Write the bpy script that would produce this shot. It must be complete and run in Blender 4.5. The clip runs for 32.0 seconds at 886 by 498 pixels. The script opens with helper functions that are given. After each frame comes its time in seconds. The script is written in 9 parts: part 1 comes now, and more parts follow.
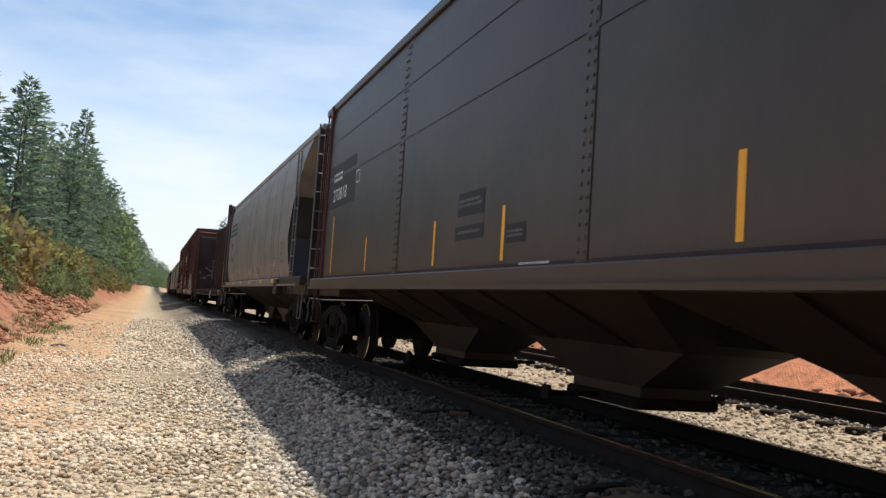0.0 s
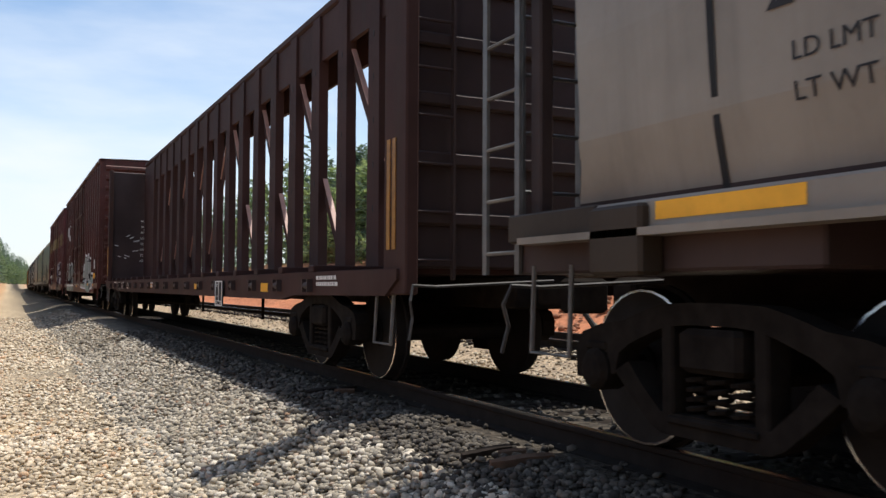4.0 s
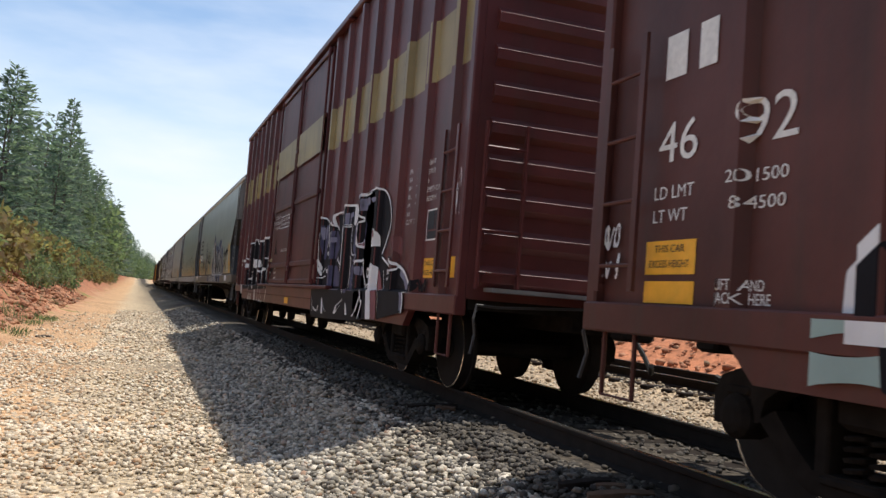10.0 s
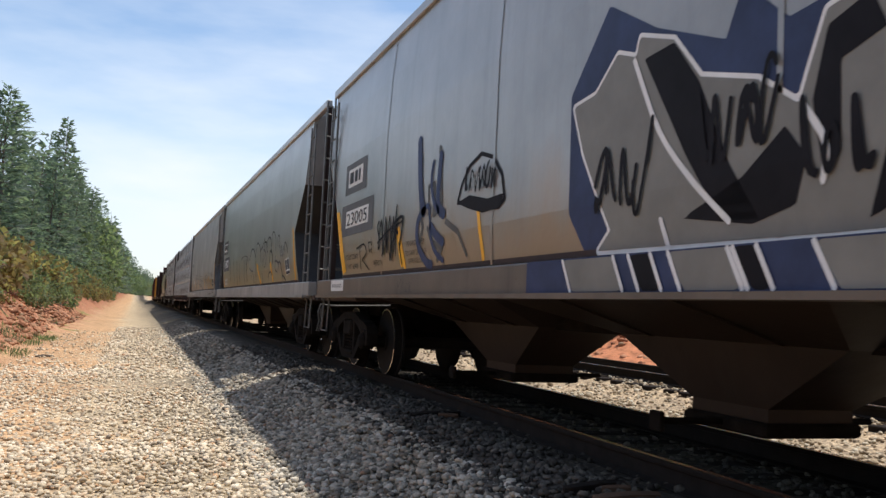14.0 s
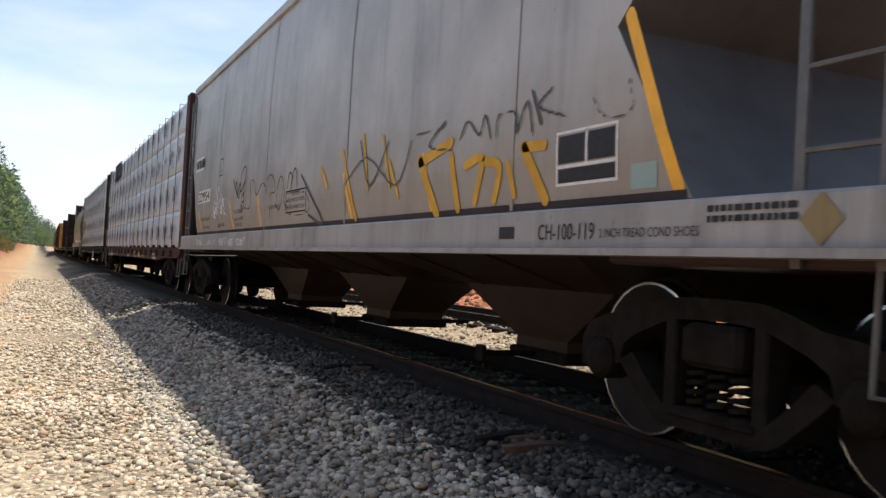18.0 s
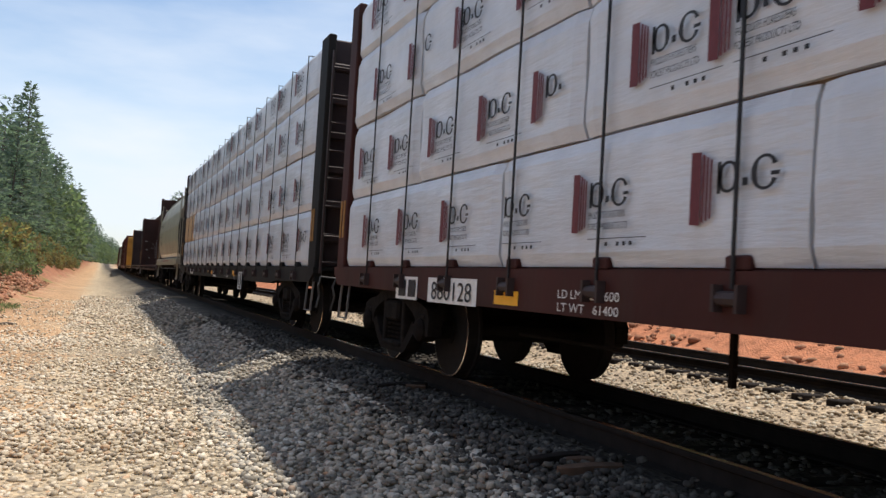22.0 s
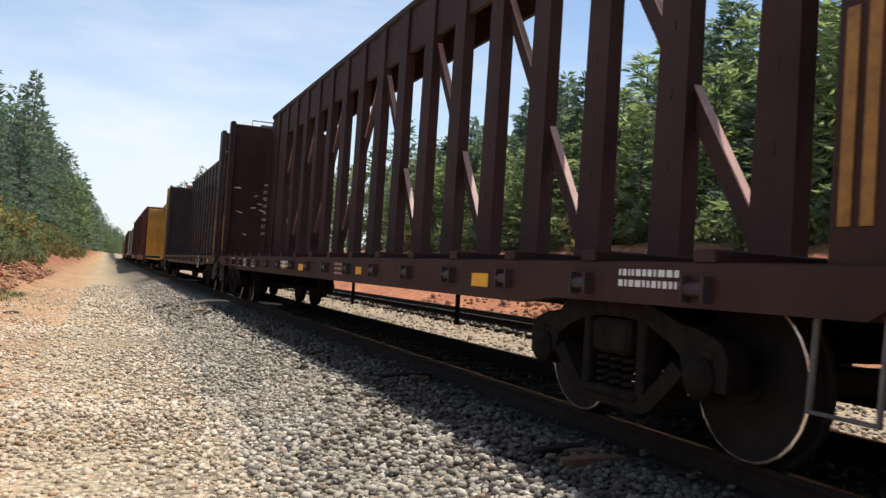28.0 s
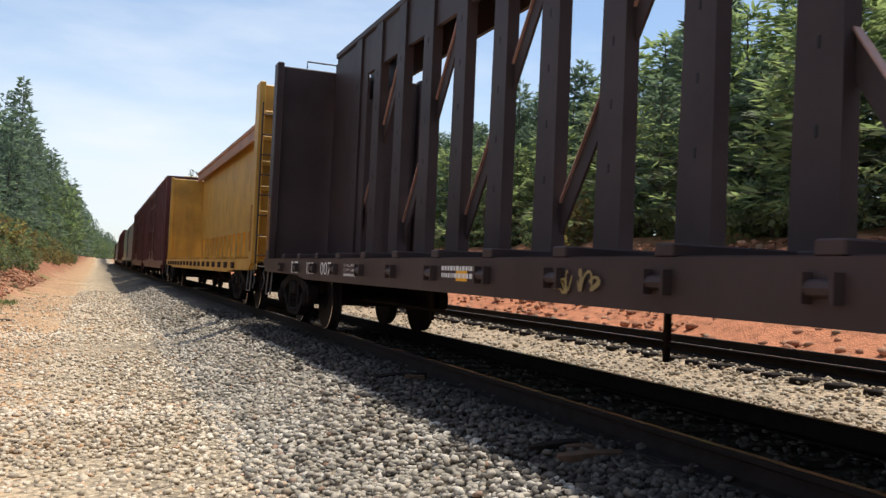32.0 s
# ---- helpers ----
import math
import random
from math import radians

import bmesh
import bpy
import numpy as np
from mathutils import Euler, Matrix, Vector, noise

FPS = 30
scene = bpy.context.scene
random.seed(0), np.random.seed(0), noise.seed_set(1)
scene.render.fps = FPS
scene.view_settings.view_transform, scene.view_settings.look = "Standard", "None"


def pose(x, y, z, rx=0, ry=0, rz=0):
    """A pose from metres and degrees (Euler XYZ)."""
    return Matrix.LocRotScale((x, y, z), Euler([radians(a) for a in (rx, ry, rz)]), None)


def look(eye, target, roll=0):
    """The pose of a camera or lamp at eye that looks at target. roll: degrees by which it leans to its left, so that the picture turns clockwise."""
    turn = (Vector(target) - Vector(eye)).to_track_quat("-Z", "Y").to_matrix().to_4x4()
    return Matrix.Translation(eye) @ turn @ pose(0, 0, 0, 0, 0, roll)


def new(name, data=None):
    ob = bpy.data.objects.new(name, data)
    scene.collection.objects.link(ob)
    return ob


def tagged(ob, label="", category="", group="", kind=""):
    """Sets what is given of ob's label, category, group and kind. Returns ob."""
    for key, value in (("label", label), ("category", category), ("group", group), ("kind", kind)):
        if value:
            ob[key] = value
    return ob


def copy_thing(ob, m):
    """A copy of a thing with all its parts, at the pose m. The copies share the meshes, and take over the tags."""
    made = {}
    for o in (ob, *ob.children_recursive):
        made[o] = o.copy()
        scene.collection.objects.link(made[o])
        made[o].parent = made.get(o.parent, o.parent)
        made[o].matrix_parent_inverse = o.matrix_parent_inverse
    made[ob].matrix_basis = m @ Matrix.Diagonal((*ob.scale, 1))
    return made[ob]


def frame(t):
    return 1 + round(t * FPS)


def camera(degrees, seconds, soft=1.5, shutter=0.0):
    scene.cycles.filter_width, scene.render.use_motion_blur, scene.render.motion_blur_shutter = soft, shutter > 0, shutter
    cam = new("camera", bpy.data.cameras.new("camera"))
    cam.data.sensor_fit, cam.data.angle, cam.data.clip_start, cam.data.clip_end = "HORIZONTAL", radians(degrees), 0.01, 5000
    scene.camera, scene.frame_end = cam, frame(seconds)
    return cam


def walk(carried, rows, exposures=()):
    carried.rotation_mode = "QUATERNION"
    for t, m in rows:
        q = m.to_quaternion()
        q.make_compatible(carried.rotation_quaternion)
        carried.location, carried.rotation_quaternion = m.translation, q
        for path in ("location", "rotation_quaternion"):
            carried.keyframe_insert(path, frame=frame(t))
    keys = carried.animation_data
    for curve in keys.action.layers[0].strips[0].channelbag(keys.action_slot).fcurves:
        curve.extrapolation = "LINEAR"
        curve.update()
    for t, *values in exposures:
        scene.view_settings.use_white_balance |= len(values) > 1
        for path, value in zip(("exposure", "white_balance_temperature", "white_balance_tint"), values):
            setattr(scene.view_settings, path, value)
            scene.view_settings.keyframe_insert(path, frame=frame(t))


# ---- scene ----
# Camera on its spot beside the track; rail top is z = 0, the track runs along y.
EYE_Z = 0.913
PATH = [
    (0.0, 93.94, -4.04, -18.66), (0.5, 94.09, -4.27, -18.87), (1.0, 94.17, -4.58, -18.94), (1.5, 94.62, -4.96, -18.84),
    (2.0, 94.63, -3.70, -19.13), (2.5, 93.86, -1.51, -20.42), (3.0, 93.65, -1.07, -20.81), (3.5, 93.61, -0.48, -22.32),
    (4.0, 92.55, -0.30, -26.57), (4.5, 92.96, -1.81, -27.13), (6.5, 93.37, -4.29, -18.44), (7.0, 93.34, -4.21, -18.35),
    (7.5, 92.86, -4.05, -18.24), (8.0, 93.19, -3.79, -19.21), (8.5, 93.59, -4.06, -19.54), (9.0, 93.42, -3.94, -19.91),
    (9.5, 93.44, -4.10, -19.99), (10.0, 93.63, -4.55, -19.49), (10.5, 94.07, -4.04, -18.96), (11.0, 94.08, -3.37, -18.95),
    (11.5, 93.74, -3.33, -19.41), (12.0, 92.89, -3.28, -19.37), (12.5, 92.78, -3.54, -19.59), (13.0, 92.97, -3.22, -19.15),
    (13.5, 93.57, -2.37, -19.15), (14.0, 94.11, -2.77, -19.52), (14.5, 94.14, -3.13, -19.62), (15.0, 94.00, -3.02, -19.99),
    (15.5, 93.80, -2.94, -20.07), (17.5, 91.60, -3.56, -23.11), (18.0, 91.37, -3.21, -25.17), (18.5, 92.23, -3.72, -25.00),
    (19.0, 92.37, -3.95, -23.67), (19.5, 92.04, -4.18, -23.03), (20.0, 92.62, -4.56, -22.36), (20.5, 93.25, -4.03, -22.36),
    (21.0, 93.53, -3.86, -22.08), (21.5, 93.02, -3.71, -21.71), (22.0, 92.39, -3.44, -21.58), (22.5, 92.42, -3.44, -21.93),
    (23.0, 92.55, -3.57, -21.82), (23.5, 92.43, -2.93, -22.63), (24.0, 92.08, -2.70, -23.43), (24.5, 91.77, -2.84, -23.25),
    (26.5, 91.87, -3.43, -21.52), (27.0, 91.92, -3.33, -21.73), (27.5, 91.78, -3.39, -21.57), (28.0, 91.80, -3.79, -21.29),
    (28.5, 91.88, -3.86, -21.48), (29.0, 91.89, -3.79, -21.58), (29.5, 91.80, -3.81, -21.59), (30.0, 91.39, -3.59, -21.54),
    (30.5, 91.49, -3.41, -21.65), (31.0, 91.91, -3.50, -21.82), (31.5, 91.86, -3.09, -21.78), (32.0, 91.74, -2.60, -21.75),
]
cam = camera(54.0, 32.0, soft=1.45, shutter=0.07)
walk(cam, [(t, pose(0, 0, EYE_Z, a, b, c)) for t, a, b, c in PATH],
     exposures=[(0.0, 0.1), (7.0, 0.14), (8.0, 0.22), (9.5, 0.14), (15.0, 0.12), (17.5, 0.24), (19.0, 0.24), (20.0, 0.12), (20.6, -0.18), (21.0, -0.22), (21.6, -0.05), (22.0, 0.04), (24.0, 0.06), (32.0, 0.06)])

# ---- world and sun ----
SUN_EL, SUN_AZ = 73.0, 93.0          # azimuth counted from +y towards +x
world = bpy.data.worlds.new("sky")
scene.world = world
world.use_nodes = True
wn, wl = world.node_tree.nodes, world.node_tree.links
wn.clear()
w_out = wn.new("ShaderNodeOutputWorld")
w_bg = wn.new("ShaderNodeBackground")
w_sky = wn.new("ShaderNodeTexSky")
w_sky.sky_type = "NISHITA"
w_sky.sun_disc = False
w_sky.sun_elevation = radians(SUN_EL)
w_sky.sun_rotation = radians(SUN_AZ)
w_sky.air_density, w_sky.dust_density, w_sky.ozone_density = 1.0, 0.7, 1.0
w_bg.inputs["Strength"].default_value = 0.168
w_co = wn.new("ShaderNodeTexCoord")
w_map = wn.new("ShaderNodeMapping")
w_map.inputs["Scale"].default_value = (1.3, 1.1, 5.0)
w_map.inputs["Rotation"].default_value = (0.25, 0.35, 0.5)
w_no = wn.new("ShaderNodeTexNoise")
w_no.inputs["Scale"].default_value = 1.6
w_no.inputs["Detail"].default_value = 6.0
w_no.inputs["Roughness"].default_value = 0.52
w_ra = wn.new("ShaderNodeValToRGB")
w_ra.color_ramp.elements[0].position, w_ra.color_ramp.elements[1].position = 0.38, 0.72
w_mix = wn.new("ShaderNodeMix")
w_mix.data_type = "RGBA"
w_mix.inputs["B"].default_value = (5.1, 5.5, 6.1, 1)
wl.new(w_co.outputs["Generated"], w_map.inputs["Vector"])
wl.new(w_map.outputs["Vector"], w_no.inputs["Vector"])
wl.new(w_no.outputs["Fac"], w_ra.inputs["Fac"])
w_sep = wn.new("ShaderNodeSeparateXYZ")
w_up = wn.new("ShaderNodeMapRange")
w_up.interpolation_type = "SMOOTHSTEP"
for key_, value_ in (("From Min", 0.22), ("From Max", 0.75), ("To Min", 1.0), ("To Max", 0.3)):
    w_up.inputs[key_].default_value = value_
w_thin = wn.new("ShaderNodeMath")
w_thin.operation = "MULTIPLY"
wl.new(w_co.outputs["Generated"], w_sep.inputs["Vector"])
wl.new(w_sep.outputs["Z"], w_up.inputs["Value"])
wl.new(w_ra.outputs["Color"], w_thin.inputs[0])
wl.new(w_up.outputs["Result"], w_thin.inputs[1])
wl.new(w_thin.outputs[0], w_mix.inputs["Factor"])
wl.new(w_sky.outputs["Color"], w_mix.inputs["A"])
wl.new(w_mix.outputs["Result"], w_bg.inputs["Color"])
wl.new(w_bg.outputs["Background"], w_out.inputs["Surface"])

sun_data = bpy.data.lights.new("sun", "SUN")
sun_data.energy, sun_data.angle, sun_data.color = 4.85, radians(0.6), (1.0, 0.95, 0.87)
sun = new("sun", sun_data)
sun_to = Vector((math.cos(radians(SUN_EL)) * math.sin(radians(SUN_AZ)),
                 math.cos(radians(SUN_EL)) * math.cos(radians(SUN_AZ)), math.sin(radians(SUN_EL))))
sun.matrix_world = look(sun_to * 60, (0, 0, 0))

# ---- materials ----


def node(nt, kind, **values):
    n = nt.nodes.new(kind)
    for key, value in values.items():
        n.inputs[key].default_value = value
    return n


def ramp(nt, fac, stops):
    r = nt.nodes.new("ShaderNodeValToRGB")
    while len(r.color_ramp.elements) < len(stops):
        r.color_ramp.elements.new(0.5)
    for e, (p, c) in zip(r.color_ramp.elements, stops):
        e.position, e.color = p, (*c, 1)
    nt.links.new(fac, r.inputs["Fac"])
    return r.outputs["Color"]


def mixed(nt, fac, a, b, mode="MIX"):
    m = nt.nodes.new("ShaderNodeMix")
    m.data_type, m.blend_type = "RGBA", mode
    for socket, value in (("Factor", fac), ("A", a), ("B", b)):
        if isinstance(value, (int, float)):
            m.inputs[socket].default_value = value
        elif isinstance(value, tuple):
            m.inputs[socket].default_value = (*value, 1)
        else:
            nt.links.new(value, m.inputs[socket])
    return m.outputs["Result"]


def noise_of(nt, scale, detail=4.0, rough=0.55, stretch=(1, 1, 1), world_space=False):
    co = nt.nodes.new("ShaderNodeNewGeometry" if world_space else "ShaderNodeTexCoord")
    mp = node(nt, "ShaderNodeMapping", Scale=stretch)
    no = node(nt, "ShaderNodeTexNoise", Scale=scale, Detail=detail, Roughness=rough)
    nt.links.new(co.outputs["Position" if world_space else "Object"], mp.inputs["Vector"])
    nt.links.new(mp.outputs["Vector"], no.inputs["Vector"])
    return no.outputs["Fac"]


def material(name, rough=0.6, metal=0.0, spec=0.4):
    m = bpy.data.materials.new(name)
    m.use_nodes = True
    b = m.node_tree.nodes["Principled BSDF"]
    b.inputs["Roughness"].default_value, b.inputs["Metallic"].default_value = rough, metal
    b.inputs["Specular IOR Level"].default_value = spec
    return m, m.node_tree, b


def bump(nt, b, height, strength, distance=0.01):
    n = node(nt, "ShaderNodeBump", Strength=strength, Distance=distance)
    nt.links.new(height, n.inputs["Height"])
    nt.links.new(n.outputs["Normal"], b.inputs["Normal"])


def paint(name, base, dirt=(0.045, 0.037, 0.029), amount=0.55, rough=0.48, rust=0.25, fade=1.25, low=0.0, spec=0.4, coat=0.0, low_tint=(0.125, 0.083, 0.05)):
    """Weathered car paint: faded patches, vertical streaks, rust specks and road dirt."""
    m, nt, b = material(name, rough, 0.0, spec)
    b.inputs["Coat Weight"].default_value, b.inputs["Coat Roughness"].default_value = coat, 0.34
    light = tuple(min(1, c * fade) for c in base)
    dark = tuple(c * 0.72 for c in base)
    col = ramp(nt, noise_of(nt, 0.9, 5, 0.6), [(0.3, dark), (0.5, base), (0.72, light)])
    streak = noise_of(nt, 2.6, 4, 0.6, (1.0, 1.6, 0.09))
    mask = ramp(nt, streak, [(0.5, (0, 0, 0)), (0.78, (amount, amount, amount))])
    col = mixed(nt, mask, col, dirt)
    if low > 0:
        pos = nt.nodes.new("ShaderNodeTexCoord")
        sep = nt.nodes.new("ShaderNodeSeparateXYZ")
        nt.links.new(pos.outputs["Object"], sep.inputs["Vector"])
        add = node(nt, "ShaderNodeMath")
        add.operation = "MULTIPLY_ADD"
        nt.links.new(noise_of(nt, 1.7, 5, 0.6, (1, 1, 0.35)), add.inputs[0])
        add.inputs[1].default_value = 1.7
        nt.links.new(sep.outputs["Z"], add.inputs[2])
        lo = ramp(nt, add.outputs[0], [(0.0, (low, low, low)), (1.0, (0, 0, 0))])
        lo_node = nt.nodes[-1]
        rng = node(nt, "ShaderNodeMapRange")
        rng.inputs["From Min"].default_value, rng.inputs["From Max"].default_value = 2.35, 3.15
        nt.links.new(add.outputs[0], rng.inputs["Value"])
        nt.links.new(rng.outputs["Result"], lo_node.inputs["Fac"])
        col = mixed(nt, lo, col, low_tint)
    spots = ramp(nt, noise_of(nt, 14, 6, 0.7), [(0.62, (0, 0, 0)), (0.72, (rust, rust, rust))])
    col = mixed(nt, spots, col, (0.055, 0.026, 0.016))
    nt.links.new(col, b.inputs["Base Color"])
    bump(nt, b, noise_of(nt, 3.0, 4, 0.6), 0.25, 0.02)
    return m


def plain(name, base, rough=0.6, metal=0.0, var=0.25, scale=6.0, spec=0.3):
    m, nt, b = material(name, rough, metal, spec)
    col = ramp(nt, noise_of(nt, scale, 5, 0.6),
               [(0.3, tuple(c * (1 - var) for c in base)), (0.7, tuple(min(1, c * (1 + var)) for c in base))])
    nt.links.new(col, b.inputs["Base Color"])
    bump(nt, b, noise_of(nt, scale * 5, 4, 0.6), 0.2, 0.005)
    return m


M_STEEL = plain("dark grimy cast steel", (0.0155, 0.0128, 0.0108), 0.95, 0.0, 0.4, 7.0, 0.06)
M_WHEEL = plain("worn wheel steel", (0.014, 0.013, 0.0125), 0.75, 0.0, 0.3, 6.0, 0.15)
M_TREAD = plain("polished tread", (0.72, 0.70, 0.68), 0.25, 1.0, 0.1)
M_BLACK = plain("sooty black paint", (0.012, 0.012, 0.012), 0.65, 0.0, 0.3)
M_PIPE = plain("greyed steel rod", (0.13, 0.128, 0.122), 0.5, 0.3, 0.25)
M_ROD = plain("dark steel rod", (0.05, 0.048, 0.046), 0.6, 0.1, 0.25)
M_YELLOW = plain("orange yellow reflector", (0.85, 0.42, 0.03), 0.45, 0.0, 0.12)
M_DULLYELLOW = plain("grimed orange yellow reflector", (0.30, 0.14, 0.025), 0.5, 0.0, 0.35, 9)
M_WHITE = plain("white stencil paint", (0.72, 0.71, 0.67), 0.6, 0.0, 0.12, 20)
M_INK = plain("black stencil paint", (0.02, 0.02, 0.022), 0.6, 0.0, 0.2, 20)
M_FAINT = plain("faded stencil paint", (0.115, 0.105, 0.088), 0.6, 0.0, 0.2, 20)
M_EMBLEM = plain("faded dark green stencil paint", (0.062, 0.066, 0.066), 0.6, 0.0, 0.35, 12)
M_RED = plain("red stencil paint", (0.34, 0.05, 0.045), 0.6, 0.0, 0.2, 20)
M_GREY = paint("grey hopper paint", (0.235, 0.235, 0.23), amount=0.35, rough=0.3, spec=0.8, coat=0.5, low=0.95, low_tint=(0.30, 0.20, 0.115))
M_TAN = paint("tan grey hopper paint", (0.225, 0.20, 0.165), amount=0.25, rust=0.1)
M_PALEGREY = paint("pale grey hopper paint", (0.37, 0.36, 0.335), amount=0.4, coat=0.25, rust=0.35, low=0.6, low_tint=(0.30, 0.225, 0.145))
M_DUSTSILL = paint("dust brown sill paint", (0.125, 0.10, 0.078), amount=0.45, rust=0.4)
M_SILLGREY = paint("chalky grey sill paint", (0.32, 0.31, 0.29), amount=0.45, rust=0.4)
M_DARKGREY = paint("dark grey brown hopper paint", (0.038, 0.0275, 0.0203), amount=0.5, rust=0.3, low=0.35, spec=0.25, coat=0.16)
M_CREAM = paint("cream hopper paint", (0.33, 0.295, 0.215), amount=0.28, rust=0.06, rough=0.3, spec=0.5)
M_BROWN = paint("brown boxcar paint", (0.086, 0.0285, 0.0225), amount=0.5, rust=0.55, fade=1.4, spec=0.22)
M_MAROON = paint("oxide red boxcar paint", (0.102, 0.026, 0.0245), amount=0.45, rust=0.45, fade=1.35, spec=0.25, coat=0.12)
M_BROWNDOOR = paint("grimed brown door paint", (0.068, 0.0205, 0.0155), dirt=(0.018, 0.011, 0.009), amount=0.8, rust=0.8, fade=1.5, spec=0.2)
M_REDDOOR = paint("grimed oxide red door paint", (0.088, 0.022, 0.021), dirt=(0.022, 0.014, 0.013), amount=0.75, rust=0.6, fade=1.4, spec=0.22)
M_RUST = paint("rusty brown flatcar paint", (0.052, 0.026, 0.022), amount=0.5, rust=0.5, rough=0.7, spec=0.12)
M_REDCB = paint("red brown flatcar paint", (0.050, 0.0155, 0.0125), amount=0.45, rust=0.5, rough=0.65, spec=0.15)
M_BLACKCB = paint("black flatcar paint", (0.013, 0.0125, 0.012), amount=0.3, rust=0.35, rough=0.7, spec=0.12)
M_TTX = paint("yellow flatcar paint", (0.50, 0.27, 0.04), amount=0.35, rust=0.4)
M_ORANGE = paint("faded orange paint", (0.34, 0.13, 0.05), amount=0.4, rust=0.4)
M_STRIPE = paint("faded yellow stripe", (0.27, 0.20, 0.075), amount=0.4, rust=0.3)
M_DULL = plain("dull dark grey patch paint", (0.10, 0.10, 0.10), 0.6, 0.0, 0.2, 3)
M_DARKBROWN = paint("dark brown plate paint", (0.052, 0.036, 0.034), amount=0.3, rust=0.3, spec=0.12)
# End slope paints with the shade between the cars put into the tone.
M_PALEENDSHADE = paint("grey end slope", (0.13, 0.13, 0.13), amount=0.35, rust=0.3, spec=0.2)
M_ENDSHADE = paint("grey end slope in shade tone", (0.042, 0.041, 0.04), amount=0.4, rust=0.3, spec=0.2)
M_CREAMBAY = paint("darker cream hopper bays", (0.11, 0.095, 0.07), amount=0.45, rust=0.3, spec=0.2)
M_TANBAY = paint("dark tan brown hopper bays", (0.045, 0.034, 0.025), amount=0.4, rust=0.3, spec=0.15)
M_BRICKRED = paint("faded brick red paint", (0.105, 0.036, 0.03), amount=0.4, rust=0.3, spec=0.2)
# Pale red: the sunlight on the brace flanges is in the colour.
M_BRACE = paint("pale red for sunlit flanges and stencils", (0.46, 0.26, 0.20), amount=0.3, rust=0.3)
M_BAY = paint("dark brown rust-specked hopper bays", (0.036, 0.027, 0.022), amount=0.4, rust=0.4, spec=0.12)
M_ROOF = plain("weathered galvanised roof", (0.22, 0.215, 0.21), 0.5, 0.4, 0.3, 2.0)
M_RAIL = plain("rusty rail web", (0.016, 0.013, 0.011), 0.8, 0.0, 0.3, 8, 0.15)
M_RAILTOP = plain("polished rail head", (0.5, 0.48, 0.46), 0.25, 1.0, 0.12, 4)
M_TIE = plain("creosoted oak tie", (0.022, 0.017, 0.014), 0.9, 0.0, 0.45, 5, 0.1)


def wrap_material():
    m, nt, b = material("white plastic lumber wrap", 0.38, 0.0, 0.45)
    col = ramp(nt, noise_of(nt, 1.4, 5, 0.6), [(0.3, (0.50, 0.53, 0.56)), (0.7, (0.65, 0.68, 0.71))])
    stain = ramp(nt, noise_of(nt, 5.0, 6, 0.7, (1, 0.4, 1.2)), [(0.62, (0, 0, 0)), (0.8, (0.3, 0.3, 0.3))])
    nt.links.new(mixed(nt, stain, col, (0.36, 0.34, 0.31)), b.inputs["Base Color"])
    add = node(nt, "ShaderNodeMath")
    add.operation = "ADD"
    nt.links.new(noise_of(nt, 2.4, 3, 0.5, (1, 0.55, 3.2)), add.inputs[0])
    nt.links.new(noise_of(nt, 7.0, 4, 0.6, (1, 0.3, 2.2)), add.inputs[1])
    bump(nt, b, add.outputs[0], 0.4, 0.03)
    return m


M_WRAP = wrap_material()
M_WOOD = plain("fresh sawn softwood", (0.46, 0.30, 0.15), 0.8, 0.0, 0.3, 7)
M_BEARER = plain("weathered bearer timber", (0.17, 0.125, 0.085), 0.85, 0.0, 0.2, 7)
M_SCRAP = plain("broken reddish timber", (0.10, 0.058, 0.035), 0.85, 0.0, 0.4, 9)
M_CABLE = plain("black strap", (0.012, 0.012, 0.013), 0.6, 0.0, 0.2, 9)

# ---- mesh helpers ----


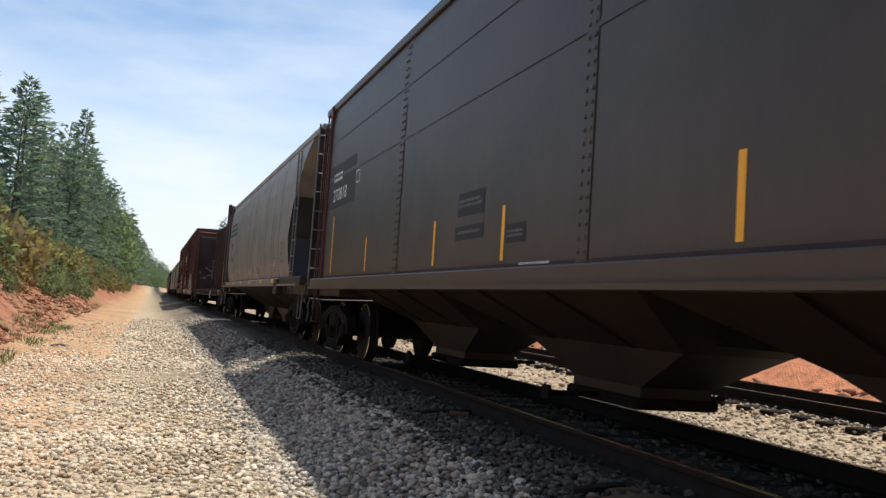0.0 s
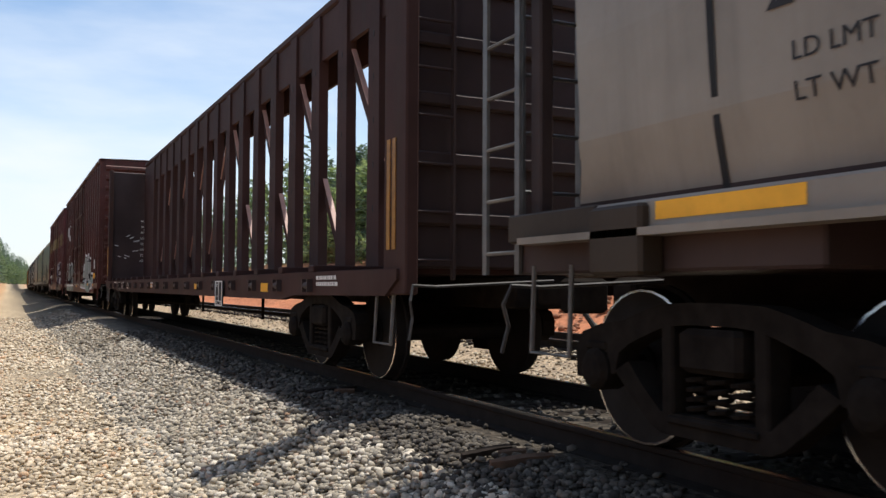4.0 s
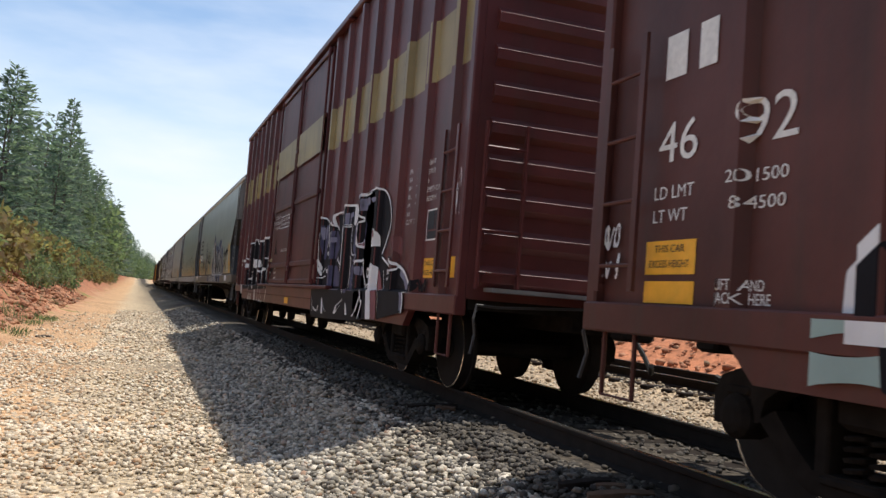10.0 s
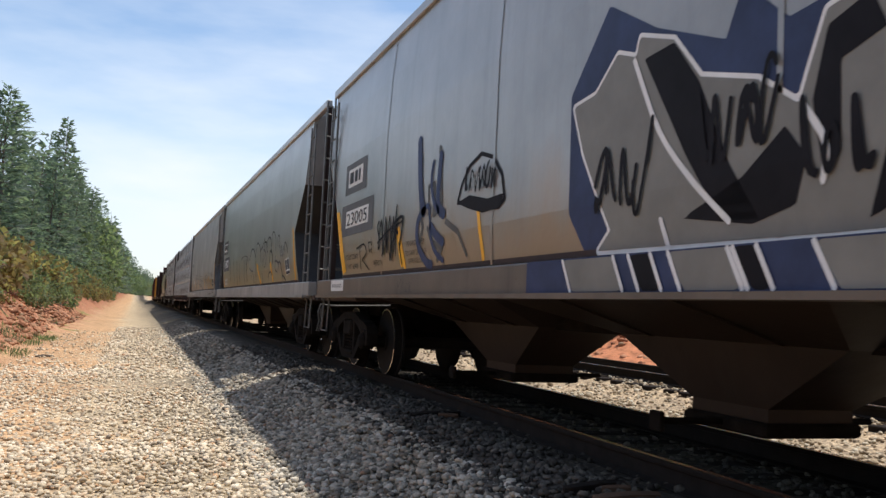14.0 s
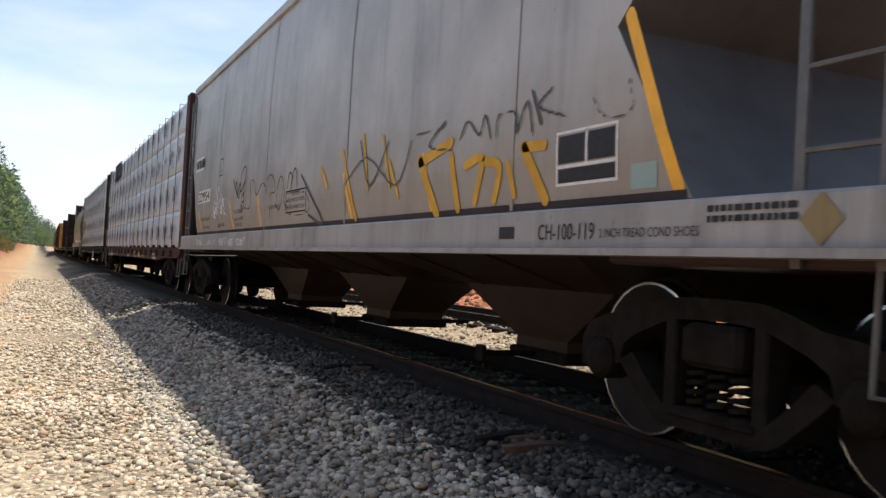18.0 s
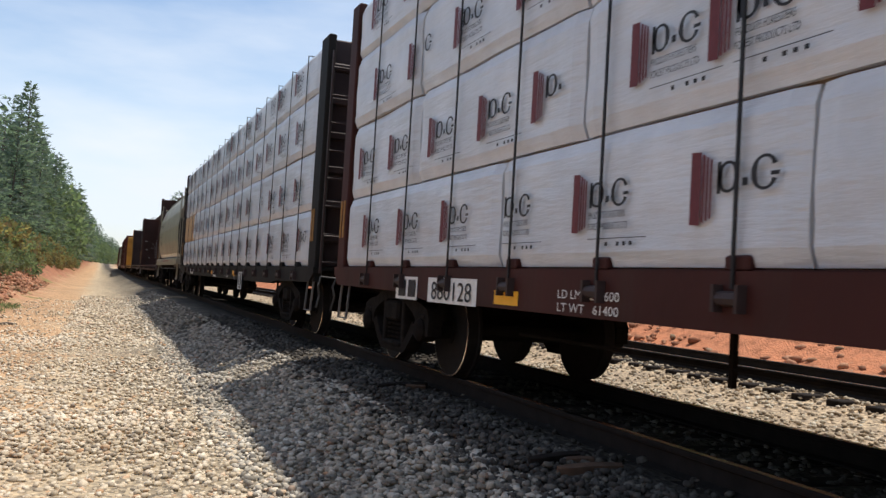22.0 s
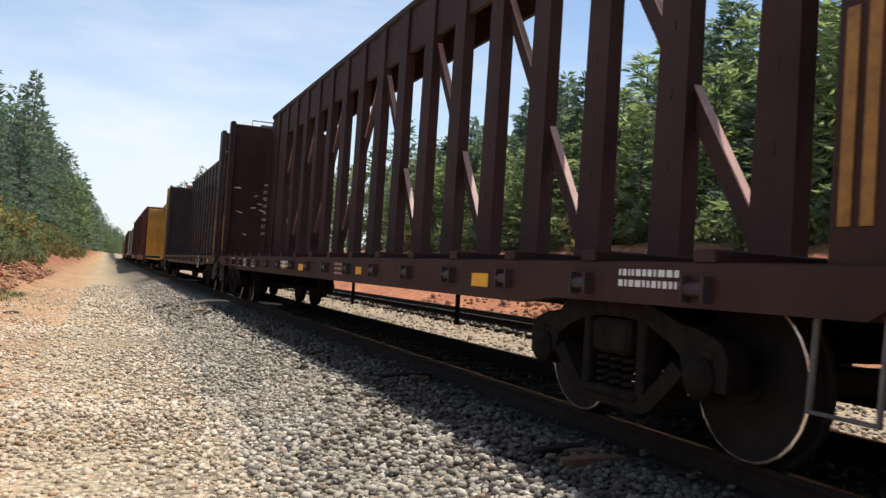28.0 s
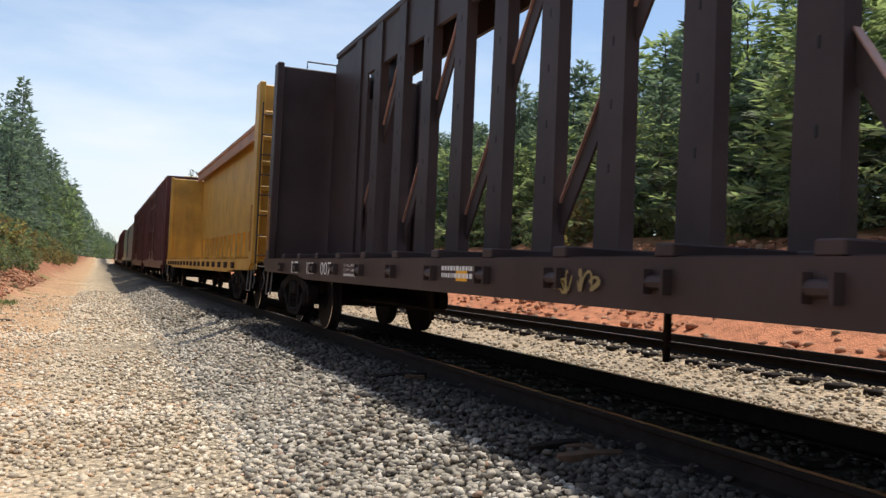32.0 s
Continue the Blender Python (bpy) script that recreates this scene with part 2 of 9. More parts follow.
class MB:
    """Collects plain vertices and faces for one mesh."""

    def __init__(self):
        self.v, self.f, self.m = [], [], []

    def add(self, verts, faces, mat=0):
        n = len(self.v)
        self.v += [tuple(p) for p in verts]
        self.f += [tuple(i + n for i in f) for f in faces]
        self.m += [mat] * len(faces)
        return self

    def box(self, x0, x1, y0, y1, z0, z1, c=0.0, mat=0):
        if c <= 0:
            vs = [(x, y, z) for z in (z0, z1) for x, y in ((x0, y0), (x1, y0), (x1, y1), (x0, y1))]
            return self.add(vs, [(3, 2, 1, 0), (4, 5, 6, 7), (0, 1, 5, 4), (1, 2, 6, 5), (2, 3, 7, 6), (3, 0, 4, 7)], mat)
        a, b = (x0, x1), (y0, y1)
        vs = []
        for z, e in ((z0, c), (z0 + c, 0), (z1 - c, 0), (z1, c)):
            d = c
            vs += [(x0 + e + d, y0 + e, z), (x1 - e - d, y0 + e, z), (x1 - e, y0 + e + d, z), (x1 - e, y1 - e - d, z),
                   (x1 - e - d, y1 - e, z), (x0 + e + d, y1 - e, z), (x0 + e, y1 - e - d, z), (x0 + e, y0 + e + d, z)]
        fs = [tuple(range(7, -1, -1)), tuple(range(24, 32))]
        for k in range(3):
            for i in range(8):
                j = (i + 1) % 8
                fs.append((k * 8 + i, k * 8 + j, k * 8 + 8 + j, k * 8 + 8 + i))
        return self.add(vs, fs, mat)

    def prism(self, poly, axis, lo, hi, mat=0):
        """A polygon of pairs, drawn out along an axis (0: x with (y, z); 1: y with (x, z); 2: z with (x, y))."""
        n = len(poly)
        vs = []
        for w in (lo, hi):
            for p, q in poly:
                vs.append((w, p, q) if axis == 0 else (p, w, q) if axis == 1 else (p, q, w))
        fs = [tuple(range(n - 1, -1, -1)), tuple(range(n, 2 * n))]
        fs += [(i, (i + 1) % n, n + (i + 1) % n, n + i) for i in range(n)]
        return self.add(vs, fs, mat)

    def tube(self, p, q, r, n=6, r2=None, mat=0):
        p, q = Vector(p), Vector(q)
        d = (q - p).normalized()
        a = d.orthogonal().normalized()
        b = d.cross(a)
        vs = []
        for o, rr in ((p, r), (q, r if r2 is None else r2)):
            for i in range(n):
                t = 2 * math.pi * i / n
                vs.append(o + a * (rr * math.cos(t)) + b * (rr * math.sin(t)))
        fs = [tuple(range(n - 1, -1, -1)), tuple(range(n, 2 * n))]
        fs += [(i, (i + 1) % n, n + (i + 1) % n, n + i) for i in range(n)]
        return self.add(vs, fs, mat)

    def path(self, pts, r, n=6, mat=0):
        for p, q in zip(pts, pts[1:]):
            self.tube(p, q, r, n, mat=mat)
        return self

    def sweep(self, pts, r, n=6):
        """One unbroken round rod through the points."""
        pts = [Vector(p) for p in pts]
        vs, side = [], None
        for k, p in enumerate(pts):
            d = (pts[min(k + 1, len(pts) - 1)] - pts[max(k - 1, 0)]).normalized()
            side = d.orthogonal().normalized() if side is None else (side - d * side.dot(d)).normalized()
            up = d.cross(side)
            vs += [p + (side * math.cos(2 * math.pi * i / n) + up * math.sin(2 * math.pi * i / n)) * r for i in range(n)]
        fs = [(k * n + i, k * n + (i + 1) % n, k * n + n + (i + 1) % n, k * n + n + i) for k in range(len(pts) - 1) for i in range(n)]
        fs += [tuple(range(n - 1, -1, -1)), tuple(range((len(pts) - 1) * n, len(pts) * n))]
        return self.add(vs, fs)

    def turn(self, profile, n=24, centre=(0, 0, 0), mat=0):
        """Profile of (x, r) turned about the x axis."""
        cx, cy, cz = centre
        vs, fs = [], []
        for x, r in profile:
            for i in range(n):
                t = 2 * math.pi * i / n
                vs.append((cx + x, cy + r * math.cos(t), cz + r * math.sin(t)))
        for k in range(len(profile) - 1):
            for i in range(n):
                j = (i + 1) % n
                fs.append((k * n + i, k * n + j, k * n + n + j, k * n + n + i))
        fs.append(tuple(range(n - 1, -1, -1)))
        fs.append(tuple(range((len(profile) - 1) * n, len(profile) * n)))
        return self.add(vs, fs, mat)

    def mesh(self, name, *mats, smooth=False):
        me = bpy.data.meshes.new(name)
        me.from_pydata(self.v, [], self.f)
        for m in mats:
            me.materials.append(m)
        if len(mats) > 1:
            me.polygons.foreach_set("material_index", self.m)
        if smooth:
            me.polygons.foreach_set("use_smooth", [True] * len(self.f))
        me.update()
        return me


def part(name, mb, mat, parent, label="", smooth=False, at=(0, 0, 0)):
    me = mb if isinstance(mb, bpy.types.Mesh) else mb.mesh(name, *(mat if isinstance(mat, tuple) else (mat,)), smooth=smooth)
    ob = new(name, me)
    ob.parent = parent
    ob.location = at
    return tagged(ob, label)


def bend(y):
    """How far the line has curved to the right at the distance y."""
    return 0.0 if y < 40 else 0.000036 * (y - 40) ** 2


def bend_slope(y):
    return 0.0 if y < 40 else 0.000072 * (y - 40)


# ---- ground ----
TRACK_X, TRACK2_X, CAR_X = 4.17, 9.6, 4.42
PX = (-600, -60, -30, -12, -8.5, -6.2, -4.9, -3.9, -3.2, -2.7, -1.6, 0.0, 1.0, 1.4, 1.7, 2.0, 2.3, 2.6, 2.9, 5.45, 5.8, 6.6, 7.6, 8.4, 8.6,
      11.3, 11.6, 12.4, 13.2, 14.6, 17, 20, 23, 27, 60, 600)
PZ = (5.0, 3.0, 2.6, 2.2, 1.9, 1.45, 0.75, 0.05, -0.42, -0.6, -0.66, -0.66, -0.645, -0.58, -0.51, -0.41, -0.29, -0.20, -0.17, -0.2, -0.23, -0.42, -0.40, -0.23, -0.2,
      -0.2, -0.25, -0.55, -0.6, -0.35, 0.7, 2.0, 2.9, 3.3, 4.5, 6.0)


def ground_z(x, y):
    z = float(np.interp(x, PX, PZ))
    rough = 0.0
    if x < -2.6:
        rough = min(1, (-2.6 - x) / 1.5)
    elif x > 13.5:
        rough = min(1, (x - 13.5) / 2)
    if rough:
        z += rough * (0.45 * noise.noise((x * 0.35, y * 0.22, 3)) + 0.20 * noise.noise((x * 1.3, y * 0.9, 8)) + 0.09 * noise.noise((x * 3.1, y * 1.9, 5)))
    elif -2.6 <= x < 2.2:
        z += 0.035 * noise.noise((x * 0.5, y * 0.4, 1))
    return z


def build_ground():
    xs = sorted(set([-1500, -600, -200, -100, -60, -40, -30, -22, -16] + list(np.arange(-12, -2.4, 0.4)) + list(np.arange(-2.4, 6.8, 0.3))
                    + list(np.arange(7, 13.5, 0.5)) + list(np.arange(13.6, 28, 0.7)) + [30, 36, 45, 60, 90, 150, 300, 600, 1500]))
    ys = list(np.arange(-30, 0, 3.0)) + list(np.arange(0, 36, 0.6)) + list(np.arange(36, 100, 1.2)) + list(np.arange(100, 320, 8)) + list(range(330, 1000, 30)) + [1100, 1300, 1700]
    ys = [-1500, -400, -100] + ys
    mb = MB()
    vs = [(x + bend(y), y, ground_z(x, y)) for y in ys for x in xs]
    n = len(xs)
    mb.add(vs, [(j * n + i, j * n + i + 1, (j + 1) * n + i + 1, (j + 1) * n + i) for j in range(len(ys) - 1) for i in range(n - 1)])
    m, nt, b = material("gravel path, clay banks and ballast", 0.9, 0, 0.2)
    geo = nt.nodes.new("ShaderNodeNewGeometry")
    sep = nt.nodes.new("ShaderNodeSeparateXYZ")
    nt.links.new(geo.outputs["Position"], sep.inputs["Vector"])
    wob = node(nt, "ShaderNodeMath")
    wob.operation = "MULTIPLY_ADD"
    nt.links.new(noise_of(nt, 0.55, 6, 0.62, world_space=True), wob.inputs[0])
    wob.inputs[1].default_value = 3.4
    nt.links.new(sep.outputs["X"], wob.inputs[2])
    pos = node(nt, "ShaderNodeMapRange")
    pos.inputs["From Min"].default_value, pos.inputs["From Max"].default_value = -18.3, 41.7
    nt.links.new(wob.outputs[0], pos.inputs["Value"])
    X = lambda x: (x + 20) / 60
    grit = (0.49, 0.405, 0.295)
    # from 1.4 to 5.2 the bed is darkened for train shade and stone gaps
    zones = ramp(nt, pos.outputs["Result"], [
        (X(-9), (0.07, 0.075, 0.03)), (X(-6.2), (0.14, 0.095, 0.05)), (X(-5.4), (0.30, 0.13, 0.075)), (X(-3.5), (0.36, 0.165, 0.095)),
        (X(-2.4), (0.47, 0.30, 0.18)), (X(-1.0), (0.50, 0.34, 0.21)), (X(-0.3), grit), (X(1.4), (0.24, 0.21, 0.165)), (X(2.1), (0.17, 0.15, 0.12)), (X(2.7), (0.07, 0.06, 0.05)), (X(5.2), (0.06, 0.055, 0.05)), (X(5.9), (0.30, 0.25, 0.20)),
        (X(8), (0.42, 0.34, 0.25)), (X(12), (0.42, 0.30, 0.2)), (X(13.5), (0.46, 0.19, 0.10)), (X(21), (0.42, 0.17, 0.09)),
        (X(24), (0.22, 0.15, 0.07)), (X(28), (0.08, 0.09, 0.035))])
    vor = node(nt, "ShaderNodeTexVoronoi", Scale=21.0)
    nt.links.new(geo.outputs["Position"], vor.inputs["Vector"])
    pebble = ramp(nt, vor.outputs["Color"], [(0.1, (0.45, 0.44, 0.43)), (0.5, (0.9, 0.86, 0.8)), (0.9, (1.35, 1.28, 1.15))])
    stone_mask = ramp(nt, pos.outputs["Result"], [(X(-3.2), (0.15,) * 3), (X(-2.0), (1, 1, 1)), (X(12.2), (1, 1, 1)), (X(13.4), (0.2,) * 3)])
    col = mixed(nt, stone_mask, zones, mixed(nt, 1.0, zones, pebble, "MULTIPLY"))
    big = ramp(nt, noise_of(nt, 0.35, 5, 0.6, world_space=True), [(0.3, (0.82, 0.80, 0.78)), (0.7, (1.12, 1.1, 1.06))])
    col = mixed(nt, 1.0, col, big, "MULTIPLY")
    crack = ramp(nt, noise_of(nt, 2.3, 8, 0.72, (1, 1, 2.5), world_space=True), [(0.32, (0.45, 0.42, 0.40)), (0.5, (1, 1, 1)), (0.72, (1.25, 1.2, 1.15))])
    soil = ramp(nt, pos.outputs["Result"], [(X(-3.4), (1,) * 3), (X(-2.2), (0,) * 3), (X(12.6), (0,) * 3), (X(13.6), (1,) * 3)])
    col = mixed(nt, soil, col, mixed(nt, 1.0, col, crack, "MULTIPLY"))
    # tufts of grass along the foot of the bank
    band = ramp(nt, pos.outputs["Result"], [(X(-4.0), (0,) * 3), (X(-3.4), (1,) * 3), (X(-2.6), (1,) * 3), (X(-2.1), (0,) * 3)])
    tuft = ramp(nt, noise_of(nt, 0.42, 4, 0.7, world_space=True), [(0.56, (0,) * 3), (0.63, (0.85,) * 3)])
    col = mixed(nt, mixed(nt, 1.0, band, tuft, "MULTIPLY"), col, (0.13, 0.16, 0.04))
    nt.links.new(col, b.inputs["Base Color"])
    bump(nt, b, vor.outputs["Distance"], 0.9, 0.03)
    ob = new("ground", mb.mesh("ground", m, smooth=True))
    tagged(ob, "pale gravel path between ballast and red clay banks", "ground", kind="structure")


def stone_mat(name, stops):
    m, nt, b = material(name, 0.85, 0, 0.25)
    geo = nt.nodes.new("ShaderNodeNewGeometry")
    col = ramp(nt, geo.outputs["Random Per Island"], stops)
    grain = ramp(nt, noise_of(nt, 60, 4, 0.6, world_space=True), [(0.3, (0.75,) * 3), (0.7, (1.15,) * 3)])
    patch = ramp(nt, noise_of(nt, 0.7, 4, 0.6, world_space=True), [(0.35, (0.86, 0.83, 0.78)), (0.65, (1.06, 1.05, 1.03))])
    col = mixed(nt, 1.0, mixed(nt, 1.0, col, grain, "MULTIPLY"), patch, "MULTIPLY")
    nt.links.new(col, b.inputs["Base Color"])
    return m


ICO_V = [(-0.526, 0, 0.851), (0.526, 0, 0.851), (-0.526, 0, -0.851), (0.526, 0, -0.851), (0, 0.851, 0.526), (0, 0.851, -0.526),
         (0, -0.851, 0.526), (0, -0.851, -0.526), (0.851, 0.526, 0), (-0.851, 0.526, 0), (0.851, -0.526, 0), (-0.851, -0.526, 0)]
ICO_F = [(0, 4, 1), (0, 9, 4), (9, 5, 4), (4, 5, 8), (4, 8, 1), (8, 10, 1), (8, 3, 10), (5, 3, 8), (5, 2, 3), (2, 7, 3),
         (7, 10, 3), (7, 6, 10), (7, 11, 6), (11, 0, 6), (0, 1, 6), (6, 1, 10), (9, 0, 11), (9, 11, 2), (9, 2, 5), (7, 2, 11)]


def stones(name, rng, regions, mat, label, sink=0.25):
    """Loose stones as one mesh. regions: x0, x1, y0, y1, number, smallest and largest size."""
    V0, F0 = np.array(ICO_V), np.array(ICO_F)
    px, py, size = [], [], []
    for x0, x1, y0, y1, n, s0, s1 in regions:
        px.append(rng.uniform(x0, x1, n))
        py.append(y0 + (y1 - y0) * rng.uniform(0, 1, n) ** 1.25)
        size.append(s0 + (s1 - s0) * rng.beta(1.6, 3.0, n))
    px, py, size = np.concatenate(px), np.concatenate(py), np.concatenate(size)
    n = len(px)
    pz = np.interp(px, PX, PZ) + size * rng.uniform(-sink, 0.5, n)
    ax = rng.uniform(0.75, 1.35, (n, 3)) * np.array([1.1, 1.1, 0.72]) * size[:, None] / 2
    jit = V0[None] * (1 + rng.uniform(-0.26, 0.26, (n, 12, 1)))
    P = jit * ax[:, None, :]
    a, tx = rng.uniform(0, 6.283, n), rng.normal(0, 0.4, n)
    ct, st_ = np.cos(tx)[:, None], np.sin(tx)[:, None]
    y1_, z1_ = P[:, :, 1] * ct - P[:, :, 2] * st_, P[:, :, 1] * st_ + P[:, :, 2] * ct
    ca, sa = np.cos(a)[:, None], np.sin(a)[:, None]
    X = P[:, :, 0] * ca - y1_ * sa + px[:, None]
    Y = P[:, :, 0] * sa + y1_ * ca + py[:, None]
    Z = z1_ + pz[:, None]
    verts = np.stack([X, Y, Z], 2).reshape(-1, 3).astype(np.float32)
    faces = (F0[None] + (np.arange(n) * 12)[:, None, None]).reshape(-1).astype(np.int32)
    me = bpy.data.meshes.new(name)
    me.vertices.add(len(verts))
    me.vertices.foreach_set("co", verts.ravel())
    me.loops.add(len(faces))
    me.loops.foreach_set("vertex_index", faces)
    me.polygons.add(len(faces) // 3)
    me.polygons.foreach_set("loop_start", np.arange(0, len(faces), 3, dtype=np.int32))
    me.materials.append(mat)
    me.update(calc_edges=True)
    return tagged(new(name, me), label, "gravel", kind="stuff")


def build_stones():
    rng = np.random.default_rng(4)
    path_m = stone_mat("path gravel", [(0.0, (0.25, 0.21, 0.165)), (0.25, (0.50, 0.415, 0.305)), (0.6, (0.65, 0.545, 0.405)), (0.85, (0.75, 0.67, 0.54)), (1.0, (0.54, 0.33, 0.19))])
    bal_m = stone_mat("granite ballast", [(0.0, (0.13, 0.12, 0.105)), (0.3, (0.30, 0.27, 0.22)), (0.65, (0.44, 0.39, 0.315)), (0.92, (0.60, 0.55, 0.465)), (1.0, (0.28, 0.17, 0.11))])
    # stones under the train: its shade is put into their dark colour
    shade_m = stone_mat("shade-dark ballast", [(0.0, (0.035, 0.03, 0.026)), (0.6, (0.085, 0.075, 0.064)), (1.0, (0.16, 0.14, 0.115))])
    far_m = stone_mat("brown ballast", [(0.0, (0.14, 0.11, 0.08)), (0.3, (0.32, 0.25, 0.17)), (0.7, (0.43, 0.355, 0.26)), (1.0, (0.54, 0.49, 0.40))])
    stones("path_gravel", rng, [(-3.0, 1.3, 4.2, 10, 11500, 0.024, 0.075), (-2.3, 1.3, 9, 20, 7500, 0.03, 0.075), (-0.7, 1.3, 18, 46, 3800, 0.05, 0.10), (-2.4, -0.7, 18, 40, 700, 0.04, 0.09)], path_m, "loose sunlit pale gravel on the path")
    stones("ballast", rng, [(1.1, 2.5, 3.6, 10, 7000, 0.03, 0.078), (1.1, 2.5, 9, 20, 5700, 0.035, 0.08), (1.1, 2.5, 18, 45, 2600, 0.05, 0.10)], bal_m, "grey crushed stone ballast beside the rails")
    stones("track_ballast", rng, [(2.3, 3.1, 3.5, 10, 3000, 0.03, 0.075), (2.3, 3.1, 9, 22, 2600, 0.035, 0.08), (2.9, 5.6, 3.5, 22, 2800, 0.035, 0.075)], shade_m, "ballast beside and between the rails, the train's shade in its colour")
    stones("far_ballast", rng, [(5.6, 9.0, 4, 14, 4800, 0.035, 0.08), (5.6, 9.0, 13, 45, 3600, 0.045, 0.10), (9.0, 12.2, 5, 40, 2200, 0.05, 0.1)], far_m, "sunlit brown ballast between the two tracks")


def build_bank_litter():
    rng = np.random.default_rng(9)
    clay = stone_mat("clay clods", [(0.0, (0.16, 0.07, 0.04)), (0.4, (0.33, 0.15, 0.085)), (0.8, (0.42, 0.22, 0.13)), (1.0, (0.22, 0.16, 0.10))])
    stones("clay_clods", rng, [(-5.4, -2.9, 13, 30, 2400, 0.04, 0.24), (-5.4, -2.9, 28, 60, 1500, 0.06, 0.3), (14.0, 22.0, 5, 40, 2200, 0.06, 0.35)], clay, "broken red clay clods on the banks", 0.1)
    rnd = random.Random(3)
    sticks = MB()
    for _ in range(90):
        x, y = -rnd.uniform(3.0, 5.6), rnd.uniform(15, 55)
        a, ln = rnd.uniform(0, 6.28), rnd.uniform(0.3, 1.4)
        z = ground_z(x, y) + 0.03
        x2, y2 = x + ln * math.cos(a) * 0.6, y + ln * math.sin(a)
        sticks.tube((x, y, z), (x2, y2, ground_z(x2, y2) + rnd.uniform(0.02, 0.25)), 0.014, 4, 0.006)
    tagged(new("fallen_twigs", sticks.mesh("fallen_twigs", M_BARK)), "dry twigs lying on the clay bank", "twigs", kind="stuff")
    log = MB().sweep([(-2.1, 22.7, -0.62), (-1.95, 22.9, -0.60), (-1.75, 23.05, -0.63)], 0.035, 6)
    tagged(new("stick", log.mesh("stick", M_BARK)), "short dark stick lying on the path", "stick")
    grass = []
    gx, gy = rng.uniform(-3.5, -2.3, 5200), rng.uniform(14, 52, 5200)
    keep = np.array([noise.noise((a * 0.6, b * 0.35, 2)) > 0.12 for a, b in zip(gx, gy)])
    gx, gy = gx[keep], gy[keep]
    P = np.stack([gx, gy, np.array([ground_z(a, b) for a, b in zip(gx, gy)])], 1)
    n = len(P)
    D = np.stack([rng.normal(0, 0.4, n), rng.normal(0, 0.4, n), np.ones(n)], 1)
    tagged(new("grass", leaf_mesh("grass", rng, P, D, rng.uniform(0.08, 0.24, n), rng.uniform(0.012, 0.03, n), M_LEAF)), "tufts of green grass at the foot of the bank", "grass", kind="stuff")


# ---- tracks ----
def rail_profile():
    h = [(-0.07, -0.175), (0.07, -0.175), (0.07, -0.163), (0.012, -0.145), (0.009, -0.045), (0.035, -0.036), (0.0365, -0.008), (0.028, 0.0)]
    return h + [(-x, z) for x, z in reversed(h[2:])]


def build_track(name, cx, y0, y1, n_tie, label, seed):
    rnd = random.Random(seed)
    root = tagged(new(name), label, "railway track", kind="structure")
    ys = list(np.arange(y0, 60, 6.0)) + list(np.arange(60, y1, 20.0)) + [y1]
    prof = rail_profile()
    n = len(prof)
    top = prof.index((0.028, 0.0))
    for side in (-1, 1):
        mb = MB()
        vs = [(cx + side * 0.7525 + x + bend(y), y, z) for y in ys for x, z in prof]
        fs = [(j * n + i, j * n + (i + 1) % n, (j + 1) * n + (i + 1) % n, (j + 1) * n + i) for j in range(len(ys) - 1) for i in range(n)]
        mb.add(vs, fs)
        mb.m = [1 if i in (top,) else 0 for j in range(len(ys) - 1) for i in range(n)]
        part("rail", mb, (M_RAIL, M_RAILTOP), root, "rusty rail with a polished head")
    tie = MB().box(-1.3, 1.3, -0.115, 0.115, -0.34, -0.178, 0.012)
    for s in (-1, 1):
        tie.box(s * 0.7525 - 0.17, s * 0.7525 + 0.17, -0.09, 0.09, -0.178, -0.172)
    tie_me = tie.mesh("tie", M_TIE)
    y, k = y0, 0
    rest = MB()
    while y < 150:
        if 0 < y and k < n_tie:
            t = part("tie", tie_me, None, root, at=(cx + bend(y) + rnd.uniform(-0.05, 0.05), y, rnd.uniform(-0.012, 0.0)))
            t.rotation_euler = (0, 0, rnd.uniform(-0.02, 0.02))
            k += 1
        elif y > 0:
            rest.box(cx + bend(y) - 1.3, cx + bend(y) + 1.3, y - 0.115, y + 0.115, -0.34, -0.178)
        y += 0.54
    if rest.v:
        tagged(part("far_ties", rest, M_TIE, root), kind="stuff")
    return root


# ---- trees ----
def leaf_mat(name, lo, mid, hi):
    m, nt, b = material(name, 0.6, 0, 0.25)
    geo = nt.nodes.new("ShaderNodeNewGeometry")
    col = ramp(nt, geo.outputs["Random Per Island"], [(0.0, lo), (0.5, mid), (1.0, hi)])
    info = nt.nodes.new("ShaderNodeObjectInfo")
    tone = ramp(nt, info.outputs["Random"], [(0.0, (0.75, 0.8, 0.8)), (1.0, (1.2, 1.12, 1.0))])
    nt.links.new(mixed(nt, 1.0, col, tone, "MULTIPLY"), b.inputs["Base Color"])
    tr = nt.nodes.new("ShaderNodeBsdfTranslucent")
    nt.links.new(mixed(nt, 1.0, col, (1.75, 1.9, 1.15), "MULTIPLY"), tr.inputs["Color"])
    mx = node(nt, "ShaderNodeMixShader", Fac=0.52)
    nt.links.new(b.outputs["BSDF"], mx.inputs[1])
    nt.links.new(tr.outputs["BSDF"], mx.inputs[2])
    nt.links.new(mx.outputs["Shader"], nt.nodes["Material Output"].inputs["Surface"])
    return m


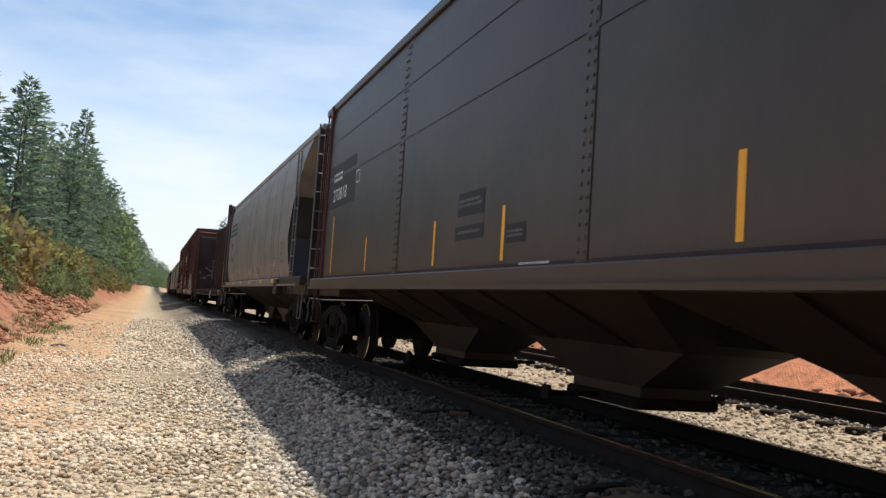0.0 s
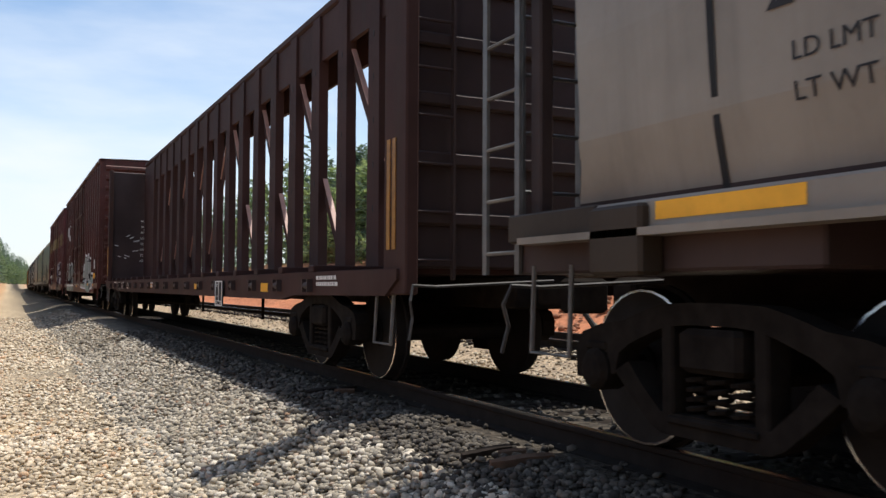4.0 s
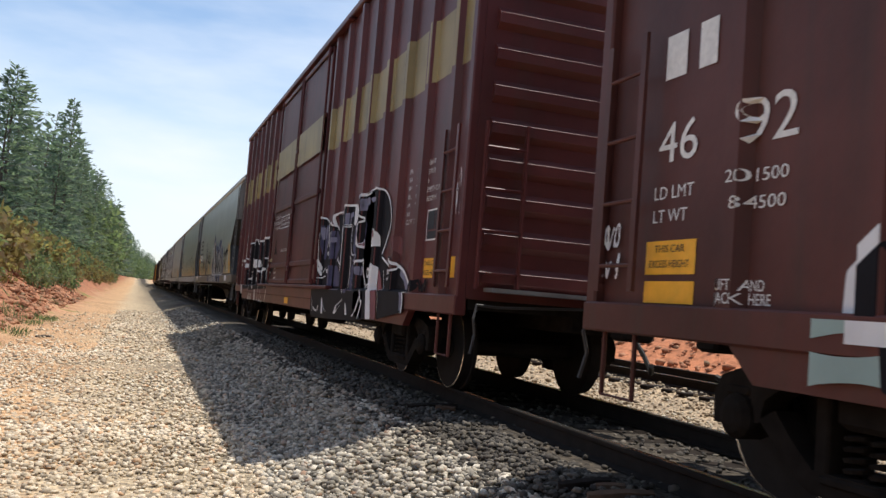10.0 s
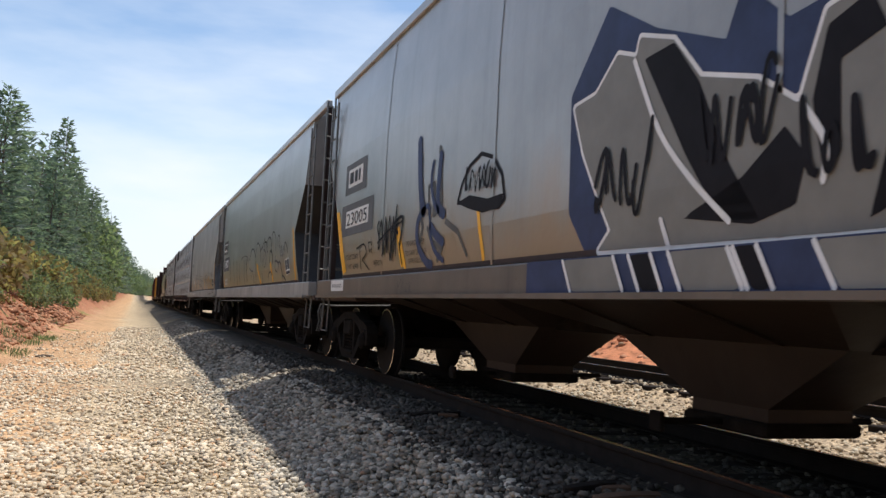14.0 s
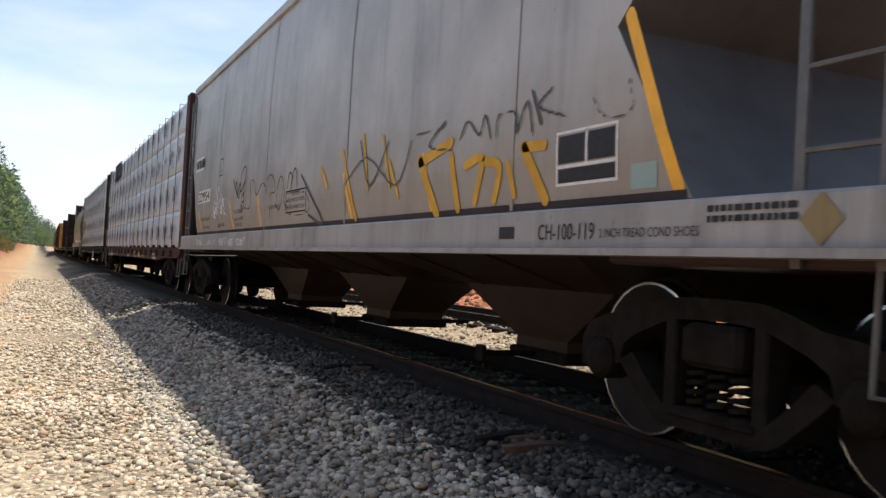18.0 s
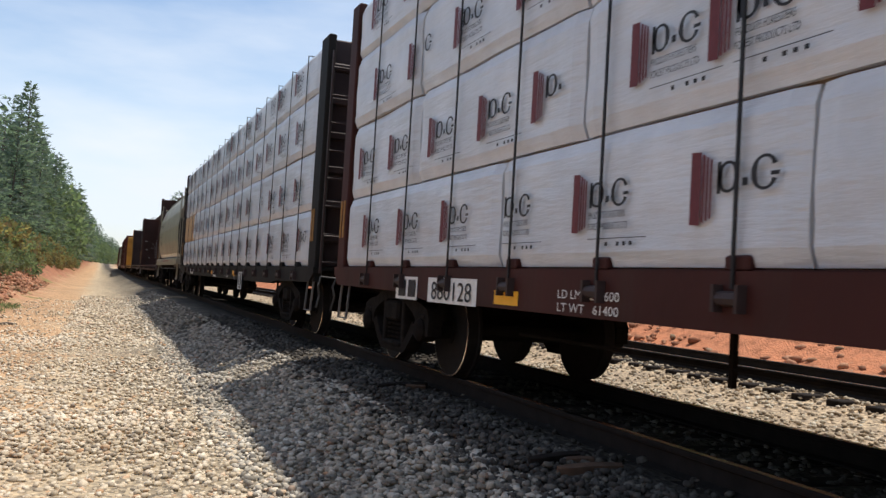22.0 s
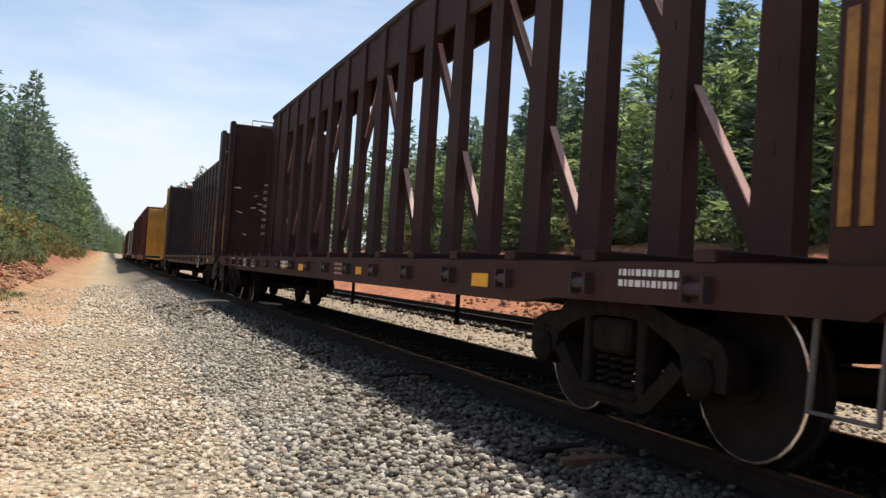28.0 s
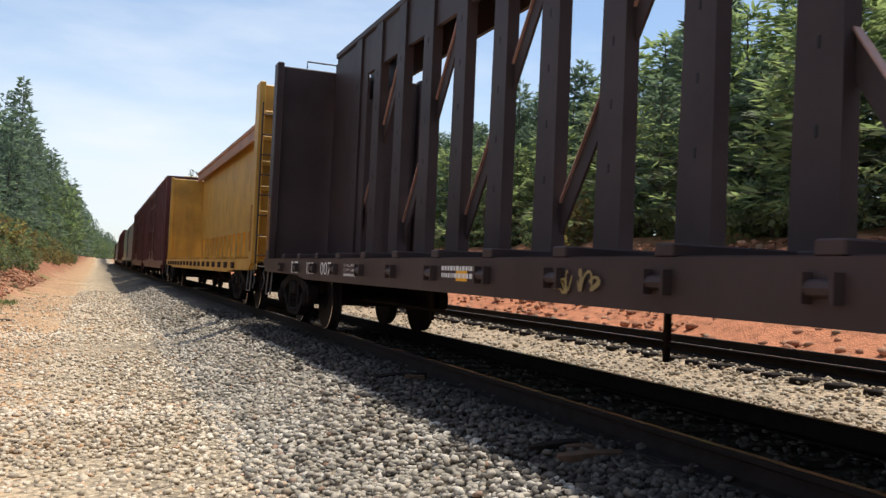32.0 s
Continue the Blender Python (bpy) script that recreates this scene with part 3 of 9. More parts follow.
M_BARK = plain("furrowed bark", (0.10, 0.078, 0.06), 0.9, 0, 0.4, 9)
M_NEEDLE = leaf_mat("pine needles", (0.064, 0.089, 0.085), (0.105, 0.139, 0.125), (0.155, 0.19, 0.153))
M_LEAF = leaf_mat("broad leaves", (0.07, 0.093, 0.063), (0.118, 0.148, 0.09), (0.178, 0.208, 0.12))
M_YOUNG = leaf_mat("yellow green young needles", (0.105, 0.135, 0.085), (0.18, 0.215, 0.125), (0.27, 0.30, 0.175))
M_DRY = leaf_mat("dry brown scrub", (0.11, 0.075, 0.04), (0.19, 0.14, 0.075), (0.22, 0.20, 0.10))


def leaf_mesh(name, rng, P, D, length, width, mat):
    """Pointed leaves or needle tufts, four corners each, at P along D."""
    n = len(P)
    D = D / np.linalg.norm(D, axis=1)[:, None]
    S = np.cross(D, rng.normal(0, 1, (n, 3)))
    S = S / (np.linalg.norm(S, axis=1)[:, None] + 1e-6) * (width / 2)[:, None]
    mid = P + D * (length * 0.45)[:, None]
    V = np.stack([P, mid + S, P + D * length[:, None], mid - S], 1).reshape(-1, 3).astype(np.float32)
    me = bpy.data.meshes.new(name)
    me.vertices.add(4 * n)
    me.vertices.foreach_set("co", V.ravel())
    me.loops.add(4 * n)
    me.loops.foreach_set("vertex_index", np.arange(4 * n, dtype=np.int32))
    me.polygons.add(n)
    me.polygons.foreach_set("loop_start", np.arange(0, 4 * n, 4, dtype=np.int32))
    me.materials.append(mat)
    me.update(calc_edges=True)
    return me


def pine(name, seed, h, base, spread, label, limbs, tufts, size=1.0, droop=0.10, mat=None):
    """Tiers of fanned branches, gaps between them, on a bare lower trunk."""
    rng = np.random.default_rng(seed)
    root = tagged(new(name), label, "tree")
    tr = MB()
    pts = [Vector((0.1 * math.sin(k * 0.9 + seed), 0.1 * math.cos(k * 0.7 + seed), h * k / 6)) for k in range(7)]
    for k in range(6):
        tr.tube(pts[k], pts[k + 1], 0.015 * h * (1 - k / 6.2), 6, 0.015 * h * (1 - (k + 1) / 6.2))
    P, D = [], []
    for i in range(limbs):
        f = (i + rng.random()) / limbs
        z = base + (h * 0.985 - base) * f ** 0.92
        a = i * 2.4 + rng.uniform(-0.5, 0.5)
        ln = (spread * (1 - f) ** 0.8 + 0.3) * rng.uniform(0.5, 1.15)
        d = np.array([math.cos(a), math.sin(a), rng.uniform(-0.15, 0.25) + 0.35 * f])
        side = np.array([-d[1], d[0], 0])
        o = np.array([pts[3].x, pts[3].y, z])
        tr.tube(o, o + d * ln * 0.9, 0.012 + 0.008 * ln, 3, 0.008)
        n = max(5, int(tufts * (0.35 + ln / spread)))
        t = rng.uniform(0.18, 1.0, n)
        s = rng.normal(0, 1, n) * (0.16 * ln * (1.25 - t) + 0.07)
        c = o + d * (ln * t)[:, None] + side * s[:, None]
        c[:, 2] += rng.normal(0, 0.09, n) - droop * ln * t * t - 0.25 * np.abs(s)
        e = d + side * (np.sign(s) * rng.uniform(0.2, 1.3, n))[:, None] + rng.normal(0, 0.42, (n, 3))
        e[:, 2] -= 0.15
        P.append(c)
        D.append(e)
    P, D = np.concatenate(P), np.concatenate(D)
    n = len(P)
    part("trunk", tr, M_BARK, root)
    part("crown", leaf_mesh("crown", rng, P, D, rng.uniform(0.35, 0.75, n) * size, rng.uniform(0.10, 0.2, n) * size, mat or M_NEEDLE), None, root)
    return root


def broadleaf(name, seed, h, width, label, n=2600, mat=None, low=0.12, size=1.0):
    rng = np.random.default_rng(seed)
    root = tagged(new(name), label, "tree" if h > 3 else "shrub")
    tr = MB()
    tr.tube((0, 0, 0), (0.1, 0, h * 0.55), 0.016 * h, 6, 0.01 * h)
    m = int(14 + h * 2.4)
    a, f = rng.uniform(0, 6.283, m), rng.uniform(low, 1, m)
    r = width * 0.5 * np.sin(np.pi * np.minimum(0.97, 0.14 + f * 0.78)) ** 0.7 * rng.uniform(0.35, 1.05, m)
    C = np.stack([r * np.cos(a), r * np.sin(a), h * f * 0.93], 1)
    R = rng.uniform(0.10, 0.2, m) * (width + h * 0.3) * 0.5
    for c in C:
        tr.tube((0.06, 0, min(c[2] * 0.7, h * 0.55)), c, 0.004 * h + 0.008, 3, 0.006)
    k = rng.integers(0, m, n)
    E = rng.normal(0, 1, (n, 3)) * np.array([1, 1, 0.8])
    E /= np.linalg.norm(E, axis=1)[:, None]
    P = C[k] + E * (R[k] * rng.uniform(0.4, 1.1, n))[:, None]
    P[:, 2] = np.maximum(P[:, 2], 0.04)
    D = E + rng.normal(0, 0.65, (n, 3)) - np.array([0, 0, 0.2])
    s = rng.uniform(0.16, 0.32, n) * (0.7 + 0.04 * h) * size
    part("trunk", tr, M_BARK, root)
    part("crown", leaf_mesh("crown", rng, P, D, s, s * 0.62, mat or M_LEAF), None, root)
    return root


def build_woods():
    rnd = random.Random(11)
    tall = "tall dark green pine with drooping open branches"
    full = "full green pine with layered branches"
    young = "young green pine branched to the ground"
    leafy = "leafy green hardwood at the wood's edge"
    protos = {
        "tall": pine("pine_tree", 1, 20.0, 4.0, 4.8, tall, 84, 34, 1.25, 0.16),
        "full": pine("pine_tree", 2, 18.0, 2.5, 4.4, full, 88, 32, 1.25, 0.14),
        "young": pine("pine_tree", 3, 11.0, 0.8, 3.0, young, 66, 24, 1.1),
        "hard": broadleaf("broadleaf_tree", 4, 10.5, 7.0, leafy, 3200, None, 0.05, 1.5),
        "sapling": broadleaf("broadleaf_tree", 5, 6.0, 5.0, "bushy green sapling at the wood's edge", 1900, None, 0.02, 1.35),
        "bright": pine("pine_tree", 12, 13.0, 0.6, 3.6, "young yellow green pine in the sun", 74, 30, 1.0, 0.05, M_YOUNG),
        "far_tall": pine("pine_tree", 8, 20.5, 2.0, 4.8, tall, 48, 11, 2.2),
        "far_full": pine("pine_tree", 9, 17.0, 0.5, 5.0, full, 44, 11, 2.4),
        "far_hard": broadleaf("broadleaf_tree", 10, 12.0, 8.5, leafy, 620, None, 0.03, 2.8),
        "shrub": broadleaf("shrub", 6, 2.2, 2.8, "green shrub on the clay bank", 460, None, 0.02, 1.35),
        "scrub": broadleaf("shrub", 7, 1.6, 2.4, "dry brown scrub on the clay bank", 420, M_DRY, 0.02, 1.2)}
    placed, distant = set(), []

    def put(kind, x, y, s=1.0, wide=1.0):
        p = protos[kind]
        m = pose(x + bend(y), y, ground_z(x, y) - 0.08, rnd.uniform(-2.5, 2.5), rnd.uniform(-2.5, 2.5), rnd.uniform(0, 360)) @ Matrix.Diagonal((s * wide, s * wide, s, 1))
        if kind in placed and (y > 150 or y < -20):
            distant.append((p, m))
            return p
        if kind in placed:
            return copy_thing(p, m)
        placed.add(kind)
        p.matrix_basis = m
        return p

    # tall pines that stand out above the bank
    put("tall", -9.7, 70, 0.69, 1.2)
    put("tall", -7.9, 97, 1.26, 0.72)
    put("tall", -8.0, 118, 1.0, 0.8)
    put("tall", -7.6, 138, 1.05, 0.8)
    put("full", -11.0, 58, 0.68)
    put("full", -12.0, 66, 0.74)
    # the wall of wood on the bank, thinning in detail with the distance
    y = 40.0
    while y < 150:
        for row in range(3):
            x = -7.4 - row * 2.9 - rnd.random() * 1.6
            near = y < 105
            if row == 0:
                kind, s = rnd.choice((("young", 0.75), ("young", 0.6), ("sapling", 0.9), ("young", 0.9), ("full", 0.45)))
                if y > 85:
                    kind, s = rnd.choice((("hard", 1.0), ("full", 0.72), ("young", 1.1)))
            else:
                kind, s = rnd.choice((("full", 0.8), ("tall", 0.75), ("full", 0.9), ("tall", 0.66))) if near else rnd.choice((("far_full", 1.1), ("far_tall", 1.05)))
                s *= 0.52 + min(1, (y - 40) / 90) * 0.46
            put(kind, x, y + rnd.uniform(-1.8, 1.8), s * rnd.uniform(0.88, 1.08))
        y += 4.0 if y < 105 else 5.0
    while y < 900:
        for row in range(2):
            put(rnd.choice(("far_full", "far_tall", "far_full")) if row else rnd.choice(("far_hard", "far_full", "far_hard")),
                -7.4 - row * 3.4 - rnd.random() * 1.6, y + rnd.uniform(-2, 2), rnd.uniform(0.95, 1.12))
        y += 7.0 if y < 300 else 15.0
    # scrub and shrubs over the shoulder of the bank, down to its foot further off
    y = 15.0
    while y < 170:
        for _ in range(3 if y < 100 else 2):
            put("shrub" if rnd.random() < (0.35 if y < 46 else 0.7) else "scrub", -5.3 - rnd.random() * 3.4, y + rnd.uniform(-1, 1), rnd.uniform(0.6, 1.3))
        if y > 40:
            put("shrub" if rnd.random() < 0.6 else "scrub", -4.0 - rnd.random() * 1.6, y, rnd.uniform(0.4, 0.85))
        if rnd.random() < 0.6:
            put("scrub" if rnd.random() < 0.6 else "shrub", -4.3 - rnd.random() * 0.9, y + 0.7, rnd.uniform(0.22, 0.5))
        y += 1.5 if y < 60 else 2.6
    # the wood on the far side of the tracks
    y = 1.0
    while y < 900:
        for row in range(3 if y < 90 else 2):
            x = 24.5 + row * 2.8 + rnd.random() * 2.0
            if y < 75:
                kind, s = rnd.choice((("young", 0.9), ("young", 0.75), ("sapling", 0.9), ("young", 1.05), ("full", 0.55))) if row == 0 else rnd.choice((("full", 0.8), ("tall", 0.72), ("full", 0.9), ("tall", 0.82)))
            else:
                kind, s = rnd.choice((("far_full", 0.58), ("far_hard", 0.75))) if row == 0 else rnd.choice((("far_full", 0.72), ("far_tall", 0.66)))
            put(kind, x, y + rnd.uniform(-1.3, 1.3), s * rnd.uniform(0.9, 1.1))
        y += 2.9 if y < 75 else 8 if y < 250 else 18
    y = 12.0
    while y < 78:
        tall_here = 1.0 if y < 44 else 0.8
        put(rnd.choice(("bright", "bright", "young", "bright")), 24.0 + rnd.random() * 1.6, y, tall_here * rnd.uniform(0.62, 0.95), 1.25)
        put(rnd.choice(("bright", "full")), 27.5 + rnd.random() * 2.0, y + 1.1, tall_here * rnd.uniform(0.95, 1.1), 1.2)
        put(rnd.choice(("sapling", "sapling", "bright")), 22.6 + rnd.random() * 1.4, y + 0.6, rnd.uniform(0.35, 0.6), 1.2)
        y += 2.7
    y = 3.0
    while y < 70:
        put("shrub" if rnd.random() < 0.8 else "scrub", 22.0 + rnd.random() * 2.8, y, rnd.uniform(0.7, 1.4))
        y += 1.5
    # taller pines that show above the cars
    for x, y, s in ((16.0, 118, 0.80), (17.5, 131, 0.86), (15.5, 146, 0.84), (18.0, 160, 0.9), (16.5, 178, 0.92), (17.5, 200, 0.95), (16.0, 230, 1.0), (17.0, 265, 1.05), (17.0, 105, 0.66)):
        put("far_tall", x, y, s)
    # woods closing the place behind the viewer
    for y in range(-80, 0, 8):
        put("far_full", -12 - rnd.random() * 4, y, 1.0)
        put("far_full", 26 + rnd.random() * 3, y, 0.8)
        put("far_hard", 25 + rnd.random() * 3, y + 4, 0.9)
    for x in (-10, -4, 15, 20, 26):
        put("far_full", x, -110, 1.0)
    joined = {}
    for p, m in distant:
        for ch in p.children:
            joined.setdefault(ch.data, []).append(m)
    for me, places in joined.items():
        co = np.empty(len(me.vertices) * 3, np.float32)
        me.vertices.foreach_get("co", co)
        co = co.reshape(-1, 3)
        start, corner = np.empty(len(me.polygons), np.int32), np.empty(len(me.loops), np.int32)
        me.polygons.foreach_get("loop_start", start)
        me.loops.foreach_get("vertex_index", corner)
        k = len(places)
        big = bpy.data.meshes.new("distant_wood")
        big.vertices.add(len(co) * k)
        big.vertices.foreach_set("co", np.concatenate([co @ np.array(m.to_3x3()).T + np.array(m.translation) for m in places]).astype(np.float32).ravel())
        big.loops.add(len(corner) * k)
        big.loops.foreach_set("vertex_index", np.concatenate([corner + len(co) * q for q in range(k)]).astype(np.int32))
        big.polygons.add(len(start) * k)
        big.polygons.foreach_set("loop_start", np.concatenate([start + len(corner) * q for q in range(k)]).astype(np.int32))
        big.materials.append(me.materials[0])
        big.update(calc_edges=True)
        tagged(new("distant_wood", big), "dense green woods far down the line", "woods", kind="stuff")

# ---- railway cars: x is sideways (the near side is at -1.6), y runs back from the front end, z is above the rail ----
SPEED = 7.97
OFF = TRACK_X - CAR_X          # the trucks keep to the rails' middle
CARS = []            # (thing, place of its front end at the start)
WHEELS = []          # (wheelset, place in its truck, car's start, distance of the axle from the front)


def start_car(name, u, label, category="railway car"):
    root = tagged(new(name), label, category, "cars of the freight train")
    root.matrix_basis = pose(CAR_X, u, 0)
    CARS.append((root, u))
    return root


_cache = {}


def cached(key, make):
    if key not in _cache:
        _cache[key] = make()
    return _cache[key]


def wheelset_mesh():
    mb = MB()
    mb.tube((-1.02, 0, 0), (1.02, 0, 0), 0.085, 10)
    for s in (-1, 1):
        tread = [(s * 0.68, 0.10), (s * 0.68, 0.43), (s * 0.685, 0.485), (s * 0.715, 0.485), (s * 0.725, 0.462), (s * 0.80, 0.459), (s * 0.827, 0.454), (s * 0.829, 0.439), (s * 0.826, 0.40)]
        dish = [(s * 0.828, 0.40), (s * 0.79, 0.375), (s * 0.755, 0.22), (s * 0.775, 0.14), (s * 0.85, 0.13), (s * 0.85, 0.085)]
        mb.turn(dish, 28)
        n0 = len(mb.m)
        mb.turn(tread, 28)
        for k in range(6 * 28, 7 * 28):
            mb.m[n0 + k] = 1
        for k in range(3):
            a = k * 2.09 + 0.4
            mb.box(s * 0.80 - 0.012, s * 0.80 + 0.012, 0.28 * math.cos(a) - 0.03, 0.28 * math.cos(a) + 0.03, 0.28 * math.sin(a) - 0.03, 0.28 * math.sin(a) + 0.03)
    return mb.mesh("wheelset", M_WHEEL, M_TREAD)


def side_frame_mesh(s):
    """Cast frame: arched top member, dropped spring seat, slim diagonals and jaws over the bearings."""
    mb = MB()
    x0, x1 = (s * 1.0, s * 1.15) if s > 0 else (s * 1.15, s * 1.0)
    arch = [(-1.09, 0.40), (-1.10, 0.56), (-1.04, 0.66), (-0.86, 0.715), (-0.66, 0.74), (-0.48, 0.80), (-0.34, 0.835), (-0.15, 0.845)]
    under = [(-0.15, 0.735), (-0.32, 0.72), (-0.44, 0.68), (-0.60, 0.62), (-0.70, 0.56), (-0.735, 0.44), (-0.80, 0.44), (-0.80, 0.555), (-0.98, 0.555), (-1.0, 0.40)]
    ring = arch + [(-y, z) for y, z in reversed(arch)] + [(-y, z) for y, z in reversed(under)] + under
    mb.prism(ring, 0, x0, x1)
    mb.prism([(-0.735, 0.46), (-0.62, 0.52), (-0.50, 0.40), (-0.36, 0.285), (0.36, 0.285), (0.50, 0.40), (0.62, 0.52), (0.735, 0.46),
              (0.60, 0.34), (0.44, 0.21), (0.36, 0.175), (-0.36, 0.175), (-0.44, 0.21), (-0.60, 0.34)], 0, x0, x1)
    for q in (-1, 1):
        mb.box(x0, x1, q * 0.31 - 0.045, q * 0.31 + 0.045, 0.26, 0.74, 0.012)
        mb.box(x0 - 0.012, x1 + 0.012, q * 0.90 - 0.10, q * 0.90 + 0.10, 0.56, 0.62, 0.015)
    mb.box(x0 - 0.02, x1 + 0.02, -0.30, 0.30, 0.235, 0.275, 0.01)
    return mb.mesh("side_frame", M_STEEL)


def spring_mesh():
    r, turns, n = 0.058, 5, 9
    return MB().sweep([(r * math.cos(2 * math.pi * k / n), r * math.sin(2 * math.pi * k / n), 0.25 + 0.24 * k / (turns * n)) for k in range(turns * n + 1)], 0.014, 4).mesh("spring", M_STEEL)


def bearing_mesh(s):
    return MB().turn([(s * 1.02, 0.12), (s * 1.17, 0.12), (s * 1.20, 0.09), (s * 1.215, 0.05)], 14).mesh("bearing_cap", M_STEEL)


def truck(car, y, u):
    """Two axles, two cast side frames with springs, and the bolster."""
    def bolster():
        mb = MB().box(-1.18, 1.18, -0.21, 0.21, 0.50, 0.72, 0.03)
        mb.box(-0.45, 0.45, -0.3, 0.3, 0.62, 0.80, 0.03)
        return mb.mesh("truck", M_STEEL)
    t = part("truck", cached("bolster", bolster), None, car, "cast steel two-axle truck", at=(OFF, y, 0))
    for s in (-1, 1):
        part("side_frame", cached(("frame", s), lambda: side_frame_mesh(s)), None, t)
        if u < 280:
            part("brake_beam", cached("beam", lambda: MB().box(-0.95, 0.95, -0.05, 0.05, 0.36, 0.46, 0.01).mesh("brake_beam", M_STEEL)), None, t, at=(0, s * 0.42, 0))
        for dy in (-0.15, 0.0, 0.15) if u < 280 and s < 0 else ():
            part("spring", cached("spring", spring_mesh), None, t, at=(s * 1.08, dy, 0))
        for d in (-0.89, 0.89):
            part("bearing_cap", cached(("cap", s), lambda: bearing_mesh(s)), None, t, at=(0, d, 0.457))
    for d in (-0.89, 0.89):
        w = part("wheelset", cached("wheels", wheelset_mesh), None, t, at=(0, d, 0.457))
        WHEELS.append((w, d, u, y + d))
    return t


def coupler(car, y, s):
    """Knuckle coupler, air hose and cut lever at an end; s is -1 at the front."""
    mb = MB().box(-0.10, 0.10, min(y, y + s * 0.55), max(y, y + s * 0.55), 0.76, 0.93, 0.02)
    mb.box(-0.17, 0.17, min(y + s * 0.45, y + s * 0.72), max(y + s * 0.45, y + s * 0.72), 0.70, 1.0, 0.03)
    part("coupler", mb, M_STEEL, car, "grimy knuckle coupler")
    hose = MB()
    hose.sweep([(0.3, y + s * 0.1, 0.75), (0.3, y + s * 0.35, 0.55), (0.22, y + s * 0.6, 0.42), (0.1, y + s * 0.78, 0.5)], 0.025, 6)
    part("air_hose", hose, M_BLACK, car)
    lever = MB()
    lever.sweep([(0.0, y + s * 0.12, 0.98), (-1.2, y + s * 0.14, 0.92), (-1.42, y + s * 0.16, 0.93), (-1.46, y + s * 0.2, 0.80), (-1.43, y + s * 0.18, 0.66), (-1.47, y + s * 0.2, 0.48)], 0.014, 6)
    part("cut_lever", lever, M_ROD, car, "bent steel cut lever")


def ladder(car, x, y, z0, z1, n, mat=None, width=0.42, along="y", r=0.014):
    mb = MB()
    a, b = (x, y, 0), (x, y + width, 0)
    if along == "x":
        b = (x + width, y, 0)
    for p in (a, b):
        mb.box(p[0] - 0.012, p[0] + 0.012, p[1] - 0.028, p[1] + 0.028, z0, z1)
    for k in range(n):
        z = z0 + (z1 - z0) * (k + 0.4) / n
        out = -0.03
        mb.path([(a[0], a[1], z), (b[0], b[1], z)], r, 6)
    part("ladder", mb, mat or M_PIPE, car, "steel end ladder")


# --- marks on the near side: laid 4 mm proud, following the side's own shape ---
def glyphs(text, size):
    key = ("text", text)
    if key not in _cache:
        cu = bpy.data.curves.new("mark", "FONT")
        cu.body, cu.size, cu.resolution_u = text, 1.0, 3
        ob = bpy.data.objects.new("mark", cu)
        scene.collection.objects.link(ob)
        me = bpy.data.meshes.new_from_object(ob)
        vs = [(v.co.x, v.co.y) for v in me.vertices]
        fs = [tuple(p.vertices) for p in me.polygons]
        bpy.data.objects.remove(ob)
        bpy.data.curves.remove(cu)
        bpy.data.meshes.remove(me)
        _cache[key] = (vs, fs)
    return _cache[key]


def flat_side(x):
    return lambda y, z: x


def words(mb, text, y, z, size, side, squeeze=0.85, proud=0.004):
    """Lettering that starts at y and reads towards the front."""
    vs, fs = glyphs(text, size)
    mb.add([(side(y - a * size * squeeze, z + b * size) - proud, y - a * size * squeeze, z + b * size) for a, b in vs], [tuple(reversed(f)) for f in fs])


def patch(mb, y0, y1, z0, z1, side, proud=0.004, n=4):
    """A painted or stuck-on rectangle."""
    for k in range(n):
        za, zb = z0 + (z1 - z0) * k / n, z0 + (z1 - z0) * (k + 1) / n
        mb.add([(side(y0, za) - proud, y0, za), (side(y0, zb) - proud, y0, zb), (side(y1, zb) - proud, y1, zb), (side(y1, za) - proud, y1, za)], [(0, 1, 2, 3)])


def bars(mb, y, z, width, size, rows, side, rnd, proud=0.004):
    """Lines of writing too small to read."""
    for k in range(rows):
        a = y
        zz = z - k * size * 1.6
        while a > y - width:
            w = rnd.uniform(0.5, 1.7) * size
            patch(mb, a - w, a, zz, zz + size, side, proud, 1)
            a -= w + size * 0.45


def frame_mark(mb, y0, y1, z0, z1, t, side):
    patch(mb, y0, y1, z0, z0 + t, side)
    patch(mb, y0, y1, z1 - t, z1, side)
    patch(mb, y0, y0 + t, z0 + t, z1 - t, side)
    patch(mb, y1 - t, y1, z0 + t, z1 - t, side)


def field(strokes, Y, Z, sharp=False):
    """How deep each point lies inside a set of brush strokes (y, z, y, z, radius)."""
    f = np.full(Y.shape, -9.0)
    for a, b, c, d, r in strokes:
        vy, vz = c - a, d - b
        t = np.clip(((Y - a) * vy + (Z - b) * vz) / (vy * vy + vz * vz + 1e-9), 0, 1)
        py, pz = np.abs(Y - a - t * vy), np.abs(Z - b - t * vz)
        f = np.maximum(f, r - (np.maximum(np.maximum(py, pz), (py + pz) * 0.74) if sharp else np.hypot(py, pz)))
    return f


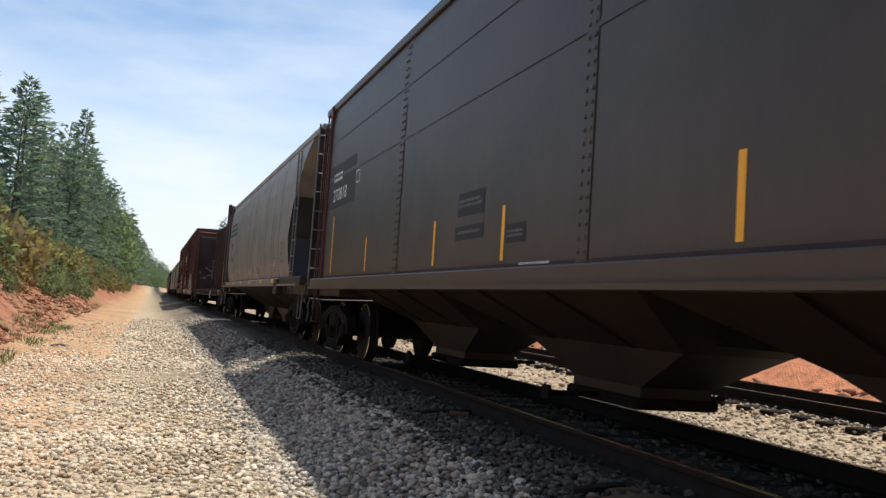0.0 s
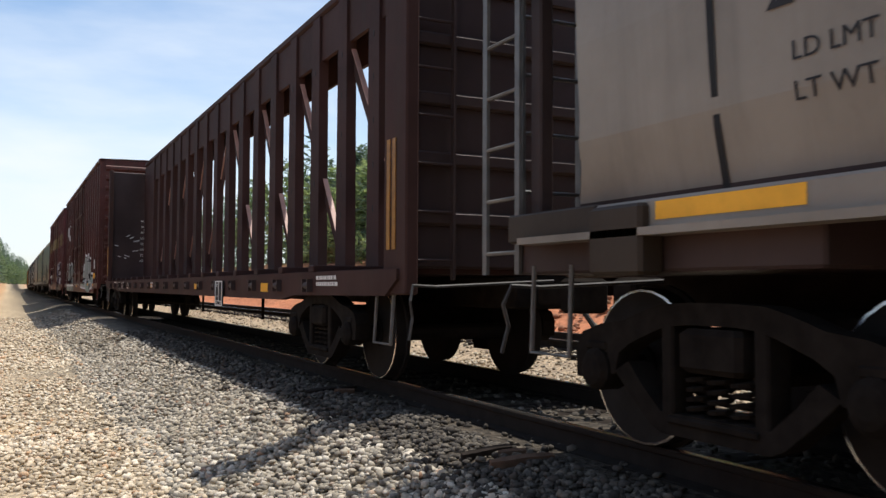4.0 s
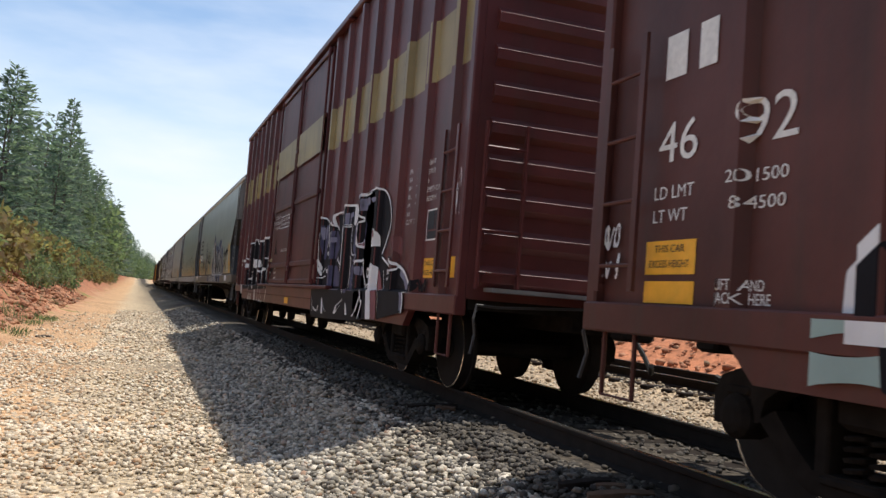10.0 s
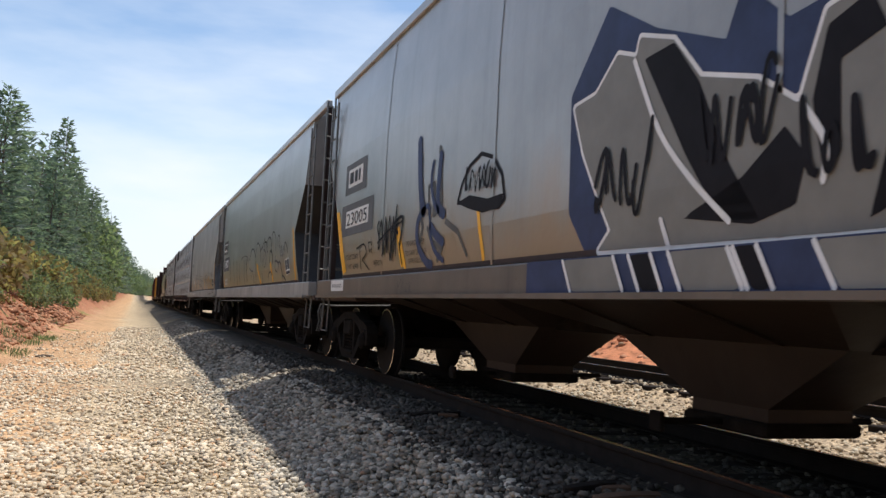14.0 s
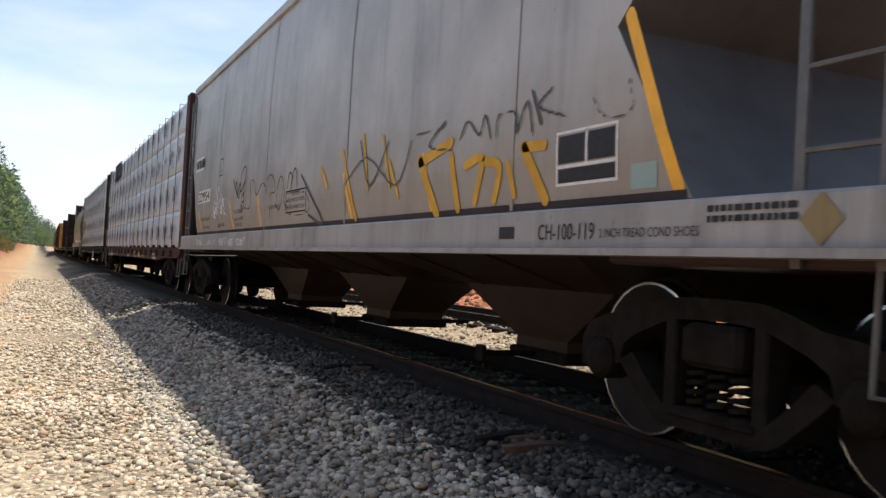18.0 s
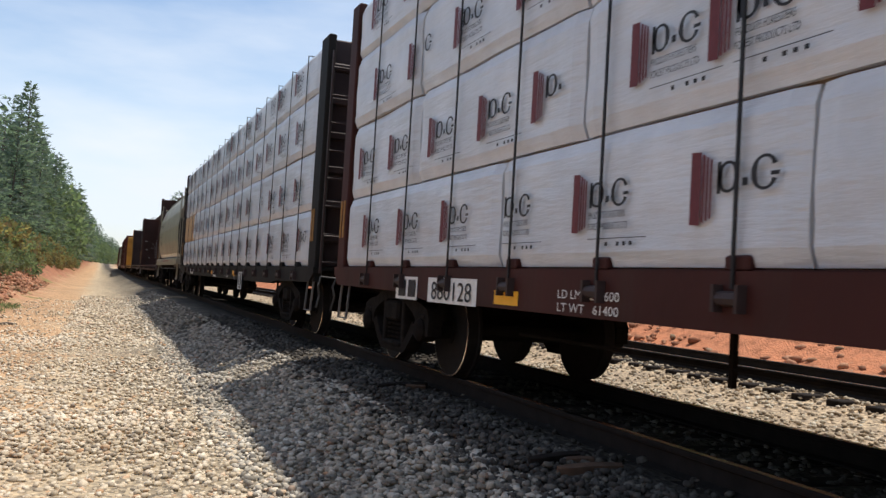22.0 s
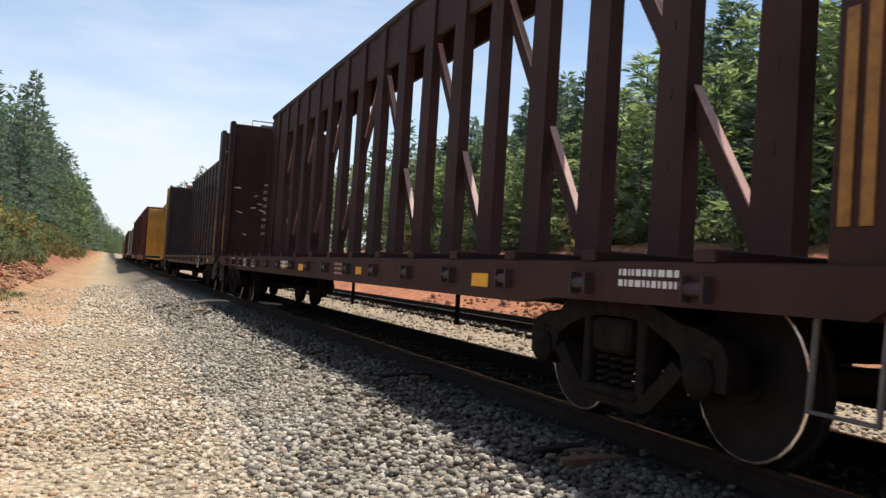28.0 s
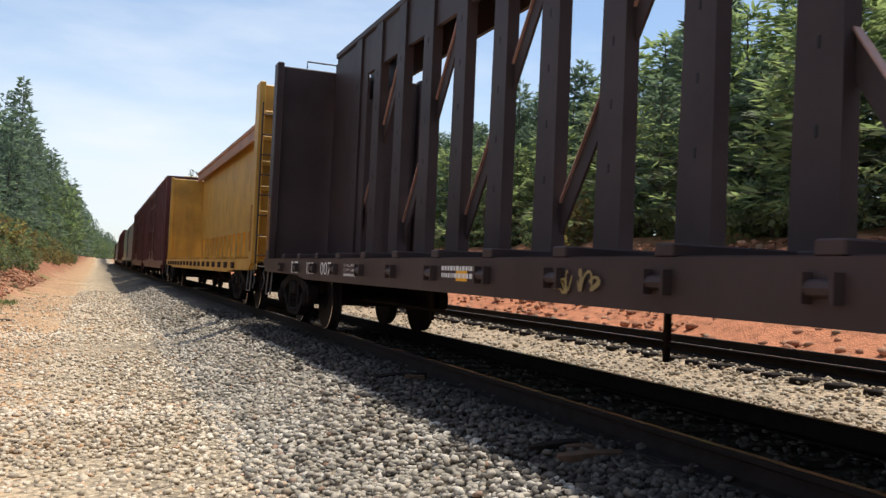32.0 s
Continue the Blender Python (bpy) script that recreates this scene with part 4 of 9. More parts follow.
def spray(car, name, fn, y0, y1, z0, z1, side, mat, step=0.04, proud=0.004, label=""):
    """Sprayed paint where fn(Y, Z) > 0, wrapped over the side."""
    ny, nz = int((y1 - y0) / step) + 1, int((z1 - z0) / step) + 1
    ys, zs = np.linspace(y0, y1, ny), np.linspace(z0, z1, nz)
    Y, Z = np.meshgrid(ys, zs)
    F = fn(Y, Z)
    mb = MB()
    inside = F > 0
    cells = inside[:-1, :-1] | inside[1:, :-1] | inside[:-1, 1:] | inside[1:, 1:]
    for j, i in zip(*np.nonzero(cells)):
        q = [(ys[i], zs[j], F[j, i]), (ys[i + 1], zs[j], F[j, i + 1]), (ys[i + 1], zs[j + 1], F[j + 1, i + 1]), (ys[i], zs[j + 1], F[j + 1, i])]
        poly = []
        for k in range(4):
            p, r = q[k], q[(k + 1) % 4]
            if p[2] > 0:
                poly.append(p[:2])
            if (p[2] > 0) != (r[2] > 0):
                t = p[2] / (p[2] - r[2])
                poly.append((p[0] + (r[0] - p[0]) * t, p[1] + (r[1] - p[1]) * t))
        if len(poly) > 2:
            mb.add([(side(a, b) - proud, a, b) for a, b in poly], [tuple(range(len(poly) - 1, -1, -1))])
    if mb.v:
        part(name, mb, mat, car, label)


def poly_field(poly):
    """How deep a point lies inside a closed outline."""
    def fn(Y, Z):
        inside = np.zeros(Y.shape, bool)
        dist = np.full(Y.shape, 9.0)
        for (a, b), (c, d) in zip(poly, poly[1:] + poly[:1]):
            vy, vz = c - a, d - b
            t = np.clip(((Y - a) * vy + (Z - b) * vz) / (vy * vy + vz * vz + 1e-9), 0, 1)
            dist = np.minimum(dist, np.hypot(Y - a - t * vy, Z - b - t * vz))
            inside ^= ((b > Z) != (d > Z)) & (Y < vy * (Z - b) / (vz if vz else 1e-9) + a)
        return np.where(inside, dist, -dist)
    return fn


def shape(car, side, poly, mat, proud, label, grow=0.0, step=0.035):
    fn = poly_field(poly)
    ys, zs = [p[0] for p in poly], [p[1] for p in poly]
    g = grow + 0.05
    spray(car, "graffiti", lambda Y, Z: fn(Y, Z) + grow, min(ys) - g, max(ys) + g, min(zs) - g, max(zs) + g, side, mat, step, proud, label)


def stroke(car, side, pts, mat, r=0.022, proud=0.016, label="line of spray paint", step=0.022):
    """One sprayed line, bent smoothly through the points."""
    if len(pts) > 2:
        P = [np.array(p) for p in [pts[0]] + list(pts) + [pts[-1]]]
        pts = [tuple(0.5 * (2 * b + (c - a) * t + (2 * a - 5 * b + 4 * c - d) * t * t + (3 * b - a - 3 * c + d) * t ** 3))
               for a, b, c, d in zip(P, P[1:], P[2:], P[3:]) for t in (0.0, 0.25, 0.5, 0.75)] + [tuple(pts[-1])]
    st = [(*p, *q, r) for p, q in zip(pts, pts[1:])]
    ys, zs = [p[0] for p in pts], [p[1] for p in pts]
    spray(car, "graffiti", lambda Y, Z: field(st, Y, Z), min(ys) - r - 0.04, max(ys) + r + 0.04, min(zs) - r - 0.04, max(zs) + r + 0.04, side, mat, step, proud, label)


def scrawl(rnd, y0, y1, z0, z1, n, r):
    """A thin tag of looping strokes side by side, letters of no script."""
    out = []
    n = max(2, int(n * 0.5))
    w = (y1 - y0) / n
    for k in range(n):
        h = (z1 - z0) * rnd.uniform(0.55, 1.0)
        zb = z0 + rnd.uniform(0, 0.25) * (z1 - z0)
        lean = rnd.uniform(-0.1, 0.25) * w
        f1, f2, p1, p2, turns = rnd.choice((0.5, 1, 1, 1.5)), rnd.choice((1, 1.5, 2)), rnd.uniform(0, 6.28), rnd.uniform(0, 6.28), rnd.uniform(0.6, 1.05)
        pts = []
        for j in range(15):
            th = 6.283 * turns * j / 14
            a, b = 0.5 + 0.5 * math.sin(f1 * th + p1) + 0.25 * (j / 14 - 0.5), 0.5 + 0.5 * math.sin(f2 * th + p2)
            pts.append((y1 - w * (k + 0.05 + a * 0.95) - lean * b, zb + b * h))
        q = r * rnd.uniform(0.8, 1.2)
        out += [(*p, *s, q) for p, s in zip(pts, pts[1:])]
    return out


M_SILVER = plain("dulled silver spray paint", (0.335, 0.345, 0.305), 0.5, 0.15, 0.12, 2)
M_MINT = plain("mint spray paint", (0.30, 0.40, 0.365), 0.6, 0, 0.12, 2)
M_PURPLE = plain("grey purple spray paint", (0.07, 0.066, 0.12), 0.6, 0, 0.45, 3.5, 0.2)
M_SPRAYBLACK = plain("black spray paint", (0.011, 0.010, 0.0125), 0.65, 0, 0.3, 3, 0.12)
M_SPRAYWHITE = plain("white spray paint", (0.74, 0.74, 0.73), 0.6, 0, 0.1, 3)
M_LILAC = plain("pale lilac spray paint", (0.19, 0.185, 0.25), 0.6, 0, 0.2, 3)
M_FADED = plain("faded grey black spray paint", (0.085, 0.082, 0.077), 0.6, 0, 0.25, 3)
M_DUSTPINK = plain("faded dusty pink paint", (0.14, 0.05, 0.05), 0.7, 0, 0.2, 3)
M_SPRAYPALE = plain("pale grey spray paint", (0.42, 0.42, 0.39), 0.55, 0, 0.15, 2)
M_SPRAYGREY = plain("grey spray paint", (0.20, 0.195, 0.175), 0.55, 0, 0.15, 2)
M_SPRAYBLUE = plain("dark blue spray paint", (0.028, 0.042, 0.10), 0.6, 0, 0.3, 3)
M_SPRAYGOLD = plain("yellow orange spray paint", (0.62, 0.33, 0.03), 0.6, 0, 0.2, 3)
M_SPRAYPINK = plain("dusty pink spray paint", (0.22, 0.07, 0.08), 0.6, 0, 0.2, 3)


# --- covered hopper car ---
def hopper(name, u, length, label, paint_m, profile, cuts, seams=0, sill=(1.06, 1.40), sill_m=None, ladder_m=None, seam_m=None,
           far=False, roof_z=4.55, cuts_rear=None, bays=3, sill_x=-1.6, bay_m=M_BAY, bay_low=0.42, bay_z=0.36, saddle=0.80, pitch=0.0, bay_shift=0.0, waist=0.52, bay_top=1.42, bay_x=0.50, ladder_y=0.42, ladder_rear=0.42):
    """profile: (half width, z) of the side from sill to eave; cuts: (z, inset) of the side sheet at the ends."""
    car = start_car(name, u, label)
    zc, ic = zip(*cuts)
    inset = lambda z: float(np.interp(z, zc, ic))
    zr, ir = zip(*(cuts_rear or cuts))
    inset_r = lambda z: float(np.interp(z, zr, ir))
    zs_p = [z for _, z in profile]
    xs_p = [x for x, _ in profile]
    side = lambda y, z: -float(np.interp(z, zs_p, xs_p))
    zl = sorted(set(list(zs_p) + [z for z in zc + zr if zs_p[0] < z < zs_p[-1]]))
    mb = MB()
    ring = [(-float(np.interp(z, zs_p, xs_p)), z) for z in zl]
    eave = ring[-1]
    rows = ring + [(eave[0] * 0.62, roof_z - 0.10), (eave[0] * 0.3, roof_z)]
    n = len(rows)
    vs = []
    for x, z in rows:
        i, j = inset(min(z, zs_p[-1])), inset_r(min(z, zs_p[-1]))
        vs += [(x, i, z), (x, length - j, z), (-x, length - j, z), (-x, i, z)]
    fs = []
    for k in range(n - 1):
        a, b = 4 * k, 4 * k + 4
        for c in range(4):
            d = (c + 1) % 4
            fs.append((a + d, a + c, b + c, b + d))
    fs.append((4 * n - 4, 4 * n - 1, 4 * n - 2, 4 * n - 3))
    fs.append((0, 1, 2, 3))
    mb.add(vs, fs)
    # lower end faces take the shade-dark paint, upper ones the body paint
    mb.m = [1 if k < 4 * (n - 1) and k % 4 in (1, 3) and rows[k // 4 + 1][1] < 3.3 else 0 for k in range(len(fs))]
    part("body", mb, (paint_m, M_PALEENDSHADE if paint_m is M_PALEGREY else M_ENDSHADE), car)
    # eave rail, running boards and hatches on the roof
    for s in (-1, 1):
        e = MB().box(s * abs(eave[0]) - 0.05, s * abs(eave[0]) + 0.05, 0.02, length - 0.02, eave[1] - 0.10, eave[1] + 0.03, 0.012)
        part("eave_angle", e, paint_m, car)
        part("running_board", MB().box(s * 0.62 - 0.16, s * 0.62 + 0.16, -0.04, length + 0.04, roof_z + 0.02, roof_z + 0.06), M_ROOF, car, "grated steel running board")
    for k in range(4 if not far else 2):
        y = length * (k + 0.5) / (4 if not far else 2)
        part("roof_hatch", MB().box(-0.42, 0.42, y - length / 11, y + length / 11, roof_z - 0.02, roof_z + 0.12, 0.03), paint_m, car)
    for s in (-1, 1):
        part("side_sill", MB().box(min(s * abs(sill_x), s * 1.44), max(s * abs(sill_x), s * 1.44), 0.12, length - 0.12, sill[0], sill[1], 0.015)
             .box(min(s * 1.66, s * 1.5), max(s * 1.66, s * 1.5), 0.3, length - 0.3, sill[0] - 0.03, sill[0] + 0.01), sill_m or paint_m, car)
    part("centre_sill", MB().box(-0.32, 0.32, 0.05, length - 0.05, 0.78, 1.12, 0.02), M_STEEL, car)
    tc = 1.65
    w = pitch or (length - 2 * tc - 2.5) / bays
    b0 = length / 2 - w * bays / 2 + bay_shift
    for k in range(bays):
        c = b0 + (k + 0.5) * w
        bay = MB()
        levels = []
        for z, half_x, f in ((sill[0] + 0.01, bay_top, 1.0), (saddle, bay_x, waist), (bay_z, bay_x * 0.72, 0.0), (bay_z - 0.10, bay_x * 0.72, 0.0)):
            g = bay_low + (w / 2 - 0.012 - bay_low) * f
            levels.append([(-half_x, c - g, z), (half_x, c - g, z), (half_x, c + g, z), (-half_x, c + g, z)])
        bay.add([p for lv in levels for p in lv], [(0, 1, 2, 3), (15, 14, 13, 12)] + [(4 * a + (q + 1) % 4, 4 * a + q, 4 * a + 4 + q, 4 * a + 4 + (q + 1) % 4) for a in range(3) for q in range(4)])
        b = part("hopper_bay", bay, bay_m if not far else M_STEEL, car, "dark-toned discharge hopper")
        gate = MB().box(-0.06 - 0.72 * bay_x, 0.06 + 0.72 * bay_x, c - bay_low - 0.04, c + bay_low + 0.04, bay_z - 0.19, bay_z - 0.09, 0.02)
        gate.tube((-0.95, c, bay_z - 0.13), (0.95, c, bay_z - 0.13), 0.025, 8)
        gate.box(-0.97, -0.93, c - 0.07, c + 0.07, bay_z - 0.2, bay_z - 0.06, 0.008)
        part("outlet_gate", gate, M_STEEL, b)
        if not far:
            for e in (-1, 1) if w > 2 and bay_m is not M_TANBAY else ():
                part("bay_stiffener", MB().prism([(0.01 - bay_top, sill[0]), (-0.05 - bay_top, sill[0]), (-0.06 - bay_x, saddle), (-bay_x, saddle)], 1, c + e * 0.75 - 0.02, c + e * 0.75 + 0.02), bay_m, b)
    for s, y in ((-1, 0.0), (1, length)):
        sg = -s
        part("end_platform", MB().box(-1.5, 1.5, min(y, y + sg * 2.4), max(y, y + sg * 2.4), 1.0, sill[0] + 0.02, 0.015), M_DARKBROWN, car)
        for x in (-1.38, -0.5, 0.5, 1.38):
            part("end_post", MB().box(x - 0.05, x + 0.05, y + sg * 0.15 - 0.06, y + sg * 0.15 + 0.06, 1.1, eave[1] - 0.05, 0.012), M_DARKBROWN, car)
        lx = -1.52
        ly = ladder_y if s < 0 else ladder_rear
        ladder(car, lx, y + sg * ly - 0.21, 1.0, eave[1] - 0.3, 9, ladder_m)
        ladder(car, -1.45, y + sg * 0.02, 1.0, eave[1], 9, ladder_m, 0.45, "x")
        st = MB().sweep([(-1.5, y + sg * 0.25, 1.05), (-1.52, y + sg * 0.25, 0.52), (-1.52, y + sg * 0.65, 0.52), (-1.5, y + sg * 0.65, 1.05)], 0.016, 6)
        part("sill_step", st, ladder_m or M_PIPE, car)
        coupler(car, y, s)
        truck(car, y + sg * tc, u)
    tank = MB().turn([(-0.5, 0.16), (-0.45, 0.2), (0.45, 0.2), (0.5, 0.16)], 14, (0.5, 1.2, 1.42))
    part("air_reservoir", tank, M_STEEL, car)
    # dark strip standing in for the shadow line between body and sill
    strip = MB()
    patch(strip, inset(1.36) + 0.02, length - inset_r(1.36) - 0.02, zs_p[0], zs_p[0] + 0.045, side, 0.006, 1)
    part("drip_channel", strip, M_DARKBROWN, car)
    for y in seams if isinstance(seams, tuple) else [length * (k + 1) / (seams + 1) for k in range(seams)]:
        sm = MB()
        patch(sm, y - 0.022, y + 0.022, zs_p[0], zs_p[-1] - 0.12, side, 0.007, 10)
        part("weld_seam", sm, seam_m or M_STEEL, car)
    return car, side


def panel_side(panel_x, rib_ys, half, proud):
    """A flat side with upright ribs of trapezoid section."""
    ribs = sorted(rib_ys)

    def side(y, z):
        d = min((abs(y - r) for r in ribs), default=9)
        if d <= half * 0.6:
            return panel_x - proud
        if d <= half:
            return panel_x - proud * (half - d) / (half * 0.4)
        return panel_x
    return side


# --- boxcar ---
def boxcar(name, u, length, label, paint_m, height, door, rib_step, stripe=None, doors_m=None, far=False, first_rib=(0.34, 0.34), upright=True):
    car = start_car(name, u, label)
    z0, z1 = 0.98, height - 0.16
    px = -1.50
    d0, d1 = door
    ys, y = [], first_rib[0]
    while y < d0 - 0.3:
        ys.append(y)
        y += rib_step
    y = length - first_rib[1]
    while y > d1 + 0.3:
        ys.append(y)
        y -= rib_step
    side = panel_side(px, ys, 0.10, 0.075)
    for s in (-1, 1):
        wall = MB().box(min(s * 1.44, s * 1.50), max(s * 1.44, s * 1.50), 0.02, length - 0.02, z0, z1)
        w = part("side_wall", wall, paint_m, car)
        if not far or s < 0:
            for r in ys:
                rb = MB().prism([(s * 1.50, r - 0.10), (s * 1.575, r - 0.06), (s * 1.575, r + 0.06), (s * 1.50, r + 0.10)][::s], 2, z0 + 0.02, z1 - 0.02)
                part("rib", rb, paint_m, w)
        part("top_chord", MB().box(min(s * 1.40, s * 1.60), max(s * 1.40, s * 1.60), 0.0, length, z1, z1 + 0.12, 0.02), paint_m, car)
        part("side_sill", MB().box(min(s * 1.46, s * 1.585), max(s * 1.46, s * 1.585), 0.0, length, z0 - 0.16, z0 + 0.03, 0.012)
             .prism([(1.5, z0 - 0.16), (1.7, z0 - 0.34), (length - 1.7, z0 - 0.34), (length - 1.5, z0 - 0.16)], 0, min(s * 1.48, s * 1.56), max(s * 1.48, s * 1.56)), paint_m, car)
    part("floor", MB().box(-1.44, 1.44, 0.03, length - 0.03, z0 - 0.1, z0), M_STEEL, car)
    part("roof", MB().prism([(-1.56, z1 + 0.12), (1.56, z1 + 0.12), (0, height)], 1, -0.03, length + 0.03), M_ROOF if far else paint_m, car)
    part("centre_sill", MB().box(-0.32, 0.32, 0.05, length - 0.05, 0.72, 0.9, 0.02), M_STEEL, car)
    for e, (s, y) in enumerate(((-1, 0.0), (1, length))):
        sg = -s
        end = MB().box(-1.48, 1.48, min(y, y + sg * 0.05), max(y, y + sg * 0.05), z0, z1 + 0.1)
        end_wall = part("end_wall", end, paint_m, car)
        k = z0 + 0.22
        while k < z1 - 0.1:
            rb = MB().prism([(k - 0.11, 0), (k + 0.11, 0), (k + 0.05, 0.06), (k - 0.05, 0.06)], 0, -1.36, 1.36)
            rb.v = [(x, y + s * w, z) for x, z, w in rb.v]
            part("end_rib", rb, paint_m, end_wall)
            k += 0.36
        for cx in (-1.52, 1.52):
            part("corner_post", MB().box(cx - 0.05, cx + 0.05, min(y, y + sg * 0.12), max(y, y + sg * 0.12), z0, z1 + 0.1, 0.015), paint_m, car)
        ladder(car, -1.60, y + sg * 0.40 - 0.2, z0 + 0.1, z0 + 1.7, 4, paint_m, 0.4)
        ladder(car, -1.42, y + s * 0.10, z0 + 0.1, z0 + 1.7, 4, paint_m, 0.42, "x")
        st = MB().sweep([(-1.53, y + sg * 0.22, z0), (-1.53, y + sg * 0.22, 0.42), (-1.53, y + sg * 0.58, 0.42), (-1.53, y + sg * 0.58, z0)], 0.017, 6)
        part("sill_step", st, paint_m, car)
        part("crossover_step", MB().box(-1.3, 1.3, min(y, y + s * 0.22), max(y, y + s * 0.22), 1.06, 1.10), M_ROOF, car)
        coupler(car, y, s)
        truck(car, y + sg * 2.3, u)
    # two plug doors with pressed panels, lock rods and rails
    dm = doors_m or paint_m
    mid = (d0 + d1) / 2
    for a, b in ((d0, mid), (mid, d1)):
        dr = part("door", MB().box(-1.56, -1.50, a + 0.03, b - 0.03, z0 + 0.10, z1 - 0.10, 0.012), dm, car)
        lines = [z0 + 0.14, z0 + 0.48, z0 + 1.72, z0 + 3.05, z1 - 0.16]
        for zz in lines:
            part("door_rib", MB().box(-1.60, -1.556, a + 0.06, b - 0.06, zz - 0.05, zz + 0.05, 0.015), dm, dr)
        for yy in (a + (b - a) * 0.36, a + (b - a) * 0.68) if upright else ():
            part("door_rib", MB().box(-1.592, -1.556, yy - 0.035, yy + 0.035, z0 + 0.5, z1 - 0.2, 0.012), dm, dr)
        for yy in (a + 0.09, b - 0.09):
            part("lock_rod", MB().tube((-1.605, yy, z0 + 0.12), (-1.605, yy, z1 - 0.12), 0.022, 8), dm, dr)
        for zz in (z0 + 0.35, z0 + 1.5, z0 + 2.7):
            part("keeper", MB().box(-1.64, -1.58, b - 0.17, b - 0.02, zz, zz + 0.09, 0.01), dm, dr)
        part("door_handle", MB().sweep([(-1.62, b - 0.3, z0 + 1.0), (-1.66, b - 0.35, z0 + 1.0), (-1.66, b - 0.35, z0 + 1.7)], 0.016, 6), dm, dr)
    part("door_rail", MB().box(-1.64, -1.53, d0 - 1.4, d1 + 1.4, z0 + 0.02, z0 + 0.08, 0.01), dm, car)
    part("door_rail", MB().box(-1.64, -1.53, d0 - 1.4, d1 + 1.4, z1 - 0.06, z1 - 0.01, 0.01), dm, car)
    rig = MB().tube((-0.6, 4, 0.52), (-0.6, length - 4, 0.52), 0.02, 6).tube((-0.7, length * 0.45, 0.55), (-0.7, length * 0.45 + 0.9, 0.55), 0.17, 12)
    part("brake_rigging", rig, M_STEEL, car)
    if stripe:
        spray(car, "stripe", lambda Y, Z: np.minimum(Z - stripe[0], stripe[1] - Z), 0.03, d0 - 0.02, stripe[0] - 0.05, stripe[1] + 0.05, side, M_STRIPE, 0.05, 0.003, "faded yellow band")
        spray(car, "stripe", lambda Y, Z: np.minimum(Z - stripe[0], stripe[1] - Z), d1 + 0.02, length - 0.03, stripe[0] - 0.05, stripe[1] + 0.05, side, M_STRIPE, 0.05, 0.003, "faded yellow band")
        dp = MB()
        for a, b in ((d0, mid), (mid, d1)):
            patch(dp, a + 0.05, b - 0.05, stripe[0] + 0.05, stripe[1], flat_side(-1.605), 0.004)
        part("stripe", dp, M_STRIPE, car, "faded yellow band on the doors")
    return car, side


